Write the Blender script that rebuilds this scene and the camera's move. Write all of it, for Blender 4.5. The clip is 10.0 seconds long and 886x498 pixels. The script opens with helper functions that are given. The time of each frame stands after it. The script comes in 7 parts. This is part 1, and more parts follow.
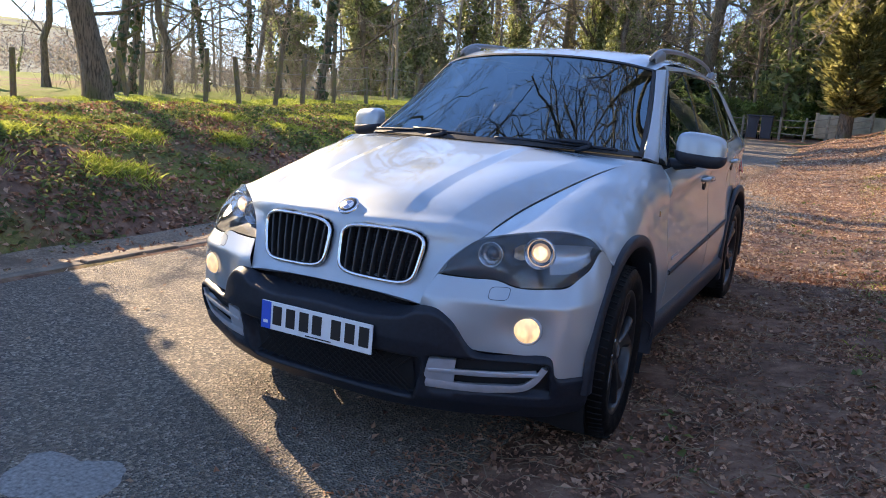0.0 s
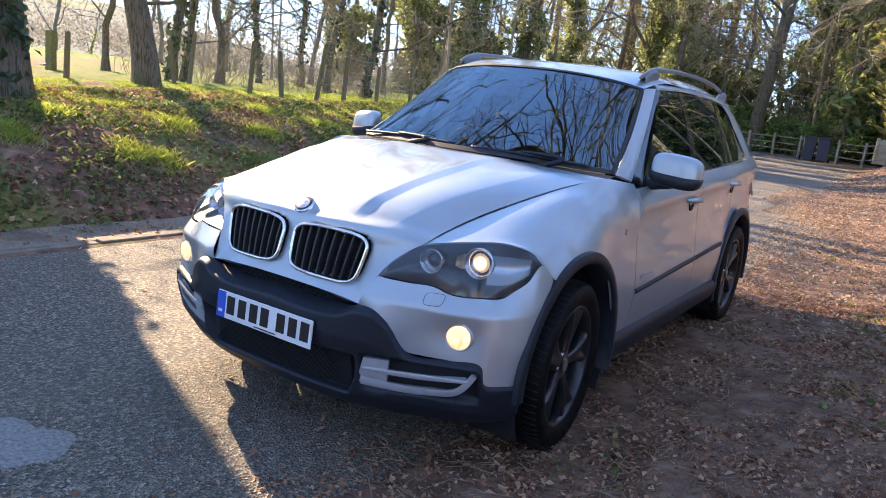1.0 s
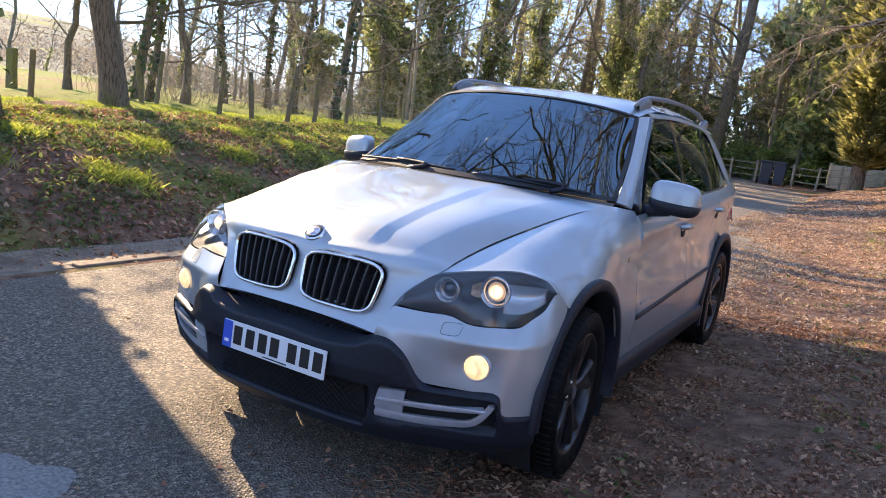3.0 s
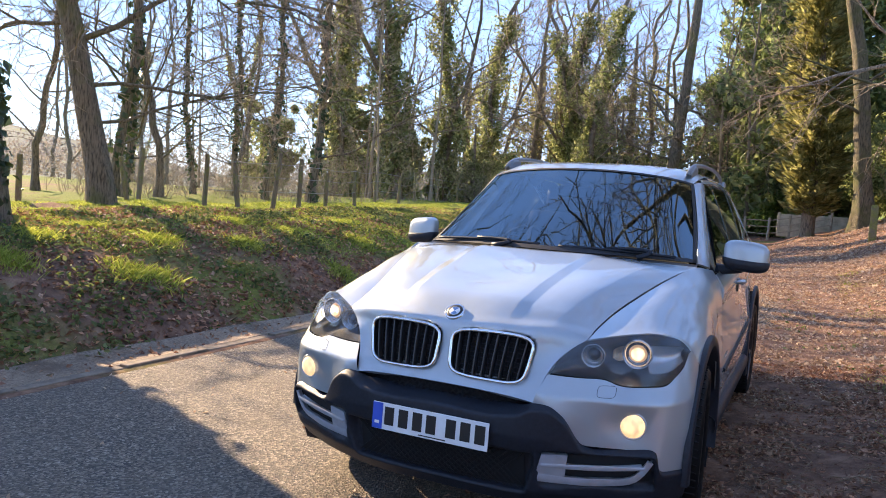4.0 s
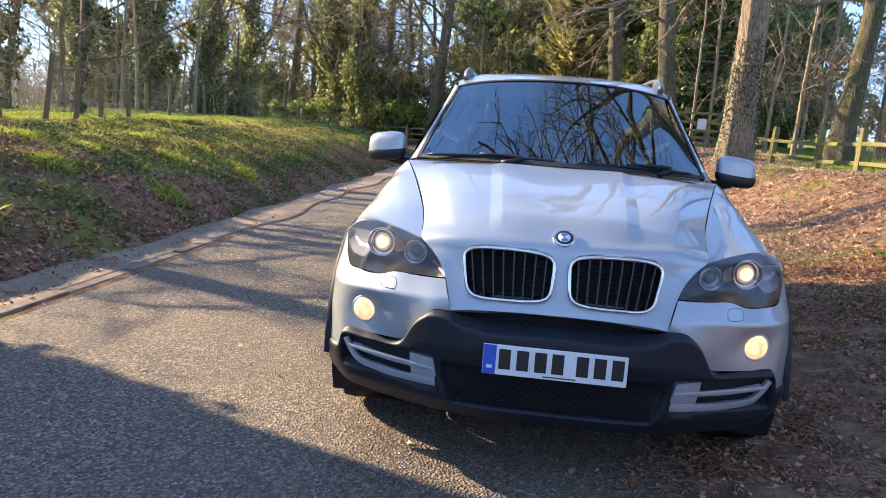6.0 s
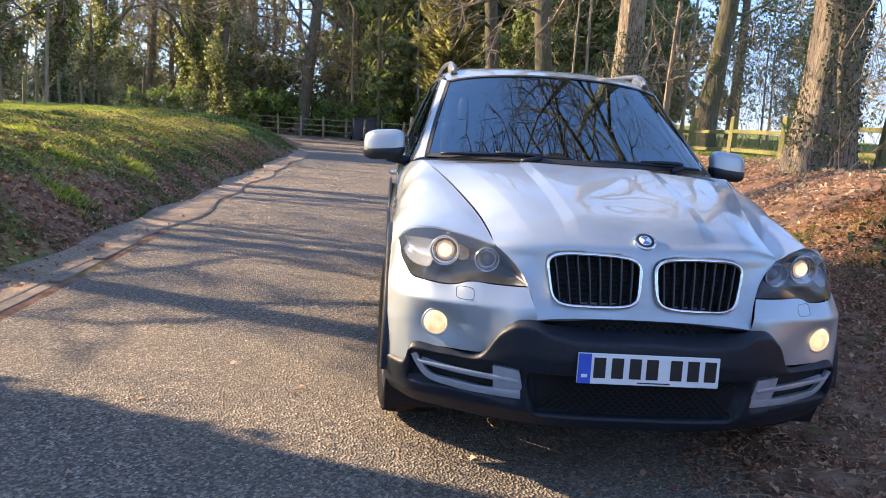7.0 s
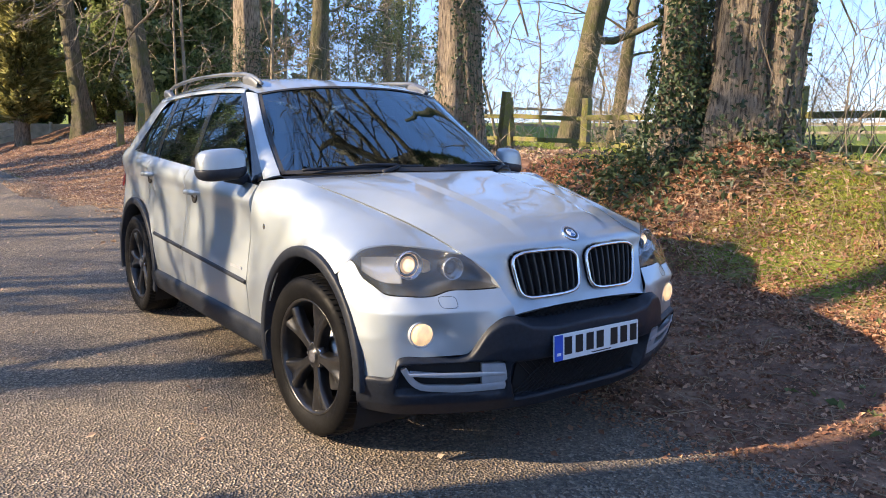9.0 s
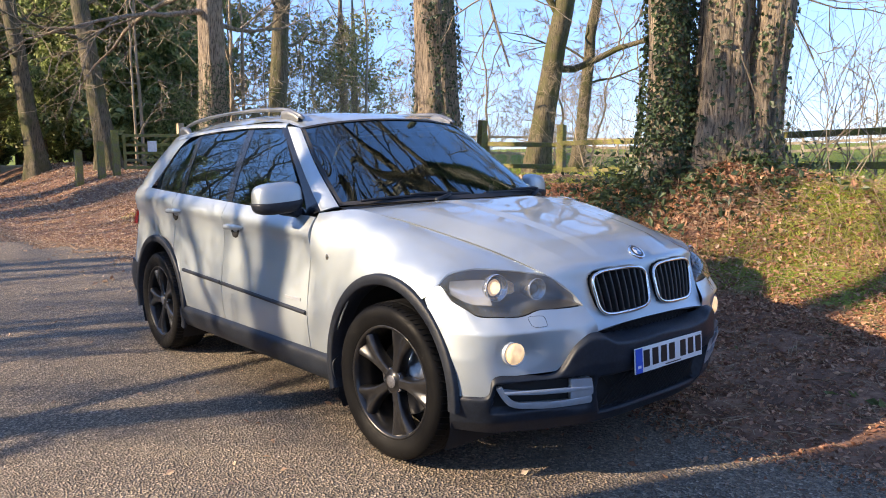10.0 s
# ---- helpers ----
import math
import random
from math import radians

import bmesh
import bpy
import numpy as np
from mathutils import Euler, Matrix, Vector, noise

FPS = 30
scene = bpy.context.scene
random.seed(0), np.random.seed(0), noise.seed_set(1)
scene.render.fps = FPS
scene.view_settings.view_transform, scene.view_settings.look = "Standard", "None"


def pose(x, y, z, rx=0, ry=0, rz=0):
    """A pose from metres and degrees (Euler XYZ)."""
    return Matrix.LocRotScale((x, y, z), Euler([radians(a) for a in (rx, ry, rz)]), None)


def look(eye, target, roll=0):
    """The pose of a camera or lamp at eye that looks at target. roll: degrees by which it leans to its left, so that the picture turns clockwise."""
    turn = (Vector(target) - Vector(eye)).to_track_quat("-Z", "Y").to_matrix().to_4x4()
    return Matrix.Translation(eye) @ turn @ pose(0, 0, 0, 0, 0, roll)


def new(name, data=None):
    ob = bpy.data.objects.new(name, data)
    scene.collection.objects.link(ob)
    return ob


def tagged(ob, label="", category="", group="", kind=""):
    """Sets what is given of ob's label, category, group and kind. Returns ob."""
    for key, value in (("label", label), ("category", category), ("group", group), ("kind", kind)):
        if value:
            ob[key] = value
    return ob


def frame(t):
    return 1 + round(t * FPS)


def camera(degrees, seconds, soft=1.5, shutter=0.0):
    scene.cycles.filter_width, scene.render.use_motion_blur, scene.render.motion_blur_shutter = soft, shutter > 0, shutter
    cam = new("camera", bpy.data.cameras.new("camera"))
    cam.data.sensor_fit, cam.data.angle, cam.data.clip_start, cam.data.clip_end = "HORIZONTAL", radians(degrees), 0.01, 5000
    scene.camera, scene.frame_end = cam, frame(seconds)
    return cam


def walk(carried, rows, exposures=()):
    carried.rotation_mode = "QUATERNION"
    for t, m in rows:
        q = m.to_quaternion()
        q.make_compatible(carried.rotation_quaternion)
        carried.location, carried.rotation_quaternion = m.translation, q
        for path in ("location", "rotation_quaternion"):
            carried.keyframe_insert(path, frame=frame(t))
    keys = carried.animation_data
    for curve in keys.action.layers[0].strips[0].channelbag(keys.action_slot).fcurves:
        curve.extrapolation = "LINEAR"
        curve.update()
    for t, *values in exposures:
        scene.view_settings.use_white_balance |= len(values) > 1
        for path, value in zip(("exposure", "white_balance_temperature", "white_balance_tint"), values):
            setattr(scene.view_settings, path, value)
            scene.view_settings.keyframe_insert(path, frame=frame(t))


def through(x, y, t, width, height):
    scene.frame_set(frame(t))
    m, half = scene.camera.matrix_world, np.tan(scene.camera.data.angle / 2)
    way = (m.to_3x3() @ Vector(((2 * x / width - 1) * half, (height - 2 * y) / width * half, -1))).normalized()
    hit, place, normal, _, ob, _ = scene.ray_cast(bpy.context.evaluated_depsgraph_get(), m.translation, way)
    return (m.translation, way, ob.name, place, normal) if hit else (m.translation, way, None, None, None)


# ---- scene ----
cam = camera(61.0, 10.0, 0.95)
PATH = [
    (0, (1.69, -3.04, 1.381), (0.76, -1.315, 0.983), 3.7),
    (0.5, (1.97, -2.958, 1.422), (0.945, -1.289, 1.018), 4.9),
    (1, (2.065, -2.904, 1.448), (1.022, -1.246, 1.042), 6.8),
    (1.5, (2.063, -2.845, 1.455), (1.047, -1.171, 1.05), 7.8),
    (2, (2.05, -2.842, 1.463), (1.06, -1.153, 1.052), 8.6),
    (2.2, (2.047, -2.846, 1.466), (1.066, -1.153, 1.056), 8.8),
    (3.3, (1.731, -3.15, 1.418), (0.793, -1.401, 1.173), 4.9),
    (3.5, (1.611, -3.286, 1.399), (0.674, -1.527, 1.241), 2.2),
    (4, (1.314, -3.526, 1.417), (0.436, -1.734, 1.281), 3.5),
    (4.5, (0.976, -3.704, 1.389), (0.485, -1.796, 1.045), 6.4),
    (5, (0.62, -3.66, 1.351), (0.297, -1.716, 1.012), 4.7),
    (5.5, (0.237, -3.544, 1.323), (-0.058, -1.592, 0.999), 4.6),
    (5.7, (0.085, -3.55, 1.315), (-0.19, -1.594, 0.996), 4.6),
    (6.8, (-0.802, -3.419, 1.321), (-0.729, -1.444, 1.012), 3.4),
    (7, (-0.966, -3.404, 1.316), (-0.81, -1.436, 0.996), 3.9),
    (7.5, (-1.363, -3.376, 1.338), (-0.868, -1.463, 1.027), 4.5),
    (8, (-1.693, -3.214, 1.332), (-0.916, -1.397, 1.025), 0.6),
    (8.5, (-2.03, -3.082, 1.334), (-0.995, -1.398, 1.026), 0.5),
    (9, (-2.382, -3.022, 1.369), (-1.22, -1.422, 1.068), 0.7),
    (9.5, (-2.635, -2.853, 1.357), (-1.418, -1.291, 1.076), -1.3),
    (10, (-2.902, -2.769, 1.365), (-1.627, -1.245, 1.14), -1.0),
]
walk(cam, [(t, look(eye, target, roll)) for t, eye, target, roll in PATH], ((0, 2.12, 7350, 15), (1, 2.48, 7400, 15), (2.2, 2.60, 7450, 15), (3.5, 2.2, 7650, 17), (4.0, 2.24, 7650, 17), (4.6, 2.35, 7480, 12), (5, 2.42, 7430, 11), (5.6, 2.26, 7430, 13), (7, 2.24, 7450, 15), (8.5, 2.1, 7250, 14), (10, 1.92, 7050, 15)))

# ---- world, sun ----
SUN_WAY = Vector((0.928, -0.371, 0)).normalized()      # the way the shadows fall on the ground
SUN_UP = radians(24.5)
world = bpy.data.worlds.new("sky")
scene.world = world
world.use_nodes = True
_n = world.node_tree.nodes
_sky = _n.new("ShaderNodeTexSky")
_sky.sky_type, _sky.sun_disc = "NISHITA", False
_sky.sun_elevation, _sky.sun_rotation = SUN_UP, math.atan2(-SUN_WAY.x, -SUN_WAY.y) % (2 * math.pi)
_sky.dust_density, _sky.ozone_density, _sky.air_density = 0.0, 3.5, 0.82
_even = _n.new("ShaderNodeMixRGB")                      # a flat blue mixed in evens the sky out
_even.inputs[0].default_value, _even.inputs[2].default_value = 0.76, (0.45, 0.93, 2.20, 1)
world.node_tree.links.new(_sky.outputs[0], _even.inputs[1])
world.node_tree.links.new(_even.outputs[0], _n["Background"].inputs[0])
_n["Background"].inputs[1].default_value = 0.172
sun_data = bpy.data.lights.new("sun", "SUN")
sun_data.energy, sun_data.angle, sun_data.color = 3.08, radians(0.6), (1.0, 0.84, 0.62)
sun = new("sun", sun_data)
_ray = SUN_WAY * math.cos(SUN_UP) - Vector((0, 0, math.sin(SUN_UP)))
sun.matrix_world = look(-_ray * 60, (0, 0, 0))

# ---- materials ----
def shader(name):
    m = bpy.data.materials.new(name)
    m.use_nodes = True
    return m, m.node_tree.nodes, m.node_tree.links, m.node_tree.nodes["Principled BSDF"]


def coords(n, l, scale, stretch=(1, 1, 1), use="Object"):
    t, mp = n.new("ShaderNodeTexCoord"), n.new("ShaderNodeMapping")
    mp.inputs["Scale"].default_value = [scale * s for s in stretch]
    l.new(t.outputs[use], mp.inputs[0])
    return mp.outputs[0]


def noise_tex(n, l, at, scale=1.0, detail=6.0, rough=0.6):
    t = n.new("ShaderNodeTexNoise")
    t.inputs["Scale"].default_value, t.inputs["Detail"].default_value, t.inputs["Roughness"].default_value = scale, detail, rough
    if at is not None:
        l.new(at, t.inputs["Vector"])
    return t.outputs["Fac"]


def ramp(n, l, fac, stops):
    r = n.new("ShaderNodeValToRGB")
    while len(r.color_ramp.elements) < len(stops):
        r.color_ramp.elements.new(0.5)
    for e, (p, c) in zip(r.color_ramp.elements, stops):
        e.position, e.color = p, (*c, 1)
    l.new(fac, r.inputs[0])
    return r.outputs[0]


def blend(n, l, fac, a, b, mode="MIX"):
    x = n.new("ShaderNodeMix")
    x.data_type, x.blend_type = "RGBA", mode
    for sock, v in ((x.inputs[0], fac), (x.inputs[6], a), (x.inputs[7], b)):
        if isinstance(v, bpy.types.NodeSocket):
            l.new(v, sock)
        else:
            sock.default_value = v if isinstance(v, (int, float)) else (*v, 1)
    return x.outputs[2]


def bump(n, l, p, height, strength, dist, normal=None):
    b = n.new("ShaderNodeBump")
    b.inputs["Strength"].default_value, b.inputs["Distance"].default_value = strength, dist
    l.new(height, b.inputs["Height"])
    if normal is not None:
        l.new(normal, b.inputs["Normal"])
    l.new(b.outputs[0], p.inputs["Normal"])
    return b.outputs[0]


def plain(name, c, rough=0.5, metal=0.0, vary=0.15, scale=20.0, bumpy=0.0, coat=0.0, gloss=0.5):
    m, n, l, p = shader(name)
    at = coords(n, l, scale)
    f = noise_tex(n, l, at, 1.0, 5.0)
    d = tuple(v * (1 - vary) for v in c)
    e = tuple(min(1, v * (1 + vary)) for v in c)
    l.new(ramp(n, l, f, ((0.3, d), (0.7, e))), p.inputs["Base Color"])
    p.inputs["Roughness"].default_value, p.inputs["Metallic"].default_value = rough, metal
    p.inputs["Coat Weight"].default_value, p.inputs["Specular IOR Level"].default_value = coat, gloss
    if bumpy:
        bump(n, l, p, noise_tex(n, l, at, 8.0, 3.0), 0.5, bumpy)
    return m


def leafy(name, c1, c2, c3, rough=0.5, through=0.35):
    m, n, l, p = shader(name)
    g = n.new("ShaderNodeNewGeometry")
    col = ramp(n, l, g.outputs["Random Per Island"], ((0.0, c1), (0.5, c2), (1.0, c3)))
    l.new(col, p.inputs["Base Color"])
    p.inputs["Roughness"].default_value = rough
    tr, mx = n.new("ShaderNodeBsdfTranslucent"), n.new("ShaderNodeMixShader")
    l.new(col, tr.inputs[0])
    mx.inputs[0].default_value = through
    l.new(p.outputs[0], mx.inputs[1])
    l.new(tr.outputs[0], mx.inputs[2])
    l.new(mx.outputs[0], n["Material Output"].inputs[0])
    return m


def bark(name, dark, light, moss, moss_at=0.55, deep=0.09):
    m, n, l, p = shader(name)
    a = coords(n, l, 1.0, (26, 26, 3.6))
    f1 = noise_tex(n, l, a, 1.6, 8.0, 0.72)
    f2 = noise_tex(n, l, coords(n, l, 1.7), 1.0, 5.0)
    c = ramp(n, l, f1, ((0.40, dark), (0.52, light), (0.75, tuple(1.35 * q for q in light))))
    mo = ramp(n, l, f2, ((moss_at, (0, 0, 0)), (moss_at + 0.18, (1, 1, 1))))
    l.new(blend(n, l, mo, c, moss), p.inputs["Base Color"])
    p.inputs["Roughness"].default_value = 0.92
    bump(n, l, p, f1, 1.0, deep)
    return m


def glass(name, tint, ior=1.5, rough=0.0, sheen=(1, 1, 1)):
    m, n, l, p = shader(name)
    t, g, mx, f = n.new("ShaderNodeBsdfTransparent"), n.new("ShaderNodeBsdfGlossy"), n.new("ShaderNodeMixShader"), n.new("ShaderNodeFresnel")
    t.inputs[0].default_value, g.inputs[0].default_value = (*tint, 1), (*sheen, 1)
    g.inputs["Roughness"].default_value, f.inputs[0].default_value = rough, ior
    l.new(f.outputs[0], mx.inputs[0])
    l.new(t.outputs[0], mx.inputs[1])
    l.new(g.outputs[0], mx.inputs[2])
    l.new(mx.outputs[0], n["Material Output"].inputs[0])
    return m


def glow(name, c, power):
    """A lit lens, brighter and dimmer by the facets behind it."""
    m, n, l, p = shader(name)
    p.inputs["Base Color"].default_value = (*c, 1)
    p.inputs["Emission Color"].default_value = (*c, 1)
    f = noise_tex(n, l, coords(n, l, 55.0, (1, 1, 0.5)), 1.0, 3.0, 0.6)
    l.new(ramp(n, l, f, ((0.32, (0.55 * power,) * 3), (0.68, (1.4 * power,) * 3))), p.inputs["Emission Strength"])
    return m


def asphalt():
    m, n, l, p = shader("asphalt")
    at = coords(n, l, 1.0)
    v = n.new("ShaderNodeTexVoronoi")
    v.inputs["Scale"].default_value = 85.0
    l.new(at, v.inputs["Vector"])
    stone = ramp(n, l, v.outputs["Color"], ((0.0, (0.032, 0.032, 0.032)), (0.45, (0.155, 0.129, 0.101)), (0.75, (0.36, 0.288, 0.208)), (1.0, (0.70, 0.585, 0.455))))
    big = noise_tex(n, l, at, 0.7, 6.0, 0.65)
    fine = noise_tex(n, l, at, 9.0, 5.0)
    c = blend(n, l, ramp(n, l, big, ((0.35, (0, 0, 0)), (0.7, (1, 1, 1)))), stone, (0.225, 0.174, 0.121))
    c2 = blend(n, l, 0.45, c, stone)
    c3 = blend(n, l, ramp(n, l, fine, ((0.55, (0, 0, 0)), (0.8, (0.35, 0.35, 0.35)))), c2, (0.15, 0.125, 0.10))
    l.new(c3, p.inputs["Base Color"])
    p.inputs["Roughness"].default_value = 0.78
    b1 = bump(n, l, p, v.outputs["Distance"], 1.0, 0.020)
    bump(n, l, p, fine, 0.5, 0.012, b1)
    return m


def soil():
    m, n, l, p = shader("soil_and_grass")
    at = coords(n, l, 1.0)
    big = noise_tex(n, l, at, 0.55, 6.0, 0.6)
    mid = noise_tex(n, l, at, 6.0, 8.0, 0.7)
    fine = noise_tex(n, l, at, 45.0, 4.0, 0.7)
    earth = ramp(n, l, mid, ((0.3, (0.075, 0.047, 0.036)), (0.5, (0.215, 0.122, 0.082)), (0.72, (0.38, 0.235, 0.158))))
    green = ramp(n, l, fine, ((0.3, (0.07, 0.095, 0.02)), (0.7, (0.27, 0.31, 0.06))))
    far = n.new("ShaderNodeAttribute")
    far.attribute_name = "grass"
    ad = n.new("ShaderNodeMath")
    ad.operation = "ADD"
    l.new(big, ad.inputs[0])
    l.new(far.outputs["Fac"], ad.inputs[1])
    near = blend(n, l, ramp(n, l, ad.outputs[0], ((0.50, (0, 0, 0)), (0.72, (1, 1, 1)))), earth, green)
    hill = n.new("ShaderNodeAttribute")
    hill.attribute_name = "woods"
    copse = noise_tex(n, l, at, 0.016, 5.0, 0.65)
    trees = ramp(n, l, noise_tex(n, l, at, 0.11, 8.0, 0.8), ((0.3, (0.085, 0.095, 0.075)), (0.7, (0.19, 0.21, 0.15))))
    mu = n.new("ShaderNodeMath")
    mu.operation = "MULTIPLY"
    l.new(ramp(n, l, copse, ((0.40, (0.35, 0.35, 0.35)), (0.50, (1, 1, 1)))), mu.inputs[0])
    l.new(hill.outputs["Fac"], mu.inputs[1])
    l.new(blend(n, l, mu.outputs[0], near, trees), p.inputs["Base Color"])
    p.inputs["Roughness"].default_value = 0.95
    p.inputs["Specular IOR Level"].default_value = 0.08
    b1 = bump(n, l, p, mid, 0.8, 0.05)
    bump(n, l, p, fine, 0.6, 0.012, b1)
    return m


# ---- mesh tools ----
def mesh(name, verts, faces, mat, smooth=True):
    d = bpy.data.meshes.new(name)
    d.from_pydata([tuple(map(float, v)) for v in verts], [], [tuple(map(int, f)) for f in faces])
    d.materials.append(mat)
    if smooth:
        d.polygons.foreach_set("use_smooth", [True] * len(d.polygons))
    d.update()
    return d


def quads(name, verts, faces, mat, smooth=True):
    """A large mesh of quads only, from arrays."""
    d = bpy.data.meshes.new(name)
    verts, faces = np.asarray(verts, np.float32), np.asarray(faces, np.int32)
    k = faces.shape[1]
    d.vertices.add(len(verts))
    d.vertices.foreach_set("co", verts.ravel())
    d.loops.add(faces.size)
    d.loops.foreach_set("vertex_index", faces.ravel())
    d.polygons.add(len(faces))
    d.polygons.foreach_set("loop_start", np.arange(0, faces.size, k, dtype=np.int32))
    d.polygons.foreach_set("loop_total", np.full(len(faces), k, np.int32))
    d.polygons.foreach_set("use_smooth", np.full(len(faces), smooth))
    d.materials.append(mat)
    d.update(calc_edges=True)
    d.validate()
    return d


def part(name, data, parent, label=""):
    ob = new(name, data)
    ob.parent = parent
    return tagged(ob, label)


def thing(name, label, category, at=None, group="", kind=""):
    ob = new(name)
    ob.empty_display_size = 0.1
    if at is not None:
        ob.matrix_basis = at
    return tagged(ob, label, category, group, kind)


def bm_mesh(name, bm, mat, smooth=False):
    d = bpy.data.meshes.new(name)
    bm.to_mesh(d)
    bm.free()
    d.materials.append(mat)
    if smooth:
        d.polygons.foreach_set("use_smooth", [True] * len(d.polygons))
    return d


def box_bm(size, at=(0, 0, 0), bevel=0.0, taper=1.0, segs=2):
    bm = bmesh.new()
    bmesh.ops.create_cube(bm, size=1.0)
    for v in bm.verts:
        s = taper if v.co.z > 0 else 1.0
        v.co = Vector((v.co.x * size[0] * s, v.co.y * size[1] * s, v.co.z * size[2]))
    if bevel:
        bmesh.ops.bevel(bm, geom=bm.edges[:], offset=bevel, segments=segs, affect="EDGES", profile=0.6)
    bmesh.ops.translate(bm, verts=bm.verts, vec=Vector(at))
    return bm


def join(*bms):
    a = bms[0]
    for b in bms[1:]:
        tmp = bpy.data.meshes.new("tmp")
        b.to_mesh(tmp)
        b.free()
        a.from_mesh(tmp)
        bpy.data.meshes.remove(tmp)
    return a


def spline(pts, n):
    """n points on a smooth curve through pts."""
    p = np.asarray(pts, float)
    if len(p) == 2:
        return p[0] + np.linspace(0, 1, n)[:, None] * (p[1] - p[0])
    d = np.r_[0, np.cumsum(np.maximum(1e-6, np.linalg.norm(np.diff(p, axis=0), axis=1)))]
    s = np.diff(p, axis=0) / np.diff(d)[:, None]
    m = np.empty_like(p)
    w = np.diff(d)
    m[1:-1] = (s[:-1] * w[1:, None] + s[1:] * w[:-1, None]) / (w[1:] + w[:-1])[:, None]
    m[0], m[-1] = 1.5 * s[0] - 0.5 * m[1], 1.5 * s[-1] - 0.5 * m[-2]
    x = np.linspace(0, d[-1], n)
    i = np.clip(np.searchsorted(d, x, side="right") - 1, 0, len(p) - 2)
    h = w[i][:, None]
    t = ((x - d[i]) / w[i])[:, None]
    return (2 * t**3 - 3 * t**2 + 1) * p[i] + (t**3 - 2 * t**2 + t) * h * m[i] + (-2 * t**3 + 3 * t**2) * p[i + 1] + (t**3 - t**2) * h * m[i + 1]


def crisp(pts, r=0.01, per=5, mid=4):
    """A polyline with its corners rounded by r, always with the same number of points."""
    p = [np.array(q, float) for q in pts]
    out = [p[0]]
    for i in range(1, len(p) - 1):
        a, b = p[i - 1] - p[i], p[i + 1] - p[i]
        la, lb = np.linalg.norm(a), np.linalg.norm(b)
        a, b = p[i] + a / la * min(r, 0.45 * la), p[i] + b / lb * min(r, 0.45 * lb)
        out += [out[-1] + (a - out[-1]) * k / mid for k in range(1, mid)]
        out += [(1 - t) ** 2 * a + 2 * t * (1 - t) * p[i] + t * t * b for t in np.linspace(0, 1, per)]
    out += [out[-1] + (p[-1] - out[-1]) * k / mid for k in range(1, mid + 1)]
    return np.array(out)


def loft(sections, nu):
    """A grid through sections that already have one number of points each."""
    rows = np.array(sections)
    return np.array([spline(rows[:, j], nu) for j in range(rows.shape[1])]).transpose(1, 0, 2)


def skin(sections, nu=24, nv=16):
    """A grid nu x nv x 3 through section curves."""
    rows = np.array([spline(s, nv) for s in sections])
    return np.array([spline(rows[:, j], nu) for j in range(nv)]).transpose(1, 0, 2)


def grid_faces(nu, nv, start=0):
    i, j = np.meshgrid(np.arange(nu - 1), np.arange(nv - 1), indexing="ij")
    a = (i * nv + j).ravel() + start
    return np.c_[a, a + 1, a + nv + 1, a + nv]


def tubes(P, R, sides):
    """Verts and quads of many tubes: P (N, n, 3), R (N, n)."""
    N, n, _ = P.shape
    T = np.gradient(P, axis=1)
    T /= np.linalg.norm(T, axis=2, keepdims=True) + 1e-9
    ref = np.where(np.abs(T[:, :1, 2:3]) > 0.8, np.array([1.0, 0, 0]), np.array([0, 0, 1.0]))
    A = np.cross(T, np.broadcast_to(ref, T.shape))
    A /= np.linalg.norm(A, axis=2, keepdims=True) + 1e-9
    B = np.cross(T, A)
    a = np.arange(sides) * 2 * np.pi / sides
    V = P[:, :, None] + R[:, :, None, None] * (A[:, :, None] * np.cos(a)[:, None] + B[:, :, None] * np.sin(a)[:, None])
    k = np.arange(N)[:, None, None] * n * sides + np.arange(n - 1)[None, :, None] * sides
    s, s2 = np.arange(sides)[None, None], (np.arange(sides)[None, None] + 1) % sides
    F = np.stack(np.broadcast_arrays(k + s, k + s2, k + sides + s2, k + sides + s), -1).reshape(-1, 4)
    return V.reshape(-1, 3), F


def tube(pts, r, n=16, sides=8):
    c = spline(pts, n)
    rr = np.interp(np.linspace(0, 1, n), np.linspace(0, 1, len(r)), r) if isinstance(r, (list, tuple)) else np.full(n, r)
    v, f = tubes(c[None], rr[None], sides)
    return v, list(map(tuple, f)) + [tuple(range(sides))[::-1], tuple(len(v) - sides + i for i in range(sides))]


def lathe(profile, segs=48, axis="x"):
    """Turn a profile of (along, radius) round the x axis; an open surface of quads."""
    p = np.asarray(profile, float)
    a = np.arange(segs) * 2 * np.pi / segs
    v = np.stack([np.repeat(p[:, :1], segs, 1), p[:, 1:] * np.cos(a), p[:, 1:] * np.sin(a)], -1).reshape(-1, 3)
    f = []
    for i in range(len(p) - 1):
        for j in range(segs):
            k = (j + 1) % segs
            f.append((i * segs + j, i * segs + k, (i + 1) * segs + k, (i + 1) * segs + j))
    return v, f

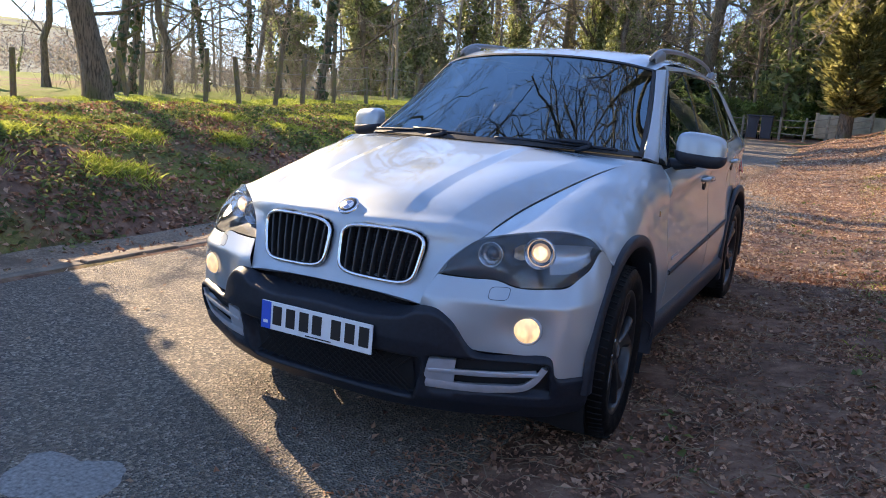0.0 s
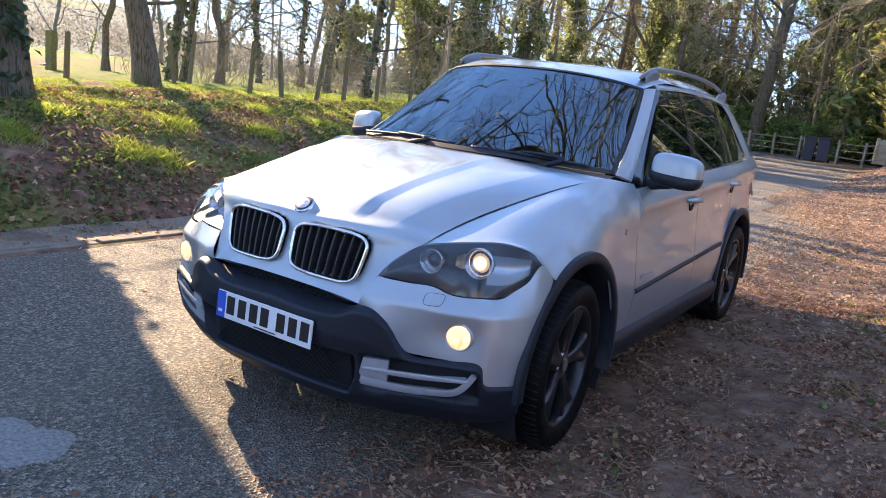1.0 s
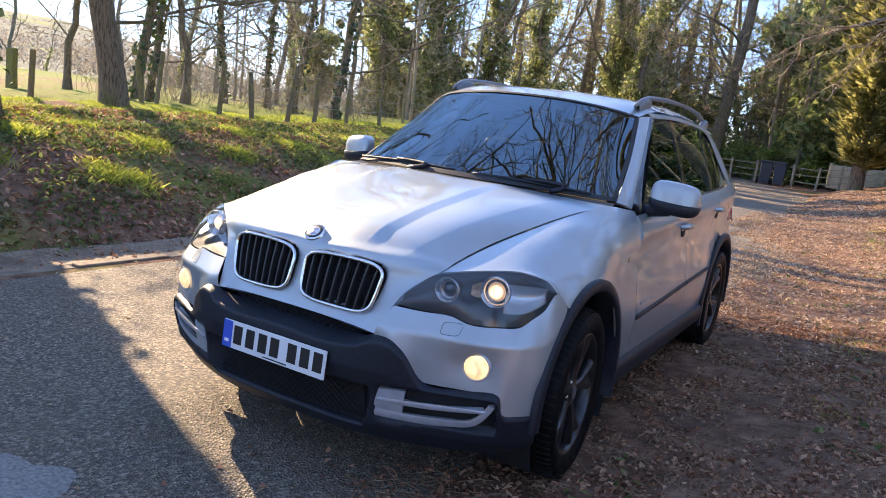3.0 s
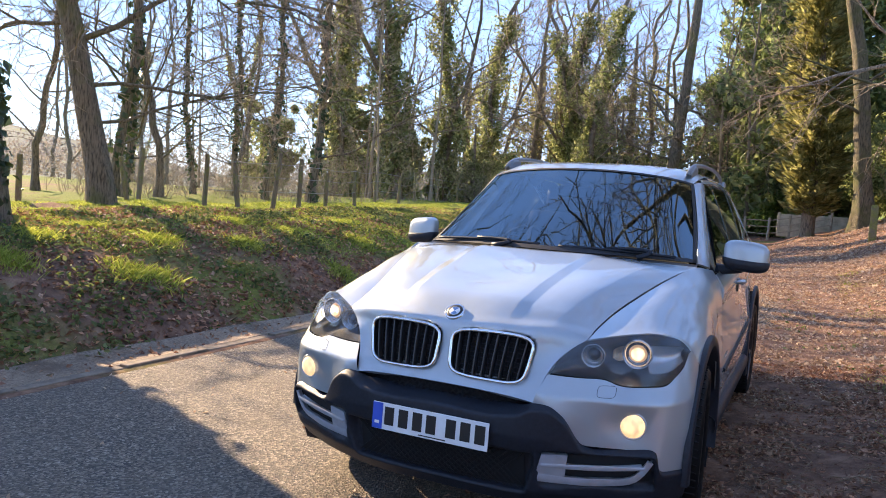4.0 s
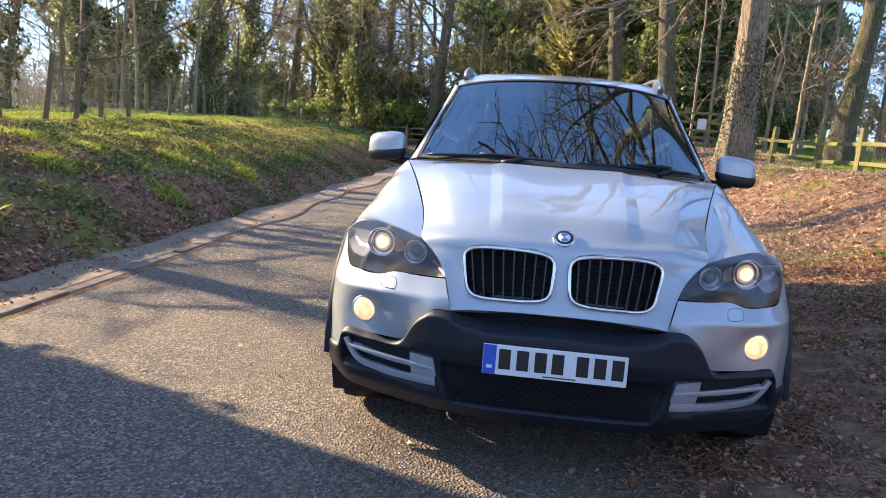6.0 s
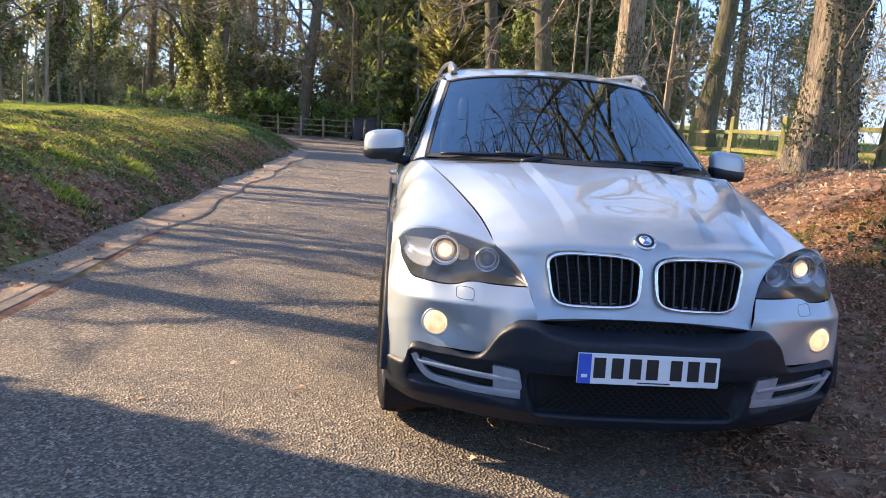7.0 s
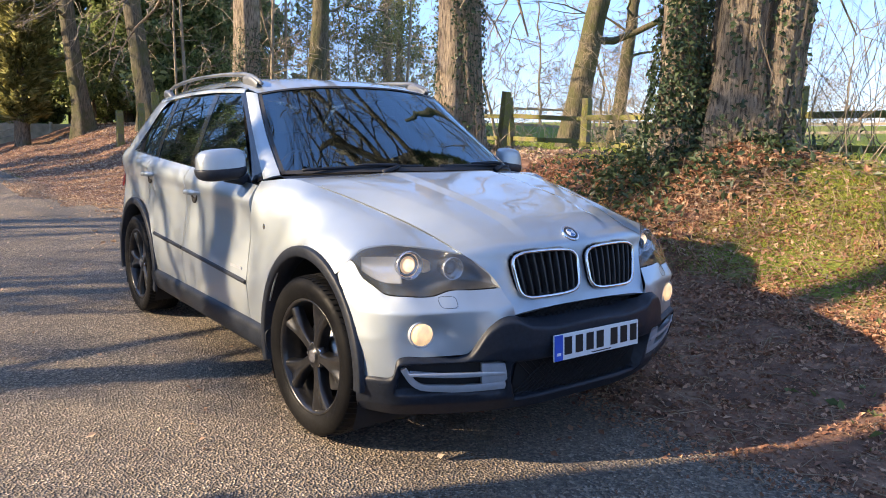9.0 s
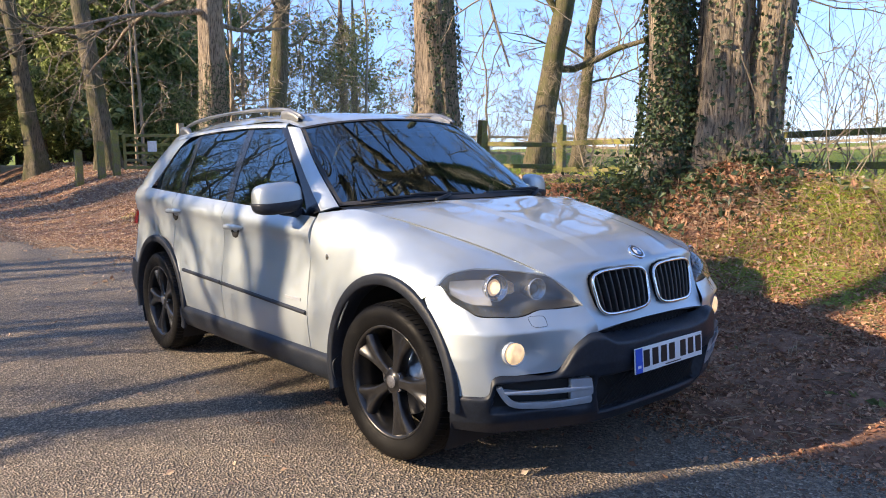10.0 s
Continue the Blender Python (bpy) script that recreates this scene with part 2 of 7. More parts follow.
# ---- shared surfaces ----
M_ASPHALT, M_SOIL = asphalt(), soil()
M_BARK = bark("bark_brown", (0.075, 0.060, 0.043), (0.245, 0.195, 0.135), (0.16, 0.165, 0.055), 0.52, 0.045)
M_BARK_PALE = bark("bark_pale", (0.11, 0.084, 0.06), (0.46, 0.365, 0.26), (0.18, 0.18, 0.07), 0.58)
M_BARK_MOSS = bark("bark_mossy", (0.045, 0.038, 0.025), (0.165, 0.135, 0.085), (0.095, 0.098, 0.034), 0.44, 0.05)
M_TWIG = plain("twig", (0.31, 0.245, 0.165), 0.9, 0, 0.3, 3.0)
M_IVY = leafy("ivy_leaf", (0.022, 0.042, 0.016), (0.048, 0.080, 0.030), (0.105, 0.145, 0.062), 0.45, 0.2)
# same ivy in paler olive: sunlight on the wood trees put into the colour
M_IVY_LIT = leafy("lit_ivy_leaf", (0.11, 0.135, 0.045), (0.26, 0.29, 0.10), (0.50, 0.51, 0.24), 0.4, 0.6)
M_EVERGREEN = leafy("evergreen_leaf", (0.08, 0.12, 0.042), (0.25, 0.31, 0.11), (0.48, 0.52, 0.23), 0.38, 0.6)
M_LAUREL = leafy("laurel_leaf", (0.09, 0.15, 0.03), (0.22, 0.32, 0.07), (0.38, 0.48, 0.15), 0.35, 0.5)
M_CONIFER = leafy("conifer_leaf", (0.14, 0.145, 0.045), (0.29, 0.275, 0.095), (0.46, 0.42, 0.17), 0.55, 0.6)
# sun and shade put into two leaf colours: pale tan, and darker red-brown
M_LITTER = leafy("fallen_leaf", (0.26, 0.145, 0.088), (0.53, 0.355, 0.225), (0.74, 0.57, 0.40), 0.75, 0.25)
M_LITTER_DARK = leafy("shaded_fallen_leaf", (0.17, 0.072, 0.042), (0.37, 0.172, 0.095), (0.62, 0.37, 0.225), 0.65, 0.2)
M_GRASS = leafy("grass_blade", (0.18, 0.23, 0.03), (0.38, 0.44, 0.065), (0.58, 0.59, 0.15), 0.5, 0.55)
M_WEED = leafy("weed_leaf", (0.06, 0.085, 0.024), (0.135, 0.17, 0.05), (0.26, 0.28, 0.095), 0.7, 0.4)
def old_wood(name, grey, moss, much):
    """Weathered wood with patches of moss or lichen."""
    m, n, l, p = shader(name)
    at = coords(n, l, 1.0)
    grain = noise_tex(n, l, coords(n, l, 14.0, (3, 3, 0.5)), 1.0, 5.0, 0.7)
    c = ramp(n, l, grain, ((0.3, tuple(0.5 * q for q in grey)), (0.7, tuple(1.25 * q for q in grey))))
    patch = noise_tex(n, l, at, 5.0, 6.0, 0.7)
    green = ramp(n, l, noise_tex(n, l, at, 40.0, 3.0), ((0.3, tuple(0.6 * q for q in moss)), (0.7, tuple(1.3 * q for q in moss))))
    l.new(blend(n, l, ramp(n, l, patch, ((0.55 - 0.25 * much, (0, 0, 0)), (0.72 - 0.25 * much, (1, 1, 1)))), c, green), p.inputs["Base Color"])
    p.inputs["Roughness"].default_value = 0.92
    bump(n, l, p, grain, 0.7, 0.006)
    return m


M_TIMBER = old_wood("mossy_timber", (0.21, 0.168, 0.11), (0.205, 0.20, 0.055), 0.7)
M_STAKE = old_wood("mossy_stake", (0.21, 0.165, 0.11), (0.20, 0.205, 0.055), 0.35)
M_TIMBER_GREY = plain("weathered_timber", (0.42, 0.34, 0.235), 0.9, 0, 0.35, 6.0, 0.004)
M_WIRE = plain("galvanised_wire", (0.35, 0.34, 0.32), 0.5, 0.7)
M_STONE = plain("kerb_stone", (0.20, 0.155, 0.112), 0.9, 0, 0.5, 6.0, 0.004)

# ---- the lie of the land ----
RIGHT = np.array([(0.9, 0), (1.42, 0.07), (1.9, 0.15), (2.5, 0.29), (2.96, 0.48), (3.5, 0.75), (4.1, 1.03), (5, 1.12), (6.5, 1.0), (9, 0.98), (20, 1.25), (45, 1.75), (90, 2.6), (400, 5.0)])
LEFT = np.array([(-0.1, 0), (0, -0.03), (0.40, -0.01), (0.55, 0.08), (0.85, 0.30), (1.2, 0.51), (1.7, 0.70), (2.6, 0.90), (4, 0.98), (7, 0.98), (20, 0.85), (80, 0.4), (400, 0.4)])


def ease(a, b, v):
    t = np.clip((v - a) / (b - a), 0, 1)
    return t * t * (3 - 2 * t)


def road_z(x, y):
    return -0.012 + 0.018 * np.clip(x, -4, 0) + 0.017 * np.clip(np.asarray(y, float) - 2, 0, 40)


def ground_z(x, y):
    x, y = np.asarray(x, float), np.asarray(y, float)
    shift = 0.8 * ease(1, 8, y) - 1.5 * ease(8, 14, y)
    right = np.interp(x - shift, RIGHT[:, 0], RIGHT[:, 1]) * (1 - 0.2 * ease(6, 14, y)) * (1 - 0.6 * ease(28, 34, y)) + 0.34 * ease(16, 24, y) * ease(34, 29, y) * ease(-0.3, 1.2, x)
    left = np.interp(-3.62 - x, LEFT[:, 0], LEFT[:, 1]) * (1 - ease(20, 28.5, y + 0.35 * (x + 3.6)))
    right = right + 0.26 * np.exp(-((x - 4.35) ** 2 + (y - 1.35) ** 2) / 0.8)
    rough = 0.035 * np.sin(1.9 * x + 0.7 * y) * np.sin(0.8 * y - 1.3 * x) + 0.02 * np.sin(4.3 * x - 2.2 * y + 1) * np.sin(3.1 * y + 0.5)
    wild = ease(0.1, 0.6, right + left)
    return road_z(x, y) + right + left + rough * wild


ROAD_LEFT, ROAD_RIGHT = -3.45, 0.72


def road_edges(y):
    """Left and right edge of the lane, which swings to the left past the bank."""
    bend = -0.052 * np.clip(np.asarray(y, float) - 19, 0, 14) ** 2
    wob = 0.09 * np.sin(0.9 * y) + 0.05 * np.sin(2.7 * y + 1) + 0.03 * np.sin(7 * y)
    return ROAD_LEFT + bend, ROAD_RIGHT + wob + 0.25 * ease(3, 7, y) - 0.95 * ease(8, 14, y) + 0.3 * bend * ease(25, 30, y)


def spread(near, lo, hi, step, far):
    a = list(np.arange(lo, hi + 1e-6, step))
    g, v = step, hi
    while v < far:
        g *= 1.28
        v += g
        a.append(v)
    g, v, b = step, lo, []
    while v > -far:
        g *= 1.28
        v -= g
        b.append(v)
    return np.array(b[::-1] + a)


def hill_z(X, Y):
    """The low hills round the valley."""
    far_off = np.hypot(X, Y)
    return (16 + 26 * ease(20, -60, X)) * ease(130, 600, far_off) * (0.55 + 0.45 * np.sin(3.1 * np.arctan2(Y, X) + 0.6) * np.cos(7 * np.arctan2(Y, X)))


def build_ground():
    xs, ys = spread(0, -13, 12, 0.16, 2600), spread(0, -9, 34, 0.2, 2600)
    X, Y = np.meshgrid(xs, ys, indexing="ij")
    Z = ground_z(X, Y)
    rl, rr = road_edges(Y)
    inside = (X > rl + 0.1) & (X < rr - 0.12) & (Y < 44)
    Z = np.where((X < 0.35 * rr + 0.65 * rl) & inside, Z - 0.045, Z + (0.014 - 0.06 * ease(rr + 0.02, rr - 0.34, X)) * ((X < rr + 1.5) & (X > rl + 0.1) & (Y < 44)))
    far_off = np.hypot(X, Y)
    Z += hill_z(X, Y)
    r = np.random.default_rng(3)
    Z += r.normal(0, 0.008, Z.shape) * ((X > 0.9) | (X < -3.7))
    V = np.stack([X, Y, Z], -1).reshape(-1, 3)
    d = quads("ground", V, grid_faces(len(xs), len(ys))[:, ::-1], M_SOIL)
    g = d.attributes.new("grass", "FLOAT", "POINT")
    bankl, fieldr = ease(-4.8, -7.2, X) * 0.16 + 0.22 * ease(3.5, 8, Y) * ease(-4.3, -5.2, X) * (Y < 26) * (X > -14), ease(4.6, 8, X) * 0.35
    far = np.maximum(ease(25, 60, np.abs(X)), ease(45, 90, Y)) * 0.2
    g.data.foreach_set("value", (bankl + fieldr + far - 0.13 * ((X > 0) & (X < 5)) + 0.16 * ((X > 2.6) & (X < 4.4) & (Y < 0.8) & (Y > -3))).ravel().astype(np.float32))
    g = d.attributes.new("woods", "FLOAT", "POINT")
    g.data.foreach_set("value", (ease(70, 170, far_off) * ease(-10, -60, X)).ravel().astype(np.float32))
    tagged(new("ground", d), "leaf-strewn verge, grassy banks and fields beside the lane", "ground", kind="structure")


def build_road():
    ys = np.arange(-60, 44, 0.3)
    l, r = road_edges(ys)
    k = np.linspace(0, 1, 22)
    X = l[:, None] + (r - l)[:, None] * k
    Y = np.repeat(ys[:, None], 22, 1)
    Z = road_z(X, Y) - 0.012 * np.exp(-((k - 0.02) / 0.05) ** 2)
    d = quads("road", np.stack([X, Y, Z], -1).reshape(-1, 3), grid_faces(len(ys), 22), M_ASPHALT)
    tagged(new("road", d), "worn grey tarmac country lane crossed by tree shadows", "road", kind="structure")


build_ground()
build_road()

# ---- trees ----
def grow(r, S, D, L, R, n, wig, lift, tip):
    """Wandering branches: starts, ways, lengths, radii -> points (N, n, 3), radii (N, n), ways."""
    N = len(S)
    P, W = np.empty((N, n, 3)), np.empty((N, n, 3))
    p, d = S.copy(), D / np.linalg.norm(D, axis=1, keepdims=True)
    for i in range(n):
        P[:, i], W[:, i] = p, d
        d = d + r.normal(0, wig, (N, 3)) + np.array([0, 0, lift])
        d /= np.linalg.norm(d, axis=1, keepdims=True)
        p = p + d * (L / (n - 1))[:, None]
    t = np.linspace(0, 1, n)
    return P, R[:, None] * (1 - (1 - tip) * t), W


def fork(r, P, R, W, k, lo, ang, lenf, radf, L):
    """k children on every branch."""
    N, n, _ = P.shape
    t = lo + (1 - lo) * (np.arange(k) + r.random((N, k))) / k
    f = np.clip(t * (n - 1), 0, n - 1.001)
    i = f.astype(int)
    q = (f - i)[..., None]
    row = np.arange(N)[:, None]
    S = P[row, i] * (1 - q) + P[row, i + 1] * q
    rad = R[row, i] * radf
    w = W[row, i]
    side = r.normal(size=(N, k, 3))
    side -= (side * w).sum(-1, keepdims=True) * w
    side /= np.linalg.norm(side, axis=-1, keepdims=True)
    a = np.radians(r.normal(ang, 12, (N, k)))[..., None]
    D = w * np.cos(a) + side * np.sin(a)
    ln = L[:, None] * lenf * (1.1 - 0.6 * t) * r.uniform(0.7, 1.25, (N, k))
    return S.reshape(-1, 3), D.reshape(-1, 3), ln.ravel(), rad.ravel()


def stack(parts):
    V, F, o = [], [], 0
    for v, f in parts:
        V.append(v)
        F.append(f + o)
        o += len(v)
    return np.concatenate(V), np.concatenate(F)


def leaf_cards(r, C, size, nrm=None, tilt=0.6, long=1.35):
    """Small four-cornered leaves, folded on the middle, at the points C."""
    N = len(C)
    nv = r.normal(size=(N, 3)) * tilt + (nrm if nrm is not None else np.array([0, 0, 1.0]))
    nv /= np.linalg.norm(nv, axis=1, keepdims=True) + 1e-9
    a = np.cross(nv, r.normal(size=(N, 3)))
    a /= np.linalg.norm(a, axis=1, keepdims=True) + 1e-9
    b = np.cross(nv, a)
    s = (size * r.uniform(0.6, 1.35, N))[:, None]
    V = np.stack([C - a * s * long * 0.5, C - b * s * 0.4 + nv * s * 0.14, C + a * s * long * 0.5 - nv * s * 0.1, C + b * s * 0.4 + nv * s * 0.14], 1)
    return V.reshape(-1, 3), np.arange(N * 4).reshape(-1, 4)


def tree_meshes(seed, h, rad, lean=(0, 0), limbs=12, first=0.3, limb_len=0.42, limb_ang=62, twigs=(5, 5, 4), droop=0.0, flare=1.7, mats=None, ivy=0.0, fork_at=0.0, leaf=0.12, ivy_top=0.62, wob=0.014, boughs=(), lite=False, limb_r=0.40, ridge=0.0, fat=0.0, ivy_mat=None):
    """The meshes of one tree at the origin: trunk, limbs, twigs, ivy."""
    r = np.random.default_rng(seed)
    mats = mats or (M_BARK, M_TWIG)
    n = 14 if lite else 40 if ridge else 22
    z = np.linspace(0, 1, n) ** 1.15 * h
    bend = np.cumsum(r.normal(0, wob * h / n * 6, (n, 2)), axis=0) * np.linspace(0, 1, n)[:, None]
    c = np.c_[np.array(lean) * (z / h)[:, None] * h + bend, z]
    c[0, 2] = -0.35
    rr = rad * (1 - 0.72 * (z / h)) * (1 + (flare - 1) * np.exp(-z / (1.6 * rad)))
    sides = 9 if lite else 48 if ridge else 20
    V, F = tubes(c[None], rr[None], sides)
    ang = np.tile(np.arange(sides) * 2 * np.pi / sides, n)
    zz = np.repeat(z, sides)
    but = 1 + (0.16 * np.exp(-zz / (2.5 * rad)) + 0.035) * np.sin(5 * ang + r.random() * 6 + 0.4 * np.sin(zz)) + 0.03 * np.sin(9 * ang + zz)
    but = but + ridge * sum(np.sin(k * ang + 2.2 * np.sin(0.7 * zz + k) + r.random() * 6) for k in (11, 14, 17, 19))
    cc = np.repeat(c, sides, 0)
    V = cc + (V - cc) * but[:, None]
    out = {"trunk": quads("trunk", V, F, mats[0])}
    W = np.gradient(c, axis=0)
    W /= np.linalg.norm(W, axis=1, keepdims=True)
    S, D, L, R = fork(r, c[None], rr[None], W[None], limbs, first, limb_ang, limb_len, limb_r, np.array([h]))
    D[:, 2] = np.abs(D[:, 2]) * 0.8 + 0.12
    if fork_at:
        S[0], D[0], R[0], L[0] = c[np.searchsorted(z, fork_at * h)], (0.45, 0.2, 1.0), rad * 0.6, h * 0.7
    for i, (bz, bd, bl, br) in enumerate(boughs):
        S[i] = [np.interp(bz, z, c[:, j]) for j in range(3)]
        D[i], L[i], R[i] = bd, bl, br
    P1, R1, W1 = grow(r, S, D, L, R, 9, 0.21, 0.05 - droop, 0.14)
    for i, (bz, bd, bl, br) in enumerate(boughs):
        P1[i] = P1[i] - np.array([0, 0, 1.0]) * (np.linspace(0, 1, 9) ** 1.5 * bl * 0.16)[:, None]
    S, D, L2, R = fork(r, P1, R1, W1, twigs[0], 0.22, 48, 0.5, 0.55, L)
    P2, R2, W2 = grow(r, S, D, L2, R, 6, 0.2, 0.04 - droop, 0.3)
    S, D, L3, R = fork(r, P2, R2, W2, twigs[1], 0.2, 45, 0.55, 0.6, L2)
    P3, R3, W3 = grow(r, S, D, L3, np.maximum(R, 0.012 if lite else 0.009), 4 if lite else 5, 0.22, 0.03 - 1.5 * droop, 0.4)
    out["crown"] = quads("crown", *stack([tubes(P1, R1, 4 if lite else 6), tubes(P2, R2, 3 if lite else 4)]), mats[0])
    fine = [tubes(P3, R3, 3)]
    if twigs[2]:
        S, D, L4, R = fork(r, P3, R3, W3, twigs[2], 0.15, 42, 0.6, 0.6, L3)
        P4, R4, _ = grow(r, S, D, L4, np.maximum(R, 0.006), 3, 0.26, 0.02 - 2 * droop, 0.6)
        fine.append(tubes(P4, R4, 3))
    out["twig_mass"] = quads("twig_mass", *stack(fine), mats[1])
    if ivy:
        k = int(2600 * ivy)
        t = r.random(k) ** 1.1 * ivy_top
        th = r.random(k) * 2 * np.pi
        patch = np.sin(3 * th + 9 * t * h / 5) + np.sin(1.7 * th - 4 * t * h / 5 + 2)
        keep = patch > -1.1 + r.random(k)
        t, th = t[keep], th[keep]
        i = np.clip(t * (n - 1), 0, n - 1.01)
        cx = np.array([np.interp(t * h, z, c[:, j]) for j in range(3)]).T
        ra = np.interp(t * h, z, rr) * 1.08 + np.abs(r.normal(0, 0.05, len(t))) * (0.6 if leaf < 0.1 else min(2.2, 1 + ivy)) + fat * r.random(len(t)) ** 0.7 * np.clip(0.55 + 0.45 * np.sin(2.1 * t * h + 1.5 * np.sin(th)), 0.1, 1)
        nr = np.c_[np.cos(th), np.sin(th), np.full(len(t), 0.1)]
        out["ivy"] = quads("ivy", *leaf_cards(r, cx + nr * ra[:, None], leaf, nr, 0.5 + 2 * fat, 1.1), ivy_mat or M_IVY, False)
    return out


def plant(meshes, x, y, turn, label, group="", scale=1.0, name="tree", sink=0.0):
    """A tree with its parts, standing at x, y."""
    ob = thing(name, label, "tree", pose(x, y, float(ground_z(x, y)) - sink, 0, 0, turn) @ Matrix.Scale(scale, 4), group)
    for k, d in meshes.items():
        o = part(k, d, ob, "glossy climbing ivy" if k == "ivy" else "")
        if k != "trunk":
            tagged(o, kind="stuff")
    return ob


# the big trees on the verge by the car
T_TWIN = tree_meshes(11, 17, 0.285, (0.012, -0.022), limbs=18, first=0.26, limb_len=0.5, limb_ang=66, twigs=(7, 6, 4), droop=0.03, flare=1.7, mats=(M_BARK_PALE, M_TWIG), ivy=0.55, leaf=0.05, ivy_top=0.2, ridge=0.026,
                     boughs=((3.6, (0.75, -0.6, 0.05), 5.5, 0.07), (4.0, (0.85, 0.4, 0.0), 6.0, 0.08), (4.4, (-0.35, -0.9, 0.15), 6.0, 0.08), (5.2, (-0.85, 0.3, 0.35), 7.0, 0.13), (4.6, (0.4, -0.9, -0.05), 6.5, 0.08), (6.3, (-0.9, 0.35, 0.65), 9.0, 0.19), (7.6, (-0.85, 0.0, 0.75), 9.5, 0.17), (9.0, (-0.8, 0.5, 0.7), 8.0, 0.14), (5.6, (-0.6, 0.7, 0.8), 9.0, 0.17), (8.2, (-0.95, 0.2, 0.45), 9.0, 0.13), (10.0, (-0.9, -0.3, 0.5), 8.0, 0.12)))
_stem = tree_meshes(14, 15, 0.215, (-0.020, 0.034), limbs=9, first=0.3, limb_len=0.4, twigs=(5, 5, 3), droop=0.02, flare=1.7, mats=(M_BARK_PALE, M_TWIG), ivy=6.5, leaf=0.046, ivy_top=0.4, ridge=0.022, fat=0.07)
_twin = plant(T_TWIN, 4.46, 1.48, 0, "huge twin-stemmed lime tree with ivy round its foot", "verge trees", sink=0.12)
for _k, _d in _stem.items():
    _o = part("second_stem" if _k == "trunk" else _k, _d, _twin)
    _o.matrix_basis = pose(-0.26, 0.40, 0)
    if _k != "trunk":
        tagged(_o, kind="stuff")
_stem = tree_meshes(15, 14, 0.19, (0.05, -0.115), limbs=10, first=0.2, limb_len=0.4, limb_ang=70, twigs=(6, 5, 4), droop=0.05, flare=1.8, mats=(M_BARK_PALE, M_TWIG), ivy=0.4, leaf=0.046, ivy_top=0.16, ridge=0.016,
                    boughs=((2.9, (0.3, -0.95, 0.30), 5.0, 0.06), (3.5, (0.9, -0.5, 0.25), 5.5, 0.07), (4.0, (0.5, -0.9, 0.35), 6.0, 0.08)))
for _k, _d in _stem.items():
    _o = part("third_stem" if _k == "trunk" else _k, _d, _twin)
    _o.matrix_basis = pose(0.15, -0.29, 0)
    if _k != "trunk":
        tagged(_o, kind="stuff")
T_BIG = tree_meshes(12, 19, 0.36, (0.0, 0.0), flare=1.35, limbs=12, first=0.27, limb_len=0.42, twigs=(5, 5, 4), droop=0.02, mats=(M_BARK_PALE, M_TWIG), ivy=1.1, leaf=0.05, ivy_top=0.15, ridge=0.018,
                    boughs=((3.8, (-0.8, -0.2, 0.15), 5.0, 0.09), (4.2, (0.8, 0.1, 0.05), 6.0, 0.08), (4.6, (0.1, -0.9, 0.05), 6.5, 0.08), (5.0, (-0.6, 0.7, 0.1), 6.5, 0.08), (6.5, (-0.9, 0.0, 0.7), 9.0, 0.14), (8.0, (-0.8, 0.5, 0.75), 9.0, 0.13), (9.5, (-0.9, -0.4, 0.7), 8.0, 0.12)))
plant(T_BIG, 5.09, 6.86, 40, "tall pale-barked lime tree with a little ivy", "verge trees")
plant(T_BIG, 4.35, 14.0, 200, "tall lime tree with ridged brown bark", "verge trees", 0.9)
T_SLIM = tree_meshes(13, 15, 0.25, (0.05, 0.02), wob=0.03, boughs=((3.2, (0.8, 0.3, 0.5), 4.0, 0.055), (4.0, (-0.8, -0.2, 0.5), 4.5, 0.05), (4.6, (0.2, -0.9, 0.3), 4.5, 0.045)), limbs=11, first=0.3, limb_len=0.36, twigs=(5, 5, 4), mats=(M_BARK_MOSS, M_TWIG))
plant(T_SLIM, 8.24, 18.7, 10, "slim leaning beech with smooth mossy bark", "verge trees", 1.2)
plant(T_SLIM, 3.95, 20.8, 150, "slim beech with mossy green bark by the gate", "verge trees", 1.15)
plant(T_SLIM, 2.73, 23.9, 200, "slim crooked beech beside the conifer", "verge trees", 1.1)
T_LEAN = tree_meshes(33, 16, 0.29, (0.085, -0.147), limbs=13, first=0.2, limb_len=0.36, limb_ang=70, twigs=(6, 5, 3), mats=(M_BARK_MOSS, M_TWIG), flare=1.3, wob=0.02, droop=0.02)
plant(T_LEAN, 11.0, 10.2, 0, "leaning tree beyond the paddock rails", "field trees")
plant(T_SLIM, 12.6, 10.2, 290, "thin young tree beyond the paddock rails", "field trees", 0.7)

# trees along the left bank
T_OAK = tree_meshes(21, 14, 0.195, (-0.12, -0.15), limbs=15, first=0.22, limb_len=0.46, limb_ang=70, twigs=(7, 6, 4), mats=(M_BARK, M_TWIG), flare=1.3,
                    boughs=((1.3, (0.65, 0.75, 0.02), 4.5, 0.035), (1.9, (0.8, 0.5, 0.12), 4.5, 0.040), (2.9, (-0.9, -0.3, 0.2), 4.0, 0.040), (2.6, (0.8, 0.5, 0.22), 6.0, 0.055), (3.9, (-0.8, 0.2, 0.4), 4.5, 0.045), (3.6, (0.9, 0.1, 0.3), 6.0, 0.05), (3.2, (0.6, 0.75, 0.3), 5.5, 0.05), (2.3, (-0.7, 0.6, 0.1), 4.0, 0.035)))
T_BARE = tree_meshes(25, 13, 0.105, (0.01, 0.0), limbs=18, first=0.10, limb_len=0.36, limb_ang=76, twigs=(6, 4, 2), mats=(M_BARK, M_TWIG), wob=0.10, limb_r=0.30, droop=0.025)
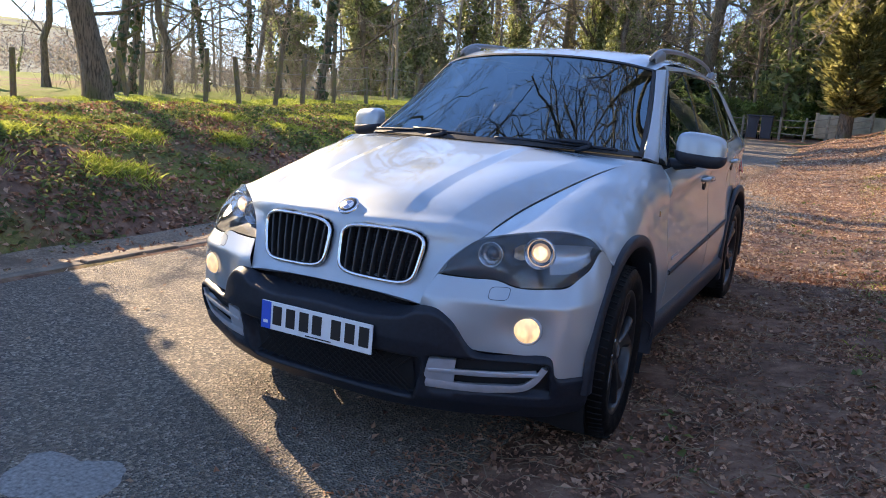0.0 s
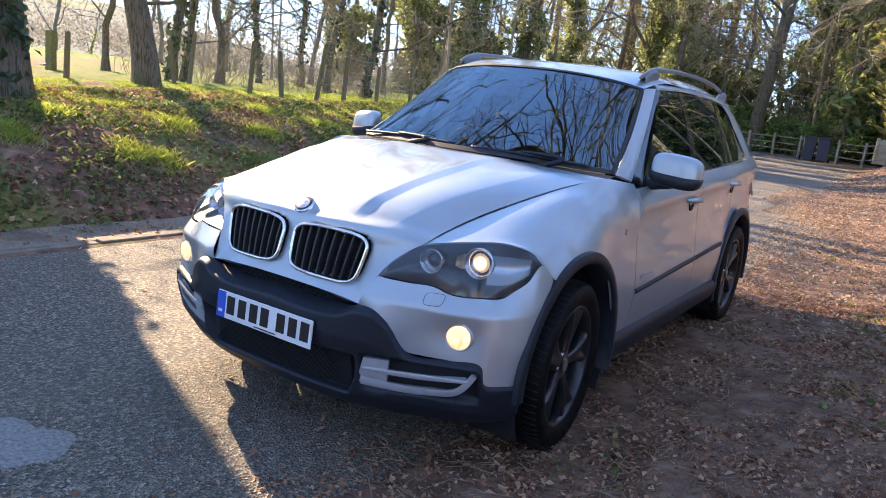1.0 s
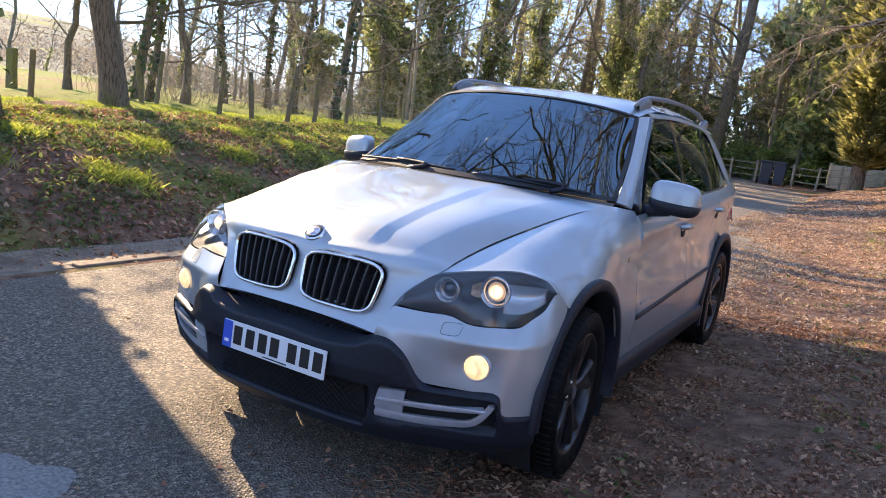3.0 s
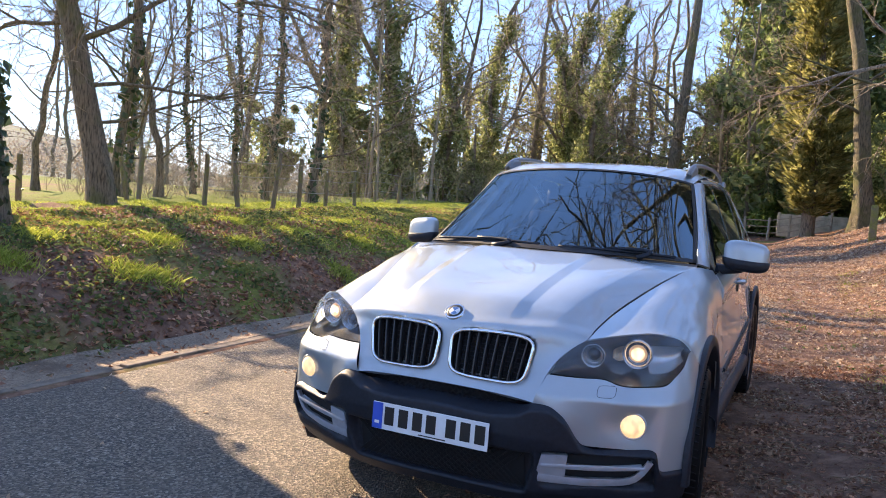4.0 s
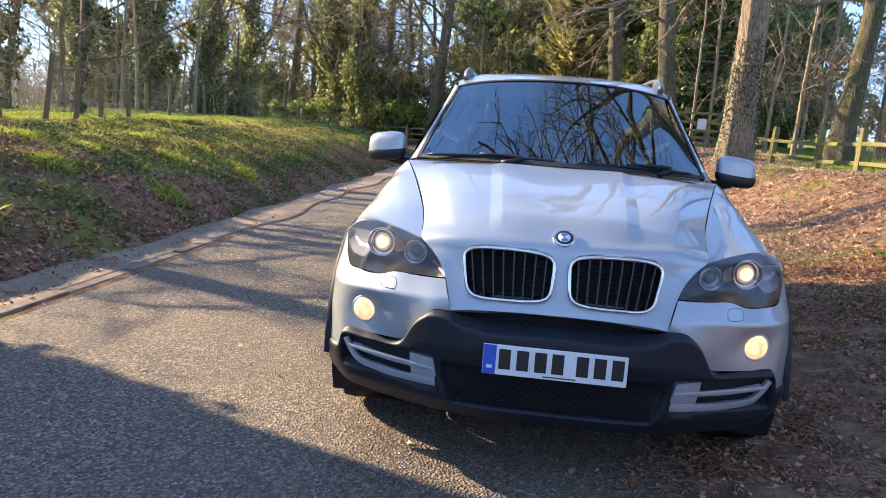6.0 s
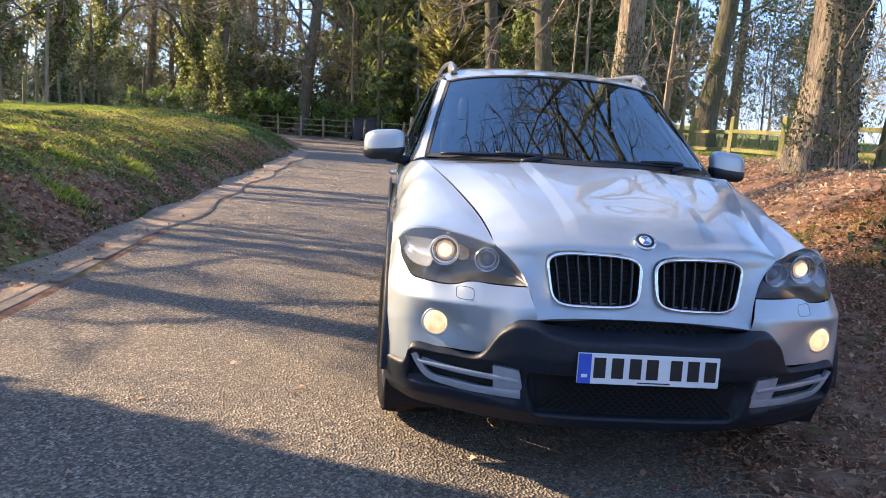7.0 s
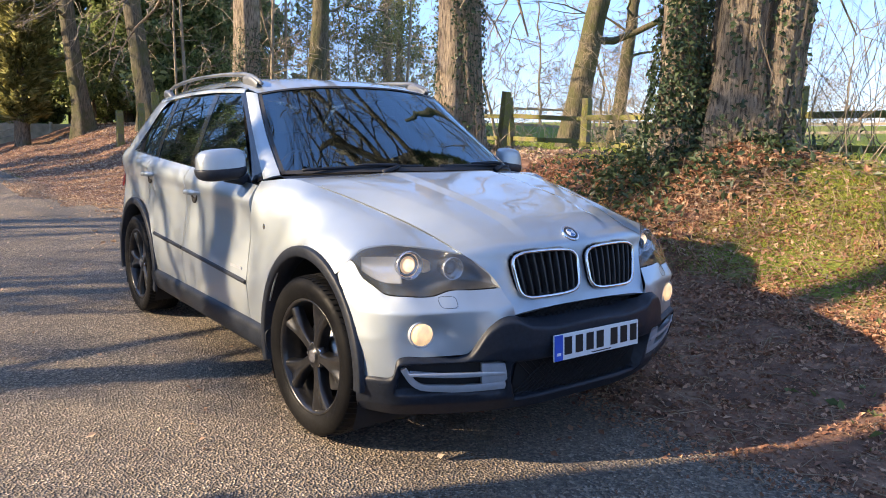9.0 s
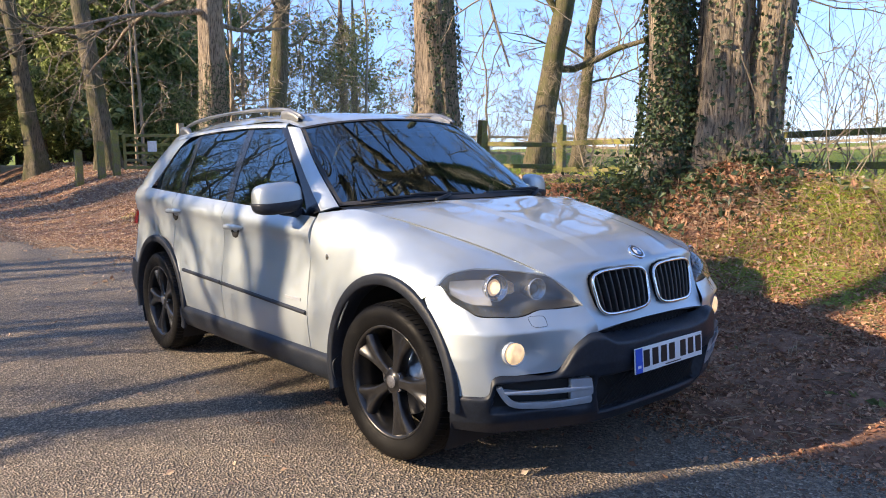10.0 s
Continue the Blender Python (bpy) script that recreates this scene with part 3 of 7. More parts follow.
T_SAPLING = tree_meshes(26, 7.5, 0.05, (0.02, 0.02), limbs=12, first=0.12, limb_len=0.34, limb_ang=50, twigs=(4, 4, 0), mats=(M_TWIG, M_TWIG), lite=True)
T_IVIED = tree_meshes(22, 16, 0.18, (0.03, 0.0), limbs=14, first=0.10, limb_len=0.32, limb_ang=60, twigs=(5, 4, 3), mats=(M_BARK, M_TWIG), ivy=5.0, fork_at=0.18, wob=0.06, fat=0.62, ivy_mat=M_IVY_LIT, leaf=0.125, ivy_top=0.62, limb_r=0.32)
T_THIN = tree_meshes(23, 13, 0.080, (0.02, 0.03), limbs=18, first=0.08, limb_len=0.36, limb_ang=76, twigs=(6, 4, 2), mats=(M_BARK, M_TWIG), ivy=0.2, wob=0.09, limb_r=0.30, droop=0.025)
T_WIDE = tree_meshes(24, 17, 0.40, (0.0, 0.0), flare=1.3, limbs=10, first=0.36, limb_len=0.5, limb_ang=68, twigs=(6, 5, 5), droop=0.01, mats=(M_BARK, M_TWIG), ivy=0.3, ivy_top=0.1,
                     boughs=((6.5, (0.8, 0.3, 0.7), 8.0, 0.13), (8.0, (0.7, 0.6, 0.8), 8.0, 0.12), (7.2, (0.9, -0.2, 0.65), 8.0, 0.12), (9.0, (0.6, 0.0, 0.9), 7.0, 0.10)))
T_POLE = tree_meshes(28, 17, 0.38, (0.0, 0.0), limbs=12, first=0.35, limb_len=0.4, twigs=(5, 4, 3), mats=(M_BARK, M_TWIG), flare=1.3, wob=0.006)
T_SPREAD = tree_meshes(27, 18, 0.42, (0.0, 0.0), limbs=14, first=0.3, limb_len=0.55, limb_ang=60, twigs=(6, 5, 4), droop=0.015, mats=(M_BARK_MOSS, M_TWIG), limb_r=0.46,
                       boughs=((5.0, (-0.9, 0.1, 0.55), 9.0, 0.17), (6.0, (-0.8, 0.55, 0.6), 9.5, 0.16), (7.0, (-0.75, -0.5, 0.7), 9.0, 0.15), (8.0, (-0.6, 0.75, 0.8), 9.0, 0.14), (6.5, (0.8, 0.3, 0.6), 7.0, 0.12)))
plant(T_WIDE, -7.05, 1.42, 0, "thick ivy-clad oak on the bank by the lane", "bank trees")
plant(T_OAK, -9.4, 5.3, 0, "leaning oak with dark bark behind the bank", "bank trees")
for i, (x, y, s, m) in enumerate(((-16.5, 9.1, 0.85, 3), (-12.4, 8.0, 1.3, 2), (-13.0, 8.8, 1.0, 2), (-13.3, 10.1, 0.9, 3), (-15.5, 13.5, 1.0, 2), (-15.3, 15.1, 1.1, 2), (-12.7, 13.4, 1.1, 2),
                                  (-9.6, 11.3, 1.25, 2), (-17.5, 24.0, 1.1, 1), (-14.8, 24.4, 1.25, 1), (-13.6, 27.0, 1.0, 1), (-11.4, 36.6, 1.1, 1), (-14.2, 38.9, 1.0, 0), (-9.8, 37.5, 1.0, 2), (-9.0, 38.6, 1.0, 2))):
    plant((T_OAK, T_IVIED, T_THIN, T_BARE)[m], x, y, 67 * i, ("bare oak in the wood", "ivy-covered forked tree in the wood", "thin bare tree in the wood", "slim bare tree in the wood")[m], "wood trees", s)
for i, (x, y, s, m) in enumerate(((-14.2, 31.5, 1.0, 0), (-18.6, 26.0, 0.9, 0), (-14.4, 18.2, 0.8, 1), (-20.5, 21.0, 1.0, 1))):
    plant((T_IVIED, T_BARE)[m], x, y, 131 * i + 40, ("tree wrapped in bushy sunlit ivy in the wood", "slim twiggy bare tree in the wood")[m], "wood trees", s)
plant(T_OAK, -5.4, 34.5, 80, "stout bare oak behind the far fence", "wood trees", 1.5)
plant(T_IVIED, -8.65, 31.9, 100, "ivy-clad leaning tree by the bend", "wood trees", 1.05)
plant(T_IVIED, -10.3, 34.9, 220, "ivy-clad trunk by the bend", "wood trees", 1.0)
for x, y, m, s in ((-2.6, 36.0, T_THIN, 0.9), (-0.9, 34.6, T_BARE, 0.8), (-3.6, 37.5, T_BARE, 0.9), (0.3, 33.4, T_SAPLING, 1.7), (-1.6, 34.4, T_SAPLING, 1.9), (-2.9, 34.8, T_SAPLING, 1.6), (1.6, 33.6, T_SAPLING, 1.5)):
    plant(m, x, y, 37 * y, "bare twiggy tree behind the far fence", "wood trees", s)
for i, (x, y, s) in enumerate(((-17.5, 42.0, 1.4), (-14.2, 43.5, 1.5), (-11.2, 41.0, 1.35), (-8.0, 44.0, 1.5), (-19.8, 39.5, 1.3), (-12.6, 46.5, 1.5), (-5.6, 42.0, 1.4))):
    plant(T_BARE, x, y, 83 * i + 15, "tall twiggy bare tree behind the far fence", "wood trees", s)
# unseen trees added round the camera for shade and mirroring in the car's glass
for x, y, m, s in ((-8.4, 1.3, T_POLE, 0.85), (-8.8, 0.72, T_POLE, 1.05), (-7.9, -0.35, T_POLE, 1.0), (-8.2, -3.2, T_WIDE, 1.0), (-8.6, -7.5, T_OAK, 1.2), (-7.6, -12.5, T_WIDE, 0.9), (4.9, -5.4, T_SPREAD, 1.0), (5.2, -12.5, T_SPREAD, 1.05), (-8.0, -19, T_OAK, 1.2), (5.0, -20, T_BIG, 1.0)):
    plant(m, x, y, 0 if m is T_SPREAD else 50 * y, "unseen bare tree added beside the lane", "lane trees", s)

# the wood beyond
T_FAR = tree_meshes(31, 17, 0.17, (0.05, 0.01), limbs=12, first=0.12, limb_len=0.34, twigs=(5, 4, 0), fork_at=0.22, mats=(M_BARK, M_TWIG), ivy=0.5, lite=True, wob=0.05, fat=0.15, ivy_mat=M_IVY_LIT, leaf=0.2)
T_FAR2 = tree_meshes(32, 19, 0.18, (-0.05, 0.02), limbs=13, first=0.12, limb_len=0.34, twigs=(5, 4, 0), mats=(M_BARK, M_TWIG), lite=True, wob=0.05)
_r = np.random.default_rng(5)
for i in range(34):
    x, y = -34 + 1.55 * i + _r.normal(0, 1.5), 46 + _r.uniform(0, 26) - 0.012 * (i - 25) ** 2 + (16 if i < 14 else 0)
    if x > 6 and y < 40:
        continue
    plant((T_FAR, T_FAR2)[i % 2], x, y, 71 * i, "bare woodland tree far down the lane", "far wood", _r.uniform(0.8, 1.15))
for i in range(0, 16, 2):
    plant((T_FAR, T_FAR2)[i // 2 % 2], -20 - 2.6 * i + _r.normal(0, 1), 22 + 1.1 * i + _r.uniform(0, 16), 31 * i, "bare woodland tree beyond the field edge", "far wood", _r.uniform(0.7, 1.1))
for x, y, s in ((-44, 31, 0.9), (-58, 40, 1.0), (-66, 36, 1.0), (-30, 2, 0.8), (60, 42, 0.8), (70, 38, 0.7), (84, 40, 0.7), (52, 55, 0.9), (95, 30, 0.6), (64, 12, 0.55), (78, 4, 0.6), (90, -8, 0.55), (70, 22, 0.6), (105, 14, 0.7)):
    plant(T_FAR2, x, y, 40 * x, "lone bare tree standing in the fields", "field trees", s, sink=1.4 if x < -25 else 0.0)
_r2 = np.random.default_rng(55)
for i in range(30):
    a, d = math.radians(110 + 52 * (i + 0.5) / 30 + _r2.normal(0, 1)), _r2.uniform(85, 250)
    x, y = d * math.cos(a), d * math.sin(a)
    plant((T_FAR, T_FAR2)[i % 2], x, y, 71 * i, "bare tree on the hillside across the valley", "hillside trees", _r2.uniform(0.7, 1.1), sink=4.0 - float(hill_z(x, y)))


for i in range(34):
    x, y = _r.uniform(-26, -10), _r.uniform(19, 40)
    if i > 21:
        x, y = _r.uniform(4.5, 14), _r.uniform(19.5, 27)
    plant(T_SAPLING, x, y, 47 * i, "bare twiggy sapling in the wood", "saplings", _r.uniform(0.7, 1.4), "sapling")


T_BUSHY = tree_meshes(34, 5.2, 0.05, (0.03, 0.02), limbs=22, first=0.05, limb_len=0.5, limb_ang=58, twigs=(5, 5, 3), mats=(M_TWIG, M_TWIG), lite=True, wob=0.13)
for i, (x, y, s) in enumerate(((7.2, 3.4, 0.30), (7.4, 1.0, 0.32), (9.8, 7.6, 0.42), (11.5, 13.5, 0.9), (14.5, 12.5, 0.9), (19, 15, 1.0), (30, 6, 0.8), (34, 17, 1.1), (40, 2, 0.9))):
    plant(T_BUSHY, x, y, 61 * i, "bare twiggy young tree in the paddock", "paddock trees", s, "sapling")


def far_belt(label, seed, a0, a1, d0, d1, count, h0, h1, size):
    """A belt of bare woodland far off, between two bearings and two distances."""
    r = np.random.default_rng(seed)
    C, N = [], []
    for k in range(count):
        a = math.radians(a0 + (a1 - a0) * k / count + r.normal(0, 0.5))
        d = r.uniform(d0, d1)
        x, y = d * math.cos(a), d * math.sin(a)
        h, w = r.uniform(h0, h1), r.uniform(0.7 * h0, 0.8 * h1)
        p = r.normal(size=(260, 3))
        p /= np.linalg.norm(p, axis=1, keepdims=True)
        p *= r.random((260, 1)) ** 0.4
        C.append(np.c_[x + p[:, 0] * w, y + p[:, 1] * w, float(ground_z(x, y)) + h * 0.52 + p[:, 2] * h * 0.52])
        N.append(p)
    d = quads("far_belt", *leaf_cards(r, np.concatenate(C), size, np.concatenate(N), 1.2, 1.8), M_FAR, False)
    tagged(new("far_belt", d), label, "distant woods", kind="stuff")


M_FAR = leafy("far_twigs", (0.20, 0.17, 0.14), (0.30, 0.26, 0.22), (0.40, 0.35, 0.30), 0.9, 0.4)
far_belt("hazy belt of bare woodland across the fields", 77, -16, 28, 150, 230, 44, 4, 8, 0.30)
far_belt("straggling bare hedgerow and scrub beyond the field", 78, 112, 160, 62, 112, 46, 2.0, 5.0, 0.20)
far_belt("hazy bare wood on the far side of the field", 79, 118, 168, 118, 150, 70, 6.0, 10.0, 0.26)


# ---- evergreens ----
def bush_mesh(seed, w, h, count, size, mat, cone=False):
    r = np.random.default_rng(seed)
    if cone:
        m = count // 60
        t = np.sort(r.random(m))
        th = np.arange(m) * 2.39996 + r.normal(0, 0.4, m)
        reach = w * 0.5 * np.interp(t, (0, 0.08, 0.3, 0.6, 0.85, 1), (0.55, 0.9, 1.0, 0.85, 0.75, 0.1)) * r.uniform(0.65, 1.2, m)
        i = np.repeat(np.arange(m), 60)
        u = r.random(len(i)) ** 0.6
        out = np.c_[np.cos(th), np.sin(th)][i]
        side = np.c_[-out[:, 1], out[:, 0]]
        off = r.normal(0, 0.17, len(i)) * (1.15 - u)
        C = np.c_[out * (reach[i] * u)[:, None] + side * off[:, None], 0.8 + t[i] * h + reach[i] * (0.35 * u ** 2 - 0.1 * u) + r.normal(0, 0.06, len(i))]
        D = np.c_[out * 0.8 + side * np.sign(off)[:, None] * 0.5, r.uniform(0.1, 0.7, len(i))] + r.normal(0, 0.15, (len(i), 3))
        D /= np.linalg.norm(D, axis=1, keepdims=True)
        S = np.cross(D, r.normal(size=D.shape))
        S /= np.linalg.norm(S, axis=1, keepdims=True)
        k = size * r.uniform(0.7, 1.5, len(i))[:, None]
        V = np.stack([C - D * k, C - S * k * 0.22, C + D * k * 1.1, C + S * k * 0.22], 1).reshape(-1, 3)
        return quads("crown", V, np.arange(len(V)).reshape(-1, 4), mat, False)
    k = 60
    cc = np.c_[r.normal(0, w * 0.24, (k, 2)), r.uniform(0.12, 0.85, k) * h]
    cr = r.uniform(0.07, 0.19, k) * min(w, h)
    i = r.integers(0, k, count)
    nr = r.normal(size=(count, 3))
    nr /= np.linalg.norm(nr, axis=1, keepdims=True)
    C = cc[i] + nr * (cr[i] * r.uniform(0.6, 1.08, count) ** 0.5)[:, None]
    C[:, 2] = np.maximum(C[:, 2], 0.03)
    return quads("crown", *leaf_cards(r, C, size, nr, 1.3, 1.7), mat, False)


def trunk_mesh(h, rad, mat):
    V, F = tubes(np.array([[(0, 0, -0.3), (0.02, 0, 0.3 * h), (-0.03, 0.02, 0.7 * h), (0, 0, h)]], float), np.array([[rad * 1.3, rad, rad * 0.7, rad * 0.2]]), 10)
    return quads("trunk", V, F, mat)


def shrub(x, y, mesh_, trunk_, label, turn=0, scale=1.0, cat="shrub", name="shrub", group="evergreens"):
    ob = thing(name, label, cat, pose(x, y, float(ground_z(x, y)) - 0.05, 0, 0, turn) @ Matrix.Scale(scale, 4), group)
    part("trunk", trunk_, ob)
    part("crown", mesh_, ob)
    return ob


B_HOLLY = bush_mesh(41, 4.2, 5.0, 8000, 0.13, M_EVERGREEN)
B_TALL = bush_mesh(42, 5.0, 9.5, 13000, 0.16, M_EVERGREEN)
B_LOW = bush_mesh(43, 3.6, 1.9, 6500, 0.12, M_LAUREL)
B_CONE = bush_mesh(44, 2.7, 10.5, 27000, 0.13, M_CONIFER, True)
B_YEW = bush_mesh(45, 5.5, 8.0, 13000, 0.15, M_EVERGREEN)
K_BUSH, K_TALL = trunk_mesh(3.0, 0.1, M_BARK), trunk_mesh(8.0, 0.2, M_BARK)
shrub(1.1, 25.6, B_CONE, K_TALL, "tall golden-green conifer beside the lane", 0, 1.0, "conifer", "conifer")
for i, (x, y, s, k) in enumerate(((2.8, 34.6, 0.9, 1), (5.2, 28.5, 0.8, 1), (4.2, 34, 1.0, 1), (-1.2, 38.5, 1.1, 1), (-3.8, 41, 1.0, 1), (0.6, 36, 1.6, 1), (2.2, 34.5, 1.4, 1), (-1.0, 42, 1.6, 1), (7, 33, 1.0, 1),
                                  (6.4, 23.8, 0.6, 0), (3.6, 26.8, 0.8, 0), (-7.4, 40, 0.9, 0), (-10.5, 42, 1.0, 0), (-16, 41, 0.9, 0), (-24, 36, 0.9, 0), (-13, 46, 1.0, 1))):
    shrub(x, y, (B_HOLLY, B_TALL)[k], K_BUSH if k == 0 else K_TALL, ("dense holly bush at the edge of the wood", "tall dark evergreen at the edge of the wood")[k], 57 * i, s)
for i, (x, y) in enumerate(((-13, 34.8), (-10, 35.0), (-7.2, 35.4), (-4.2, 35.6), (-1.6, 35.2), (0.9, 34.4), (-16, 34), (-20, 33))):
    shrub(x, y, B_LOW, K_BUSH, "low clipped laurel behind the far fence", 43 * i, 0.95 + 0.1 * (i % 3))
for i, (x, y, s) in enumerate(((7.0, 27.0, 0.9), (9.4, 29.0, 0.7))):
    shrub(x, y, B_YEW, K_TALL, "dark green yew tree behind the gate", 90 * i, s, "yew")
B_OLIVE = bush_mesh(47, 4.4, 7.5, 5200, 0.10, M_CONIFER)
for i, (x, y, s) in enumerate(((14.6, 24.5, 0.95), (12.6, 26.2, 1.0), (16.5, 26.5, 0.9), (-15.6, 44.5, 1.45), (-9.8, 45.5, 1.5), (-20.2, 43.0, 1.35))):
    shrub(x, y, B_OLIVE, K_TALL, "tall thin-leaved olive-green tree " + ("beyond the paddock" if x > 0 else "in the wood past the bend"), 70 * i, s, "tree", "tree")
for i, (x, y, s) in enumerate(((6.2, 25.6, 1.0), (8.2, 28.2, 1.1), (10.4, 30.5, 1.15), (5.4, 33.2, 1.1))):
    shrub(x, y, B_TALL, K_TALL, "tall dark evergreen behind the gate", 35 * i + 20, s)
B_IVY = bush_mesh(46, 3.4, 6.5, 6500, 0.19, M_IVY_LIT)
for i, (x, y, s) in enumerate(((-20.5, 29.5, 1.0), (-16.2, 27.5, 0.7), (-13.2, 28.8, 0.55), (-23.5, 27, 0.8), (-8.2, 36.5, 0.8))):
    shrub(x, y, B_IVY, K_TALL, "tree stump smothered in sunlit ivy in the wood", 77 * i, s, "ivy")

# ---- the car: a parked silver four-by-four ----
def paint():
    m, n, l, p = shader("silver_paint")
    at = coords(n, l, 1.0)
    dust = noise_tex(n, l, at, 3.0, 6.0, 0.65)
    l.new(ramp(n, l, dust, ((0.3, (0.402, 0.455, 0.484)), (0.7, (0.447, 0.495, 0.519)))), p.inputs["Base Color"])
    p.inputs["Metallic"].default_value = 0.68
    l.new(ramp(n, l, dust, ((0.3, (0.46, 0.46, 0.46)), (0.75, (0.54, 0.54, 0.54)))), p.inputs["Roughness"])
    p.inputs["Coat Weight"].default_value, p.inputs["Coat Roughness"].default_value = 1.0, 0.02
    bump(n, l, p, noise_tex(n, l, at, 900.0, 2.0), 0.05, 0.0006)
    return m


M_PAINT = paint()
M_PLASTIC = plain("black_textured_plastic", (0.013, 0.017, 0.025), 0.48, 0, 0.3, 60.0, 0.0008, 0, 0.36)
M_GLOSSBLACK = plain("gloss_black", (0.012, 0.012, 0.013), 0.18, 0, 0.2, 30.0, 0, 0.6)
# near-black: shade of openings and recesses put into colour; also for black mesh
M_DARK = plain("black_and_shade", (0.008, 0.008, 0.009), 0.8)
M_CHROME = plain("chrome", (0.78, 0.78, 0.78), 0.08, 1.0, 0.04)
M_SATIN = plain("satin_silver", (0.46, 0.49, 0.53), 0.40, 0.45, 0.08, 25.0, 0, 0.3)
M_RAIL = plain("grey_rail", (0.22, 0.23, 0.24), 0.42, 0.5, 0.1)
M_HUBMARK = plain("dull_badge", (0.17, 0.17, 0.18), 0.4, 0.4, 0.35, 90.0)
def rubber():
    """Black tyre rubber with pale road dust rubbed into it."""
    m, n, l, p = shader("tyre_rubber")
    at = coords(n, l, 1.0)
    dust = noise_tex(n, l, at, 14.0, 8.0, 0.75)
    l.new(ramp(n, l, dust, ((0.35, (0.0045, 0.0045, 0.005)), (0.62, (0.007, 0.007, 0.007)), (0.76, (0.06, 0.058, 0.056)))), p.inputs["Base Color"])
    l.new(ramp(n, l, dust, ((0.3, (0.38, 0.38, 0.38)), (0.7, (0.8, 0.8, 0.8)))), p.inputs["Roughness"])
    p.inputs["Specular IOR Level"].default_value = 0.12
    bump(n, l, p, noise_tex(n, l, at, 160.0, 3.0), 0.5, 0.001)
    return m


M_TYRE = rubber()
M_RIM = plain("black_alloy", (0.018, 0.018, 0.019), 0.30, 0.2, 0.35, 20.0, 0, 0.35)
M_DISC = plain("brake_steel", (0.35, 0.34, 0.33), 0.35, 0.9, 0.2)
M_WINDSCREEN = glass("windscreen_glass", (0.17, 0.20, 0.215), 2.4, 0.0, (0.66, 0.88, 1.0))
M_SIDEGLASS = glass("tinted_glass", (0.06, 0.075, 0.085), 2.7, 0.0, (0.66, 0.88, 1.0))
def hazy_lens():
    """Old clear plastic: mostly see-through, with a thin milky haze."""
    m = glass("lamp_glass", (0.90, 0.91, 0.92), 1.5, 0.02)
    n, l = m.node_tree.nodes, m.node_tree.links
    o = n["Material Output"].inputs[0]
    clear = o.links[0].from_socket
    d, mx = n.new("ShaderNodeBsdfDiffuse"), n.new("ShaderNodeMixShader")
    d.inputs[0].default_value = (0.50, 0.57, 0.64, 1)
    l.new(ramp(n, l, noise_tex(n, l, coords(n, l, 9.0), 1.0, 5.0), ((0.3, (0.035, 0.035, 0.035)), (0.75, (0.11, 0.11, 0.11)))), mx.inputs[0])
    l.new(clear, mx.inputs[1])
    l.new(d.outputs[0], mx.inputs[2])
    l.new(mx.outputs[0], o)
    return m


M_LENS = hazy_lens()
M_LAMPHOUSE = plain("lamp_housing", (0.075, 0.077, 0.082), 0.32, 0.4, 0.3, 12.0)
M_PROJECTOR = plain("projector_glass", (0.05, 0.05, 0.055), 0.08, 0.2, 0.2, 12.0, 0, 1.0)
M_VANE = plain("grille_vane", (0.030, 0.029, 0.029), 0.34, 0, 0.2, 30.0)
M_REFLECT = plain("lamp_reflector", (0.45, 0.46, 0.47), 0.16, 0.9, 0.1)
M_INDICATOR = plain("clear_indicator", (0.56, 0.57, 0.58), 0.2, 0.5, 0.12, 12.0)
M_BEAM = glow("headlamp_light", (1.0, 0.77, 0.45), 0.42)
M_BEAM2 = plain("bezel_rim", (0.74, 0.75, 0.76), 0.22, 0.7, 0.15, 30.0)
# amber reflection of the lamp's light, put into a surface colour
M_AMBER = plain("amber_reflection", (0.62, 0.38, 0.19), 0.32, 0.4, 0.4, 40.0)
M_WARM = glow("warm_lamp_glow", (1.0, 0.68, 0.36), 0.22)
M_HALO = glow("projector_halo", (1.0, 0.66, 0.36), 0.10)
M_PLATE = plain("plate_white", (0.80, 0.81, 0.80), 0.35, 0, 0.03)
M_INK = plain("plate_black", (0.015, 0.015, 0.015), 0.4)
M_BLUE = plain("plate_blue", (0.02, 0.10, 0.55), 0.4, 0, 0.05)
M_BADGEBLUE = plain("badge_blue", (0.05, 0.17, 0.40), 0.3, 0, 0.05)
M_RED = plain("tail_lamp_red", (0.35, 0.012, 0.012), 0.15, 0, 0.1, 20, 0, 0.8)
M_LEATHER = plain("dark_leather", (0.035, 0.033, 0.032), 0.55, 0, 0.2, 20.0, 0.001)
M_CABIN = plain("cabin_plastic", (0.03, 0.03, 0.032), 0.7, 0, 0.15)
M_WHITE = plain("badge_white", (0.75, 0.75, 0.75), 0.3)

car = thing("car", "silver four-by-four with black wheels and lit headlamps parked on the lane", "car")


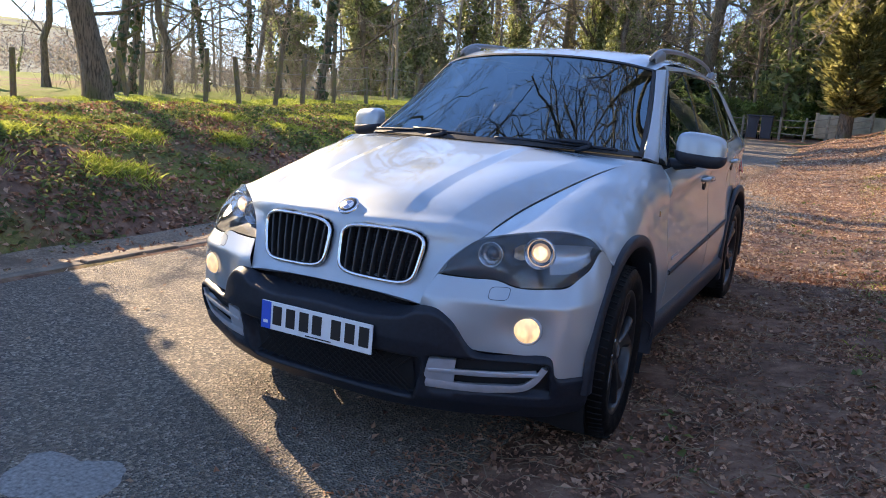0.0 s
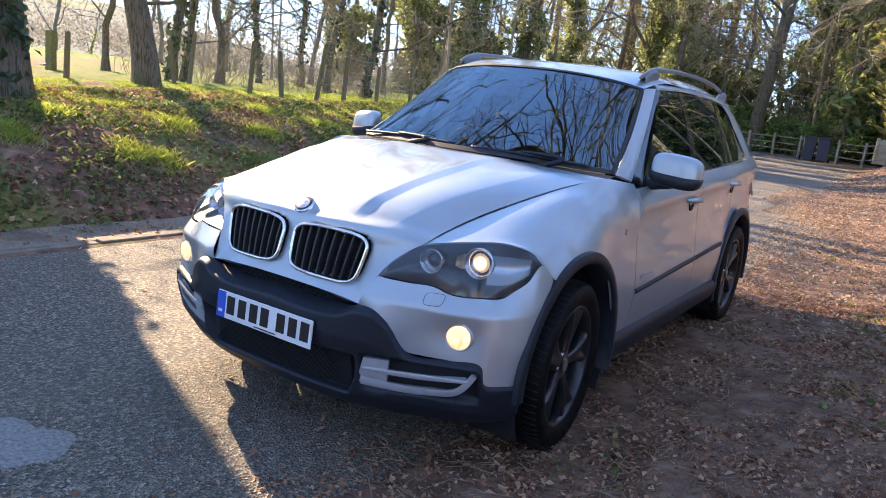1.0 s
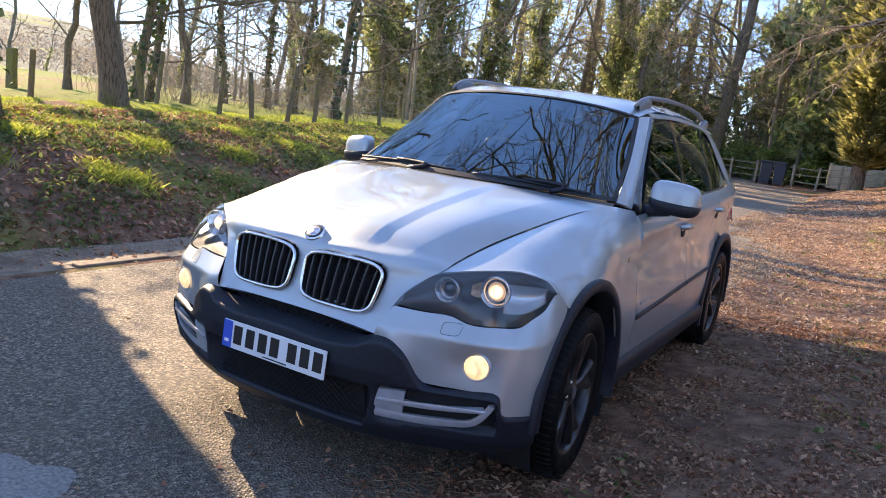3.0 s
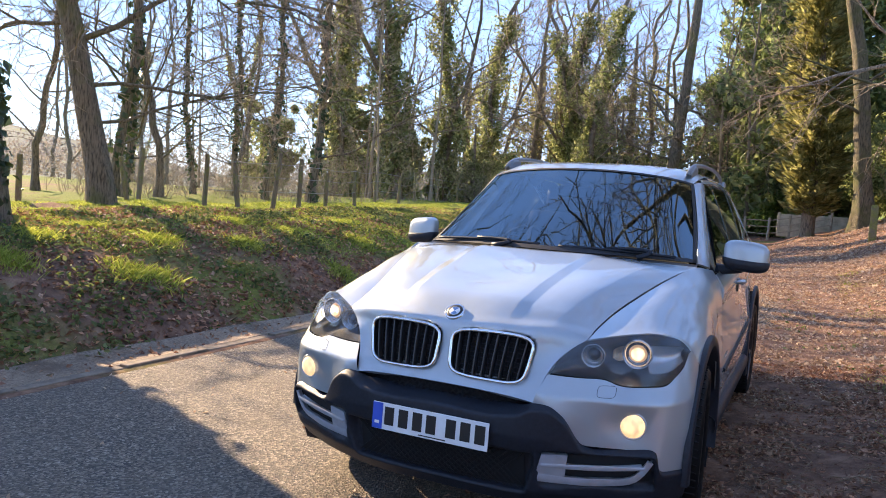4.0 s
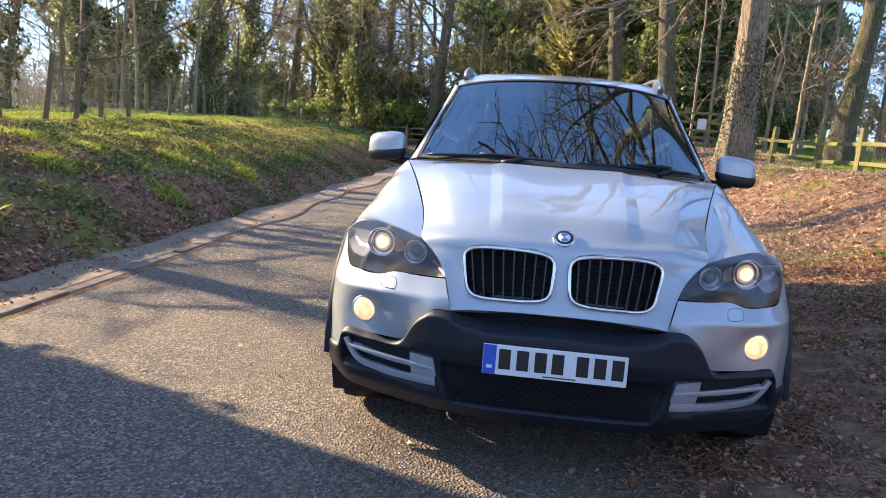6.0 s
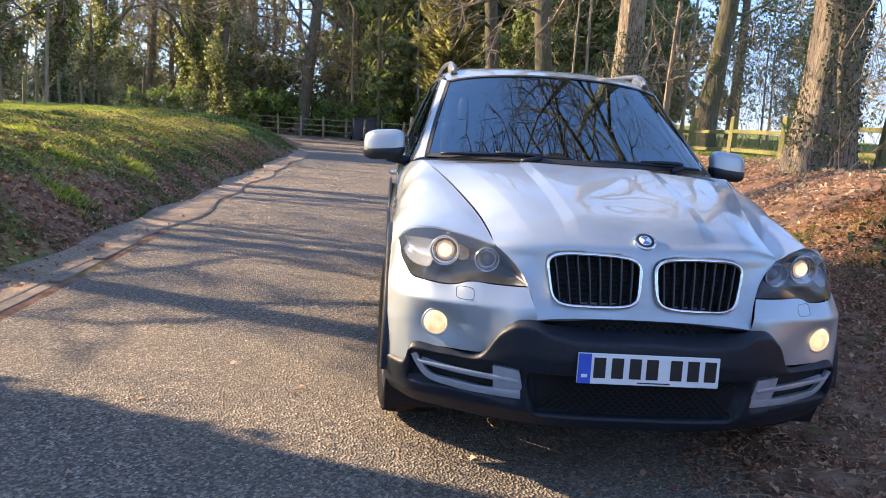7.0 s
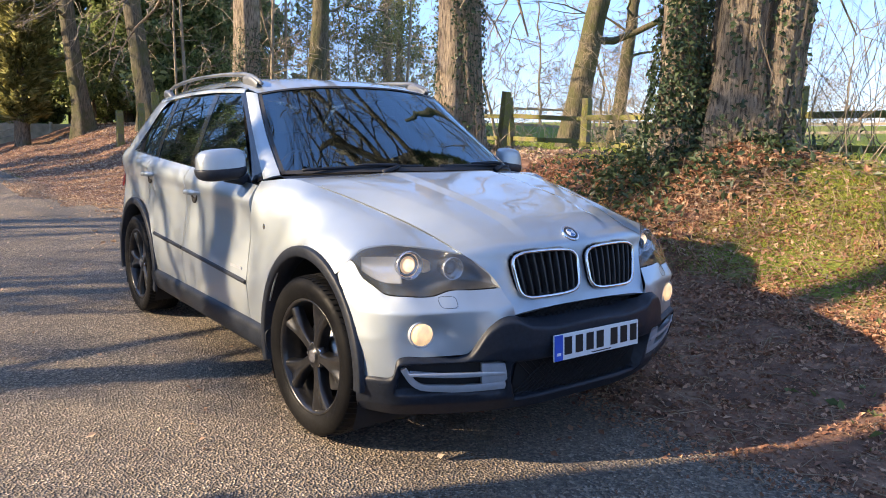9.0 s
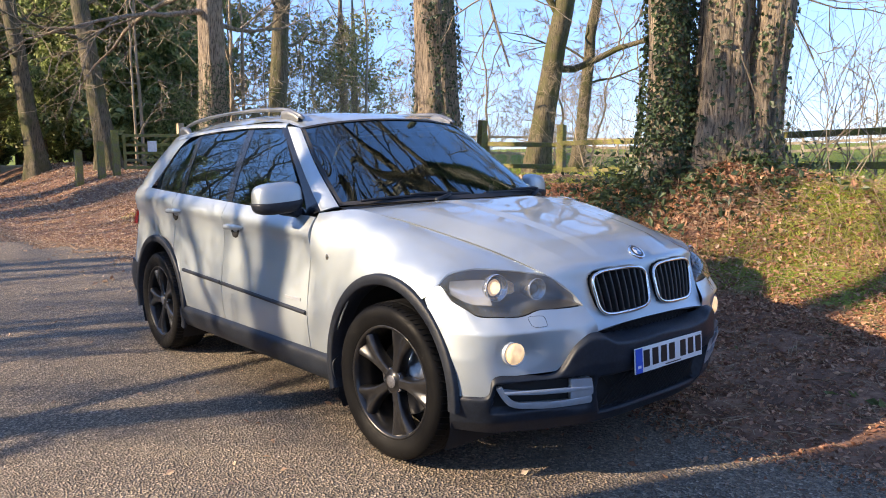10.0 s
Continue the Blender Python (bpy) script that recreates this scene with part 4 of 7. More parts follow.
def panel(name, g, mat, parent, lip=0.014, label="", side=1, sharp=False, out=None):
    """A body panel from a grid, with its edges turned in."""
    g = g * np.array([side, 1, 1])
    nu, nv, _ = g.shape
    V = g.reshape(-1, 3)
    du, dv = np.gradient(g, axis=0), np.gradient(g, axis=1)
    nrm = np.cross(du, dv)
    nrm /= np.linalg.norm(nrm, axis=2, keepdims=True) + 1e-9
    core = np.array(out if out is not None else (0, 1.3, 0.65))
    flip = ((V - core) * nrm.reshape(-1, 3)).sum() < 0
    if flip:
        nrm = -nrm
    F = [tuple(f) for f in grid_faces(nu, nv)]
    if lip:
        idx = np.arange(nu * nv).reshape(nu, nv)
        ring = np.r_[idx[:-1, 0], idx[-1, :-1], idx[:0:-1, -1], idx[0, :0:-1]]
        inner = V[ring] - nrm.reshape(-1, 3)[ring] * lip
        o, k = len(V), len(ring)
        V = np.r_[V, V[ring], inner]
        F += [(o + i, o + (i + 1) % k, o + k + (i + 1) % k, o + k + i)[::-1] for i in range(k)]
    if not flip:
        F = [f[::-1] for f in F]
    d = mesh(name, V, F, mat)
    if lip:
        s = np.ones(len(d.polygons), bool)
        s[grid_faces(nu, nv).shape[0]:] = False
        d.polygons.foreach_set("use_smooth", s)
    return part(name, d, parent, label)


def both(name, secs, mat, parent, nu=24, nv=14, lip=0.014, label=""):
    g = skin(secs, nu, nv)
    return [panel(name, g, mat, parent, lip, label, s) for s in (1, -1)]


def solid(name, vf, mat, parent, label="", smooth=True):
    return part(name, mesh(name, vf[0], vf[1], mat, smooth), parent, label)


# bonnet and nose
def half_to_full(rows):
    return [[(-x, y, z) for x, y, z in r[:0:-1]] + list(r) for r in rows]


EDGE = [(0, -0.722, 0.918), (0.2, -0.718, 0.921), (0.40, -0.685, 0.912), (0.548, -0.630, 0.890)]
BONNET = [EDGE,
          [(0, -0.685, 0.941), (0.2, -0.675, 0.944), (0.41, -0.61, 0.938), (0.558, -0.54, 0.918)],
          [(0, -0.40, 1.024), (0.24, -0.40, 1.028), (0.46, -0.39, 1.010), (0.578, -0.395, 0.958)],
          [(0, -0.10, 1.084), (0.27, -0.1, 1.090), (0.515, -0.1, 1.076), (0.645, -0.10, 1.034)],
          [(0, 0.15, 1.128), (0.30, 0.16, 1.135), (0.575, 0.18, 1.122), (0.722, 0.19, 1.100)],
          [(0, 0.345, 1.158), (0.32, 0.365, 1.160), (0.62, 0.42, 1.150), (0.795, 0.45, 1.143)]]
NOSE = [EDGE,
        [(0, -0.742, 0.86), (0.2, -0.738, 0.86), (0.380, -0.703, 0.856), (0.505, -0.662, 0.856)],
        [(0, -0.757, 0.80), (0.2, -0.753, 0.80), (0.375, -0.716, 0.80), (0.458, -0.702, 0.808)],
        [(0, -0.774, 0.745), (0.2, -0.770, 0.745), (0.370, -0.738, 0.742), (0.432, -0.733, 0.760)],
        [(0, -0.806, 0.670), (0.2, -0.804, 0.667), (0.35, -0.796, 0.657), (0.402, -0.790, 0.649)]]
_g = skin(half_to_full(NOSE[:0:-1] + BONNET), 150, 221)
_back = (_g[..., 1] + 0.7) / 1.05
_in, _out = 0.235 + 0.065 * _back, 0.40 + 0.23 * _back
_edge = 0.555 + 0.24 * _back
_drop = 0.011 * np.clip((_in + 0.05 - np.abs(_g[..., 0])) / 0.05, 0, 1) + 0.019 * np.clip((_edge - np.abs(_g[..., 0])) / (_edge - _out), 0, 1)
_g[..., 2] += _drop * ease(-0.72, -0.55, _g[..., 1]) * ease(0.44, 0.2, _g[..., 1])
# the two grille openings sink into the nose
_ax, _az = np.abs(_g[..., 0]), _g[..., 2]
_u, _w = np.full_like(_ax, 0.5), np.full_like(_ax, 0.5)
for _k in range(4):
    _w = (_az - 0.714 + 0.012 * _u * (1 - _w) - 0.006 * np.sin(np.pi * np.clip(_u, 0, 1)) * _w) / 0.174
    _u = (_ax - 0.025 - 0.010 * (1 - _w)) / (0.376 * _w + 0.343 * (1 - _w) - 0.025 - 0.010 * (1 - _w))
_f = (np.abs(2 * _u - 1) ** 4.76 + np.abs(2 * _w - 1) ** 4.76) ** (1 / 4.76)
_g[..., 1] += 0.060 * ease(1.0, 0.93, _f) * (_g[..., 1] < -0.6)
bonnet = panel("bonnet", _g, M_PAINT, car, 0.02)

# front wings
WING = [[(0.552, -0.627, 0.892), (0.67, -0.528, 0.914), (0.80, -0.415, 0.919), (0.877, -0.366, 0.897), (0.909, -0.354, 0.864)],
        [(0.582, -0.395, 0.958), (0.69, -0.335, 0.968), (0.81, -0.27, 0.945), (0.893, -0.265, 0.885), (0.935, -0.29, 0.800)],
        [(0.650, -0.10, 1.034), (0.76, -0.07, 1.024), (0.86, -0.04, 0.970), (0.918, -0.03, 0.905), (0.948, -0.02, 0.825)],
        [(0.727, 0.19, 1.100), (0.815, 0.20, 1.070), (0.887, 0.20, 0.985), (0.922, 0.21, 0.885), (0.948, 0.23, 0.770)],
        [(0.800, 0.45, 1.143), (0.857, 0.45, 1.085), (0.898, 0.45, 0.99), (0.914, 0.45, 0.86), (0.929, 0.45, 0.72), (0.941, 0.44, 0.61), (0.940, 0.43, 0.53)],
        [(0.828, 0.58, 1.131), (0.873, 0.58, 1.072), (0.904, 0.58, 0.98), (0.914, 0.58, 0.84), (0.930, 0.58, 0.72), (0.942, 0.58, 0.61), (0.936, 0.58, 0.47), (0.926, 0.58, 0.385)],
        [(0.850, 0.70, 1.118), (0.890, 0.70, 1.055), (0.910, 0.70, 0.975), (0.914, 0.70, 0.84), (0.930, 0.70, 0.72), (0.943, 0.70, 0.61), (0.936, 0.70, 0.47), (0.925, 0.70, 0.385)]]
wings = both("front_wing", WING, M_PAINT, car, 56, 34, 0.006)

# silver bumper corners
BUMPER = [[(0.434, -0.737, 0.757), (0.410, -0.792, 0.690), (0.404, -0.795, 0.668), (0.399, -0.793, 0.648)],
          [(0.475, -0.727, 0.755), (0.455, -0.782, 0.688), (0.462, -0.786, 0.668), (0.467, -0.788, 0.645)],
          [(0.55, -0.705, 0.754), (0.530, -0.757, 0.684), (0.522, -0.764, 0.650), (0.513, -0.772, 0.612)],
          [(0.648, -0.669, 0.753), (0.640, -0.716, 0.681), (0.618, -0.721, 0.590), (0.590, -0.725, 0.503)],
          [(0.69, -0.650, 0.737), (0.690, -0.698, 0.679), (0.668, -0.702, 0.590), (0.640, -0.706, 0.500)],
          [(0.80, -0.596, 0.736), (0.803, -0.642, 0.676), (0.775, -0.648, 0.590), (0.740, -0.660, 0.497)],
          [(0.855, -0.528, 0.741), (0.878, -0.566, 0.676), (0.868, -0.588, 0.590), (0.846, -0.610, 0.490)],
          [(0.874, -0.487, 0.764), (0.902, -0.525, 0.677), (0.893, -0.555, 0.570), (0.862, -0.600, 0.426)],
          [(0.894, -0.426, 0.793), (0.928, -0.462, 0.680), (0.925, -0.500, 0.565), (0.905, -0.540, 0.416)],
          [(0.910, -0.356, 0.854), (0.942, -0.388, 0.700), (0.946, -0.430, 0.575), (0.932, -0.487, 0.413)],
          [(0.937, -0.294, 0.794), (0.944, -0.345, 0.715), (0.948, -0.405, 0.595), (0.943, -0.462, 0.413)]]
_g = loft([crisp(s, 0.012, 5, 6) for s in BUMPER], 110)
_dent = np.exp(-((_g[..., 0] - 0.735) / 0.075) ** 2 - ((_g[..., 2] - 0.590) / 0.058) ** 2)
_g[..., 1] += 0.020 * _dent                             # the hollow in which the fog lamp sits
bumpers = [panel("bumper_corner", _g, M_PAINT, car, 0.003, "", s) for s in (1, -1)]

_corner = _g.reshape(-1, 3).copy()

# black lower bumper
VALANCE = [[(0, -0.775, 0.628), (0, -0.862, 0.596), (0, -0.866, 0.52), (0, -0.845, 0.44), (0, -0.815, 0.30), (0, -0.76, 0.232)],
           [(0.30, -0.769, 0.628), (0.30, -0.855, 0.596), (0.30, -0.858, 0.52), (0.30, -0.834, 0.44), (0.30, -0.805, 0.30), (0.30, -0.75, 0.232)],
           [(0.365, -0.785, 0.636), (0.352, -0.851, 0.604), (0.352, -0.853, 0.52), (0.352, -0.829, 0.44), (0.35, -0.800, 0.30), (0.35, -0.742, 0.233)],
           [(0.399, -0.794, 0.648), (0.408, -0.836, 0.630), (0.410, -0.836, 0.52), (0.410, -0.816, 0.44), (0.405, -0.788, 0.30), (0.405, -0.733, 0.235)],
           [(0.467, -0.787, 0.644), (0.472, -0.814, 0.630), (0.474, -0.812, 0.52), (0.474, -0.796, 0.44), (0.47, -0.770, 0.30), (0.47, -0.715, 0.237)],
           [(0.513, -0.771, 0.611), (0.521, -0.793, 0.598), (0.524, -0.788, 0.50), (0.524, -0.776, 0.43), (0.52, -0.752, 0.30), (0.52, -0.700, 0.238)],
           [(0.590, -0.724, 0.502), (0.600, -0.747, 0.486), (0.604, -0.746, 0.44), (0.604, -0.738, 0.39), (0.60, -0.715, 0.30), (0.60, -0.670, 0.240)],
           [(0.740, -0.659, 0.496), (0.745, -0.680, 0.480), (0.746, -0.678, 0.44), (0.744, -0.670, 0.39), (0.74, -0.647, 0.30), (0.73, -0.602, 0.242)],
           [(0.846, -0.609, 0.489), (0.852, -0.627, 0.473), (0.853, -0.622, 0.43), (0.850, -0.612, 0.38), (0.843, -0.588, 0.30), (0.83, -0.540, 0.245)],
           [(0.862, -0.599, 0.425), (0.868, -0.608, 0.415), (0.870, -0.604, 0.40), (0.868, -0.595, 0.37), (0.858, -0.572, 0.30), (0.845, -0.525, 0.247)],
           [(0.906, -0.540, 0.415), (0.913, -0.545, 0.405), (0.914, -0.541, 0.39), (0.910, -0.533, 0.36), (0.900, -0.514, 0.30), (0.882, -0.475, 0.251)],
           [(0.943, -0.462, 0.412), (0.949, -0.463, 0.402), (0.949, -0.461, 0.387), (0.946, -0.456, 0.36), (0.938, -0.445, 0.30), (0.918, -0.425, 0.255)]]
_half = [crisp(s, 0.011, 5, 6) for s in VALANCE]
_g = loft([q * np.array([-1, 1, 1]) for q in _half[:0:-1]] + _half, 181)
_face = _g[90:, 8:-12].reshape(-1, 3).copy()


def vy(x, z, _face=_face):
    """How far forward the bumper's face stands at a place."""
    d = (_face[:, 0] - x) ** 2 + (_face[:, 2] - z) ** 2
    k = np.argsort(d)[:6]
    w = 1 / (d[k] + 1e-5)
    return float((_face[k, 1] * w).sum() / w.sum())


_in = ease(0.425, 0.405, np.abs(_g[..., 0]) + 0.35 * np.clip(0.40 - _g[..., 2], 0, 1)) * ease(0.285, 0.297, _g[..., 2]) * ease(0.462, 0.450, _g[..., 2])
_g[..., 1] += 0.055 * _in
_in = ease(0.438, 0.455, np.abs(_g[..., 0])) * ease(0.848, 0.838, np.abs(_g[..., 0])) * ease(0.342, 0.352, _g[..., 2]) * ease(0.474, 0.464, _g[..., 2])
_g[..., 1] += 0.040 * _in
panel("lower_bumper", _g, M_PLASTIC, car, 0.03, "matt dark grey lower bumper")
# a near-black sheet behind the slot stands for the shade in it
panel("slot_back", np.array([[(x, -0.745 + 0.2 * x * x, z) for z in (0.585, 0.70)] for x in np.linspace(-0.405, 0.405, 15)]), M_DARK, car, 0, "near-black sheet for the shade in the air slot")
# the dark slot under the nose and the lower grille


def bar_grid(x0, x1, z0, z1, y_at, step, r=0.0028):
    """Crossing slanted bars of a grille between two heights."""
    P = []
    for sgn in (1, -1):
        for x in np.arange(x0 - 0.2, x1 + 0.2, step):
            t = np.linspace(0, 1, 5)
            xs, zs = x + sgn * t * (z1 - z0) * 1.1, z0 + t * (z1 - z0)
            ok = (xs > x0) & (xs < x1)
            if ok.all():
                P.append(np.c_[xs, [y_at(a, b) for a, b in zip(xs, zs)], zs])
    P = np.array(P)
    return tubes(P, np.full(P.shape[:2], r), 4)


v, f = bar_grid(-0.40, 0.40, 0.295, 0.450, lambda x, z: -0.800 - 0.25 * (z - 0.37) + 0.16 * x * x, 0.030)
part("lower_grille", quads("lower_grille", v, f, M_DARK), car, "black diamond mesh air grille")
# another near-black sheet, in place of the shade behind the mesh
panel("grille_backing", np.array([[(x, -0.786 - 0.25 * (z - 0.37) + 0.16 * x * x, z) for z in (0.300, 0.37, 0.446)] for x in np.linspace(-0.375, 0.375, 15)]), M_DARK, car, 0, "near-black sheet for the shade behind the mesh")
v, f = bar_grid(-0.39, 0.39, 0.598, 0.690, lambda x, z: -0.785 + 0.25 * x * x, 0.030, 0.0028)
part("upper_grille", quads("upper_grille", v, f, M_DARK), car, "black mesh in the slot")


# twin grilles
def kidney(side):
    a = np.linspace(0, 2 * np.pi, 56, endpoint=False)
    e = 0.42
    cx, cz = np.sign(np.cos(a)) * np.abs(np.cos(a)) ** e, np.sign(np.sin(a)) * np.abs(np.sin(a)) ** e
    u, w = (cx + 1) / 2, (cz + 1) / 2

    def at(u, w, push=0.0):
        x = (0.025 + 0.010 * (1 - w)) * (1 - u) + (0.376 * w + 0.343 * (1 - w)) * u
        z = (0.714 * (1 - w) + 0.888 * w) - 0.012 * u * (1 - w) + 0.006 * np.sin(np.pi * u) * w
        y = (-0.793 * (1 - w) - 0.752 * w) + 0.032 * u * u - push
        return np.stack([x * side, y, z], -1)

    ringp = at(u, w, 0.006)
    ring = np.r_[ringp, ringp[:2]]
    V, F = tubes(ring[None], np.full((1, len(ring)), 0.0074), 10)
    body = part("grille_ring", quads("grille_ring", V, F, M_CHROME), car, "chrome grille surround")
    U, Wd = np.meshgrid(np.linspace(0.03, 0.97, 12), np.linspace(0.03, 0.97, 9), indexing="ij")
    # painted shade: a near-black sheet deep in each grille
    part("grille_back", quads("grille_back", at(U, Wd, -0.042).reshape(-1, 3), grid_faces(12, 9), M_DARK), body, "near-black sheet for the shade in the grille")
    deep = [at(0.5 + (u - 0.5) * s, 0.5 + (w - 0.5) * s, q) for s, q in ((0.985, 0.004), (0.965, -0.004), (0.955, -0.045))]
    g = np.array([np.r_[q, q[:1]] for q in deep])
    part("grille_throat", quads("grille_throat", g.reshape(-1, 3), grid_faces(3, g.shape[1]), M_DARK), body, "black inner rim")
    for i in range(8):
        t = (i + 0.8) / 8.6
        lim = 0.5 * min(0.97, 0.60 + 3.2 * min(t, 1 - t))
        w2 = np.linspace(0.5 - lim, 0.5 + lim, 12)
        c = at(np.full(12, t), w2, 0.002 + 0.004 * np.sin(np.pi * w2))
        a3, d3 = np.array([0.0038, 0, 0]), np.array([0, 0.034, 0])
        g = np.array([[p + d3 - a3, p + d3 * 0.12 - a3, p - a3 * 0.5, p + a3 * 0.5, p + d3 * 0.12 + a3, p + d3 + a3] for p in c])
        part("grille_slat", quads("grille_slat", g.reshape(-1, 3), grid_faces(12, 6), M_VANE), body)
    for i in range(9):
        w2 = 0.1 + 0.8 * i / 8
        c = at(np.linspace(0.05, 0.95, 8), np.full(8, w2), -0.030)
        V, F = tubes(c[None], np.full((1, 8), 0.0022), 4)
        part("grille_rod", quads("grille_rod", V, F, M_PLASTIC), body)


kidney(1)
kidney(-1)


def disc(name, at, way, profile, mat, parent, label="", segs=32):
    """A turned piece at a place, its axis along way."""
    V, F = lathe(profile, segs)
    q = Vector((1, 0, 0)).rotation_difference(Vector(way).normalized()).to_matrix()
    V = np.array(V) @ np.array(q).T + np.array(at)
    return solid(name, (V, F), mat, parent, label)


badge = disc("badge", (0, -0.692, 0.944), (0, -0.62, 0.78), ((-0.01, 0.043), (0.005, 0.043), (0.007, 0.040), (0.007, 0.034)), M_CHROME, car, "round bonnet badge")
disc("badge_ring", (0, -0.692, 0.944), (0, -0.62, 0.78), ((0.0065, 0.035), (0.0072, 0.0345), (0.0072, 0.023)), M_INK, badge, "black ring")
disc("badge_face", (0, -0.692, 0.944), (0, -0.62, 0.78), ((0.0078, 0.0235), (0.0085, 0.022), (0.0088, 0.0001)), M_WHITE, badge, "white and blue disc")
for _s in (0, 2):
    _a = np.linspace(0, np.pi / 2, 9) + _s * np.pi / 2
    _q = Vector((1, 0, 0)).rotation_difference(Vector((0, -0.62, 0.78)).normalized()).to_matrix()
    _v = np.array([(0.0094, 0, 0)] + [(0.0086, 0.0215 * math.cos(t), 0.0215 * math.sin(t)) for t in _a]) @ np.array(_q).T + np.array((0, -0.692, 0.944))
    part("badge_quarter", mesh("badge_quarter", _v, [(0, i + 1, i + 2) for i in range(8)], M_BADGEBLUE), badge, "blue quarter")


# headlamps
TOP = [(0.436, -0.733, 0.763), (0.480, -0.690, 0.832), (0.548, -0.633, 0.889), (0.61, -0.580, 0.903), (0.67, -0.530, 0.911), (0.76, -0.450, 0.917), (0.82, -0.402, 0.914), (0.874, -0.368, 0.894), (0.907, -0.356, 0.861)]
LOW = [(0.438, -0.735, 0.760), (0.520, -0.712, 0.757), (0.600, -0.688, 0.757), (0.648, -0.669, 0.756), (0.69, -0.650, 0.740), (0.80, -0.596, 0.739), (0.855, -0.528, 0.744), (0.893, -0.427, 0.796), (0.909, -0.357, 0.857)]


def headlamp(side):
    m = np.array([side, 1, 1])
    top, low = np.array(TOP), np.array(LOW)
    bulge = np.array([0.0, 0.018, 0.028, 0.032, 0.034, 0.034, 0.030, 0.020, 0.0])[:, None] * np.array([0.45, -0.80, 0.15])
    secs = [[a, 0.72 * a + 0.28 * b + c * 0.85, 0.4 * a + 0.6 * b + c, b] for a, b, c in zip(top, low, bulge)]
    g = skin(secs, 40, 14)
    house = skin([[a * 1.0, 0.5 * a + 0.5 * b + np.array([-0.02, 0.10, 0.0]) * k, b] for a, b, k in zip(top, low, (0, 0.6, 0.9, 1, 1, 1, 0.85, 0.5, 0))], 36, 12) - np.array([0.004, -0.008, 0])
    box = panel("headlamp", house, M_LAMPHOUSE, car, 0, "clear headlamp unit with lit projector", side)
    panel("headlamp_lens", g, M_LENS, box, 0.0, "clear lens", side).visible_shadow = False
    for at, r, lit in (((0.727, -0.500, 0.842), 0.060, True), ((0.571, -0.585, 0.829), 0.048, False)):
        at = np.array(at)
        way = np.array((0.12, -1.0, 0.02))
        ring = disc("projector_bezel", at * m, way * m, ((-0.05, r * 0.80), (0.012, r), (0.020, r * 0.98), (0.018, r * 0.90), (0.0, r * 0.74), (-0.004, r * 0.66), (0.004, r * 0.62), (-0.02, r * 0.60)), M_REFLECT, box, "bright projector bezel")
        disc("projector_ring", at * m, way * m, ((0.020, r * 0.985), (0.024, r * 0.955), (0.022, r * 0.92)), M_BEAM2, ring, "thin pale bezel rim")
        disc("projector_bulb", at * m, way * m, ((-0.012, r * 0.66), (0.004, r * 0.52), (0.012, r * 0.28), (0.014, 0.0004)), M_HALO if lit else M_PROJECTOR, ring, "warm projector lens" if lit else "clear lens")
        if lit:
            disc("projector_core", at * m, way * m, ((0.008, r * 0.44), (0.0145, r * 0.30), (0.0175, 0.0004)), M_BEAM, ring, "glaring lamp core")
            # added sheet that carries the painted amber reflection beside the projector
            wing = skin([[at + np.array(q) for q in row] for row in (((-0.050, -0.014, 0.026), (-0.056, -0.010, 0.0), (-0.050, -0.012, -0.030)), ((-0.072, -0.020, 0.020), (-0.076, -0.014, -0.004), (-0.070, -0.020, -0.034)), ((-0.090, -0.030, 0.006), (-0.092, -0.026, -0.008), (-0.090, -0.032, -0.024)))], 8, 8)
            panel("lamp_baffle", wing, M_AMBER, box, 0.003, "baffle painted with the amber reflection between the projectors", side)
    t2 = skin([[0.78 * a + 0.22 * b, 0.5 * (a + b) + np.array([-0.016, 0.026, 0]), 0.22 * a + 0.78 * b] for a, b in zip(top[5:8] + np.array([0.012, -0.028, -0.004]), low[5:8] + np.array([0, 0.012, 0.006]))], 16, 9)
    t2[::2] += np.array([-0.005, 0.006, 0])
    t2[:, ::3] += np.array([0, 0, 0.004])
    panel("indicator", t2, M_INDICATOR, box, 0, "clear ribbed side indicator", side)


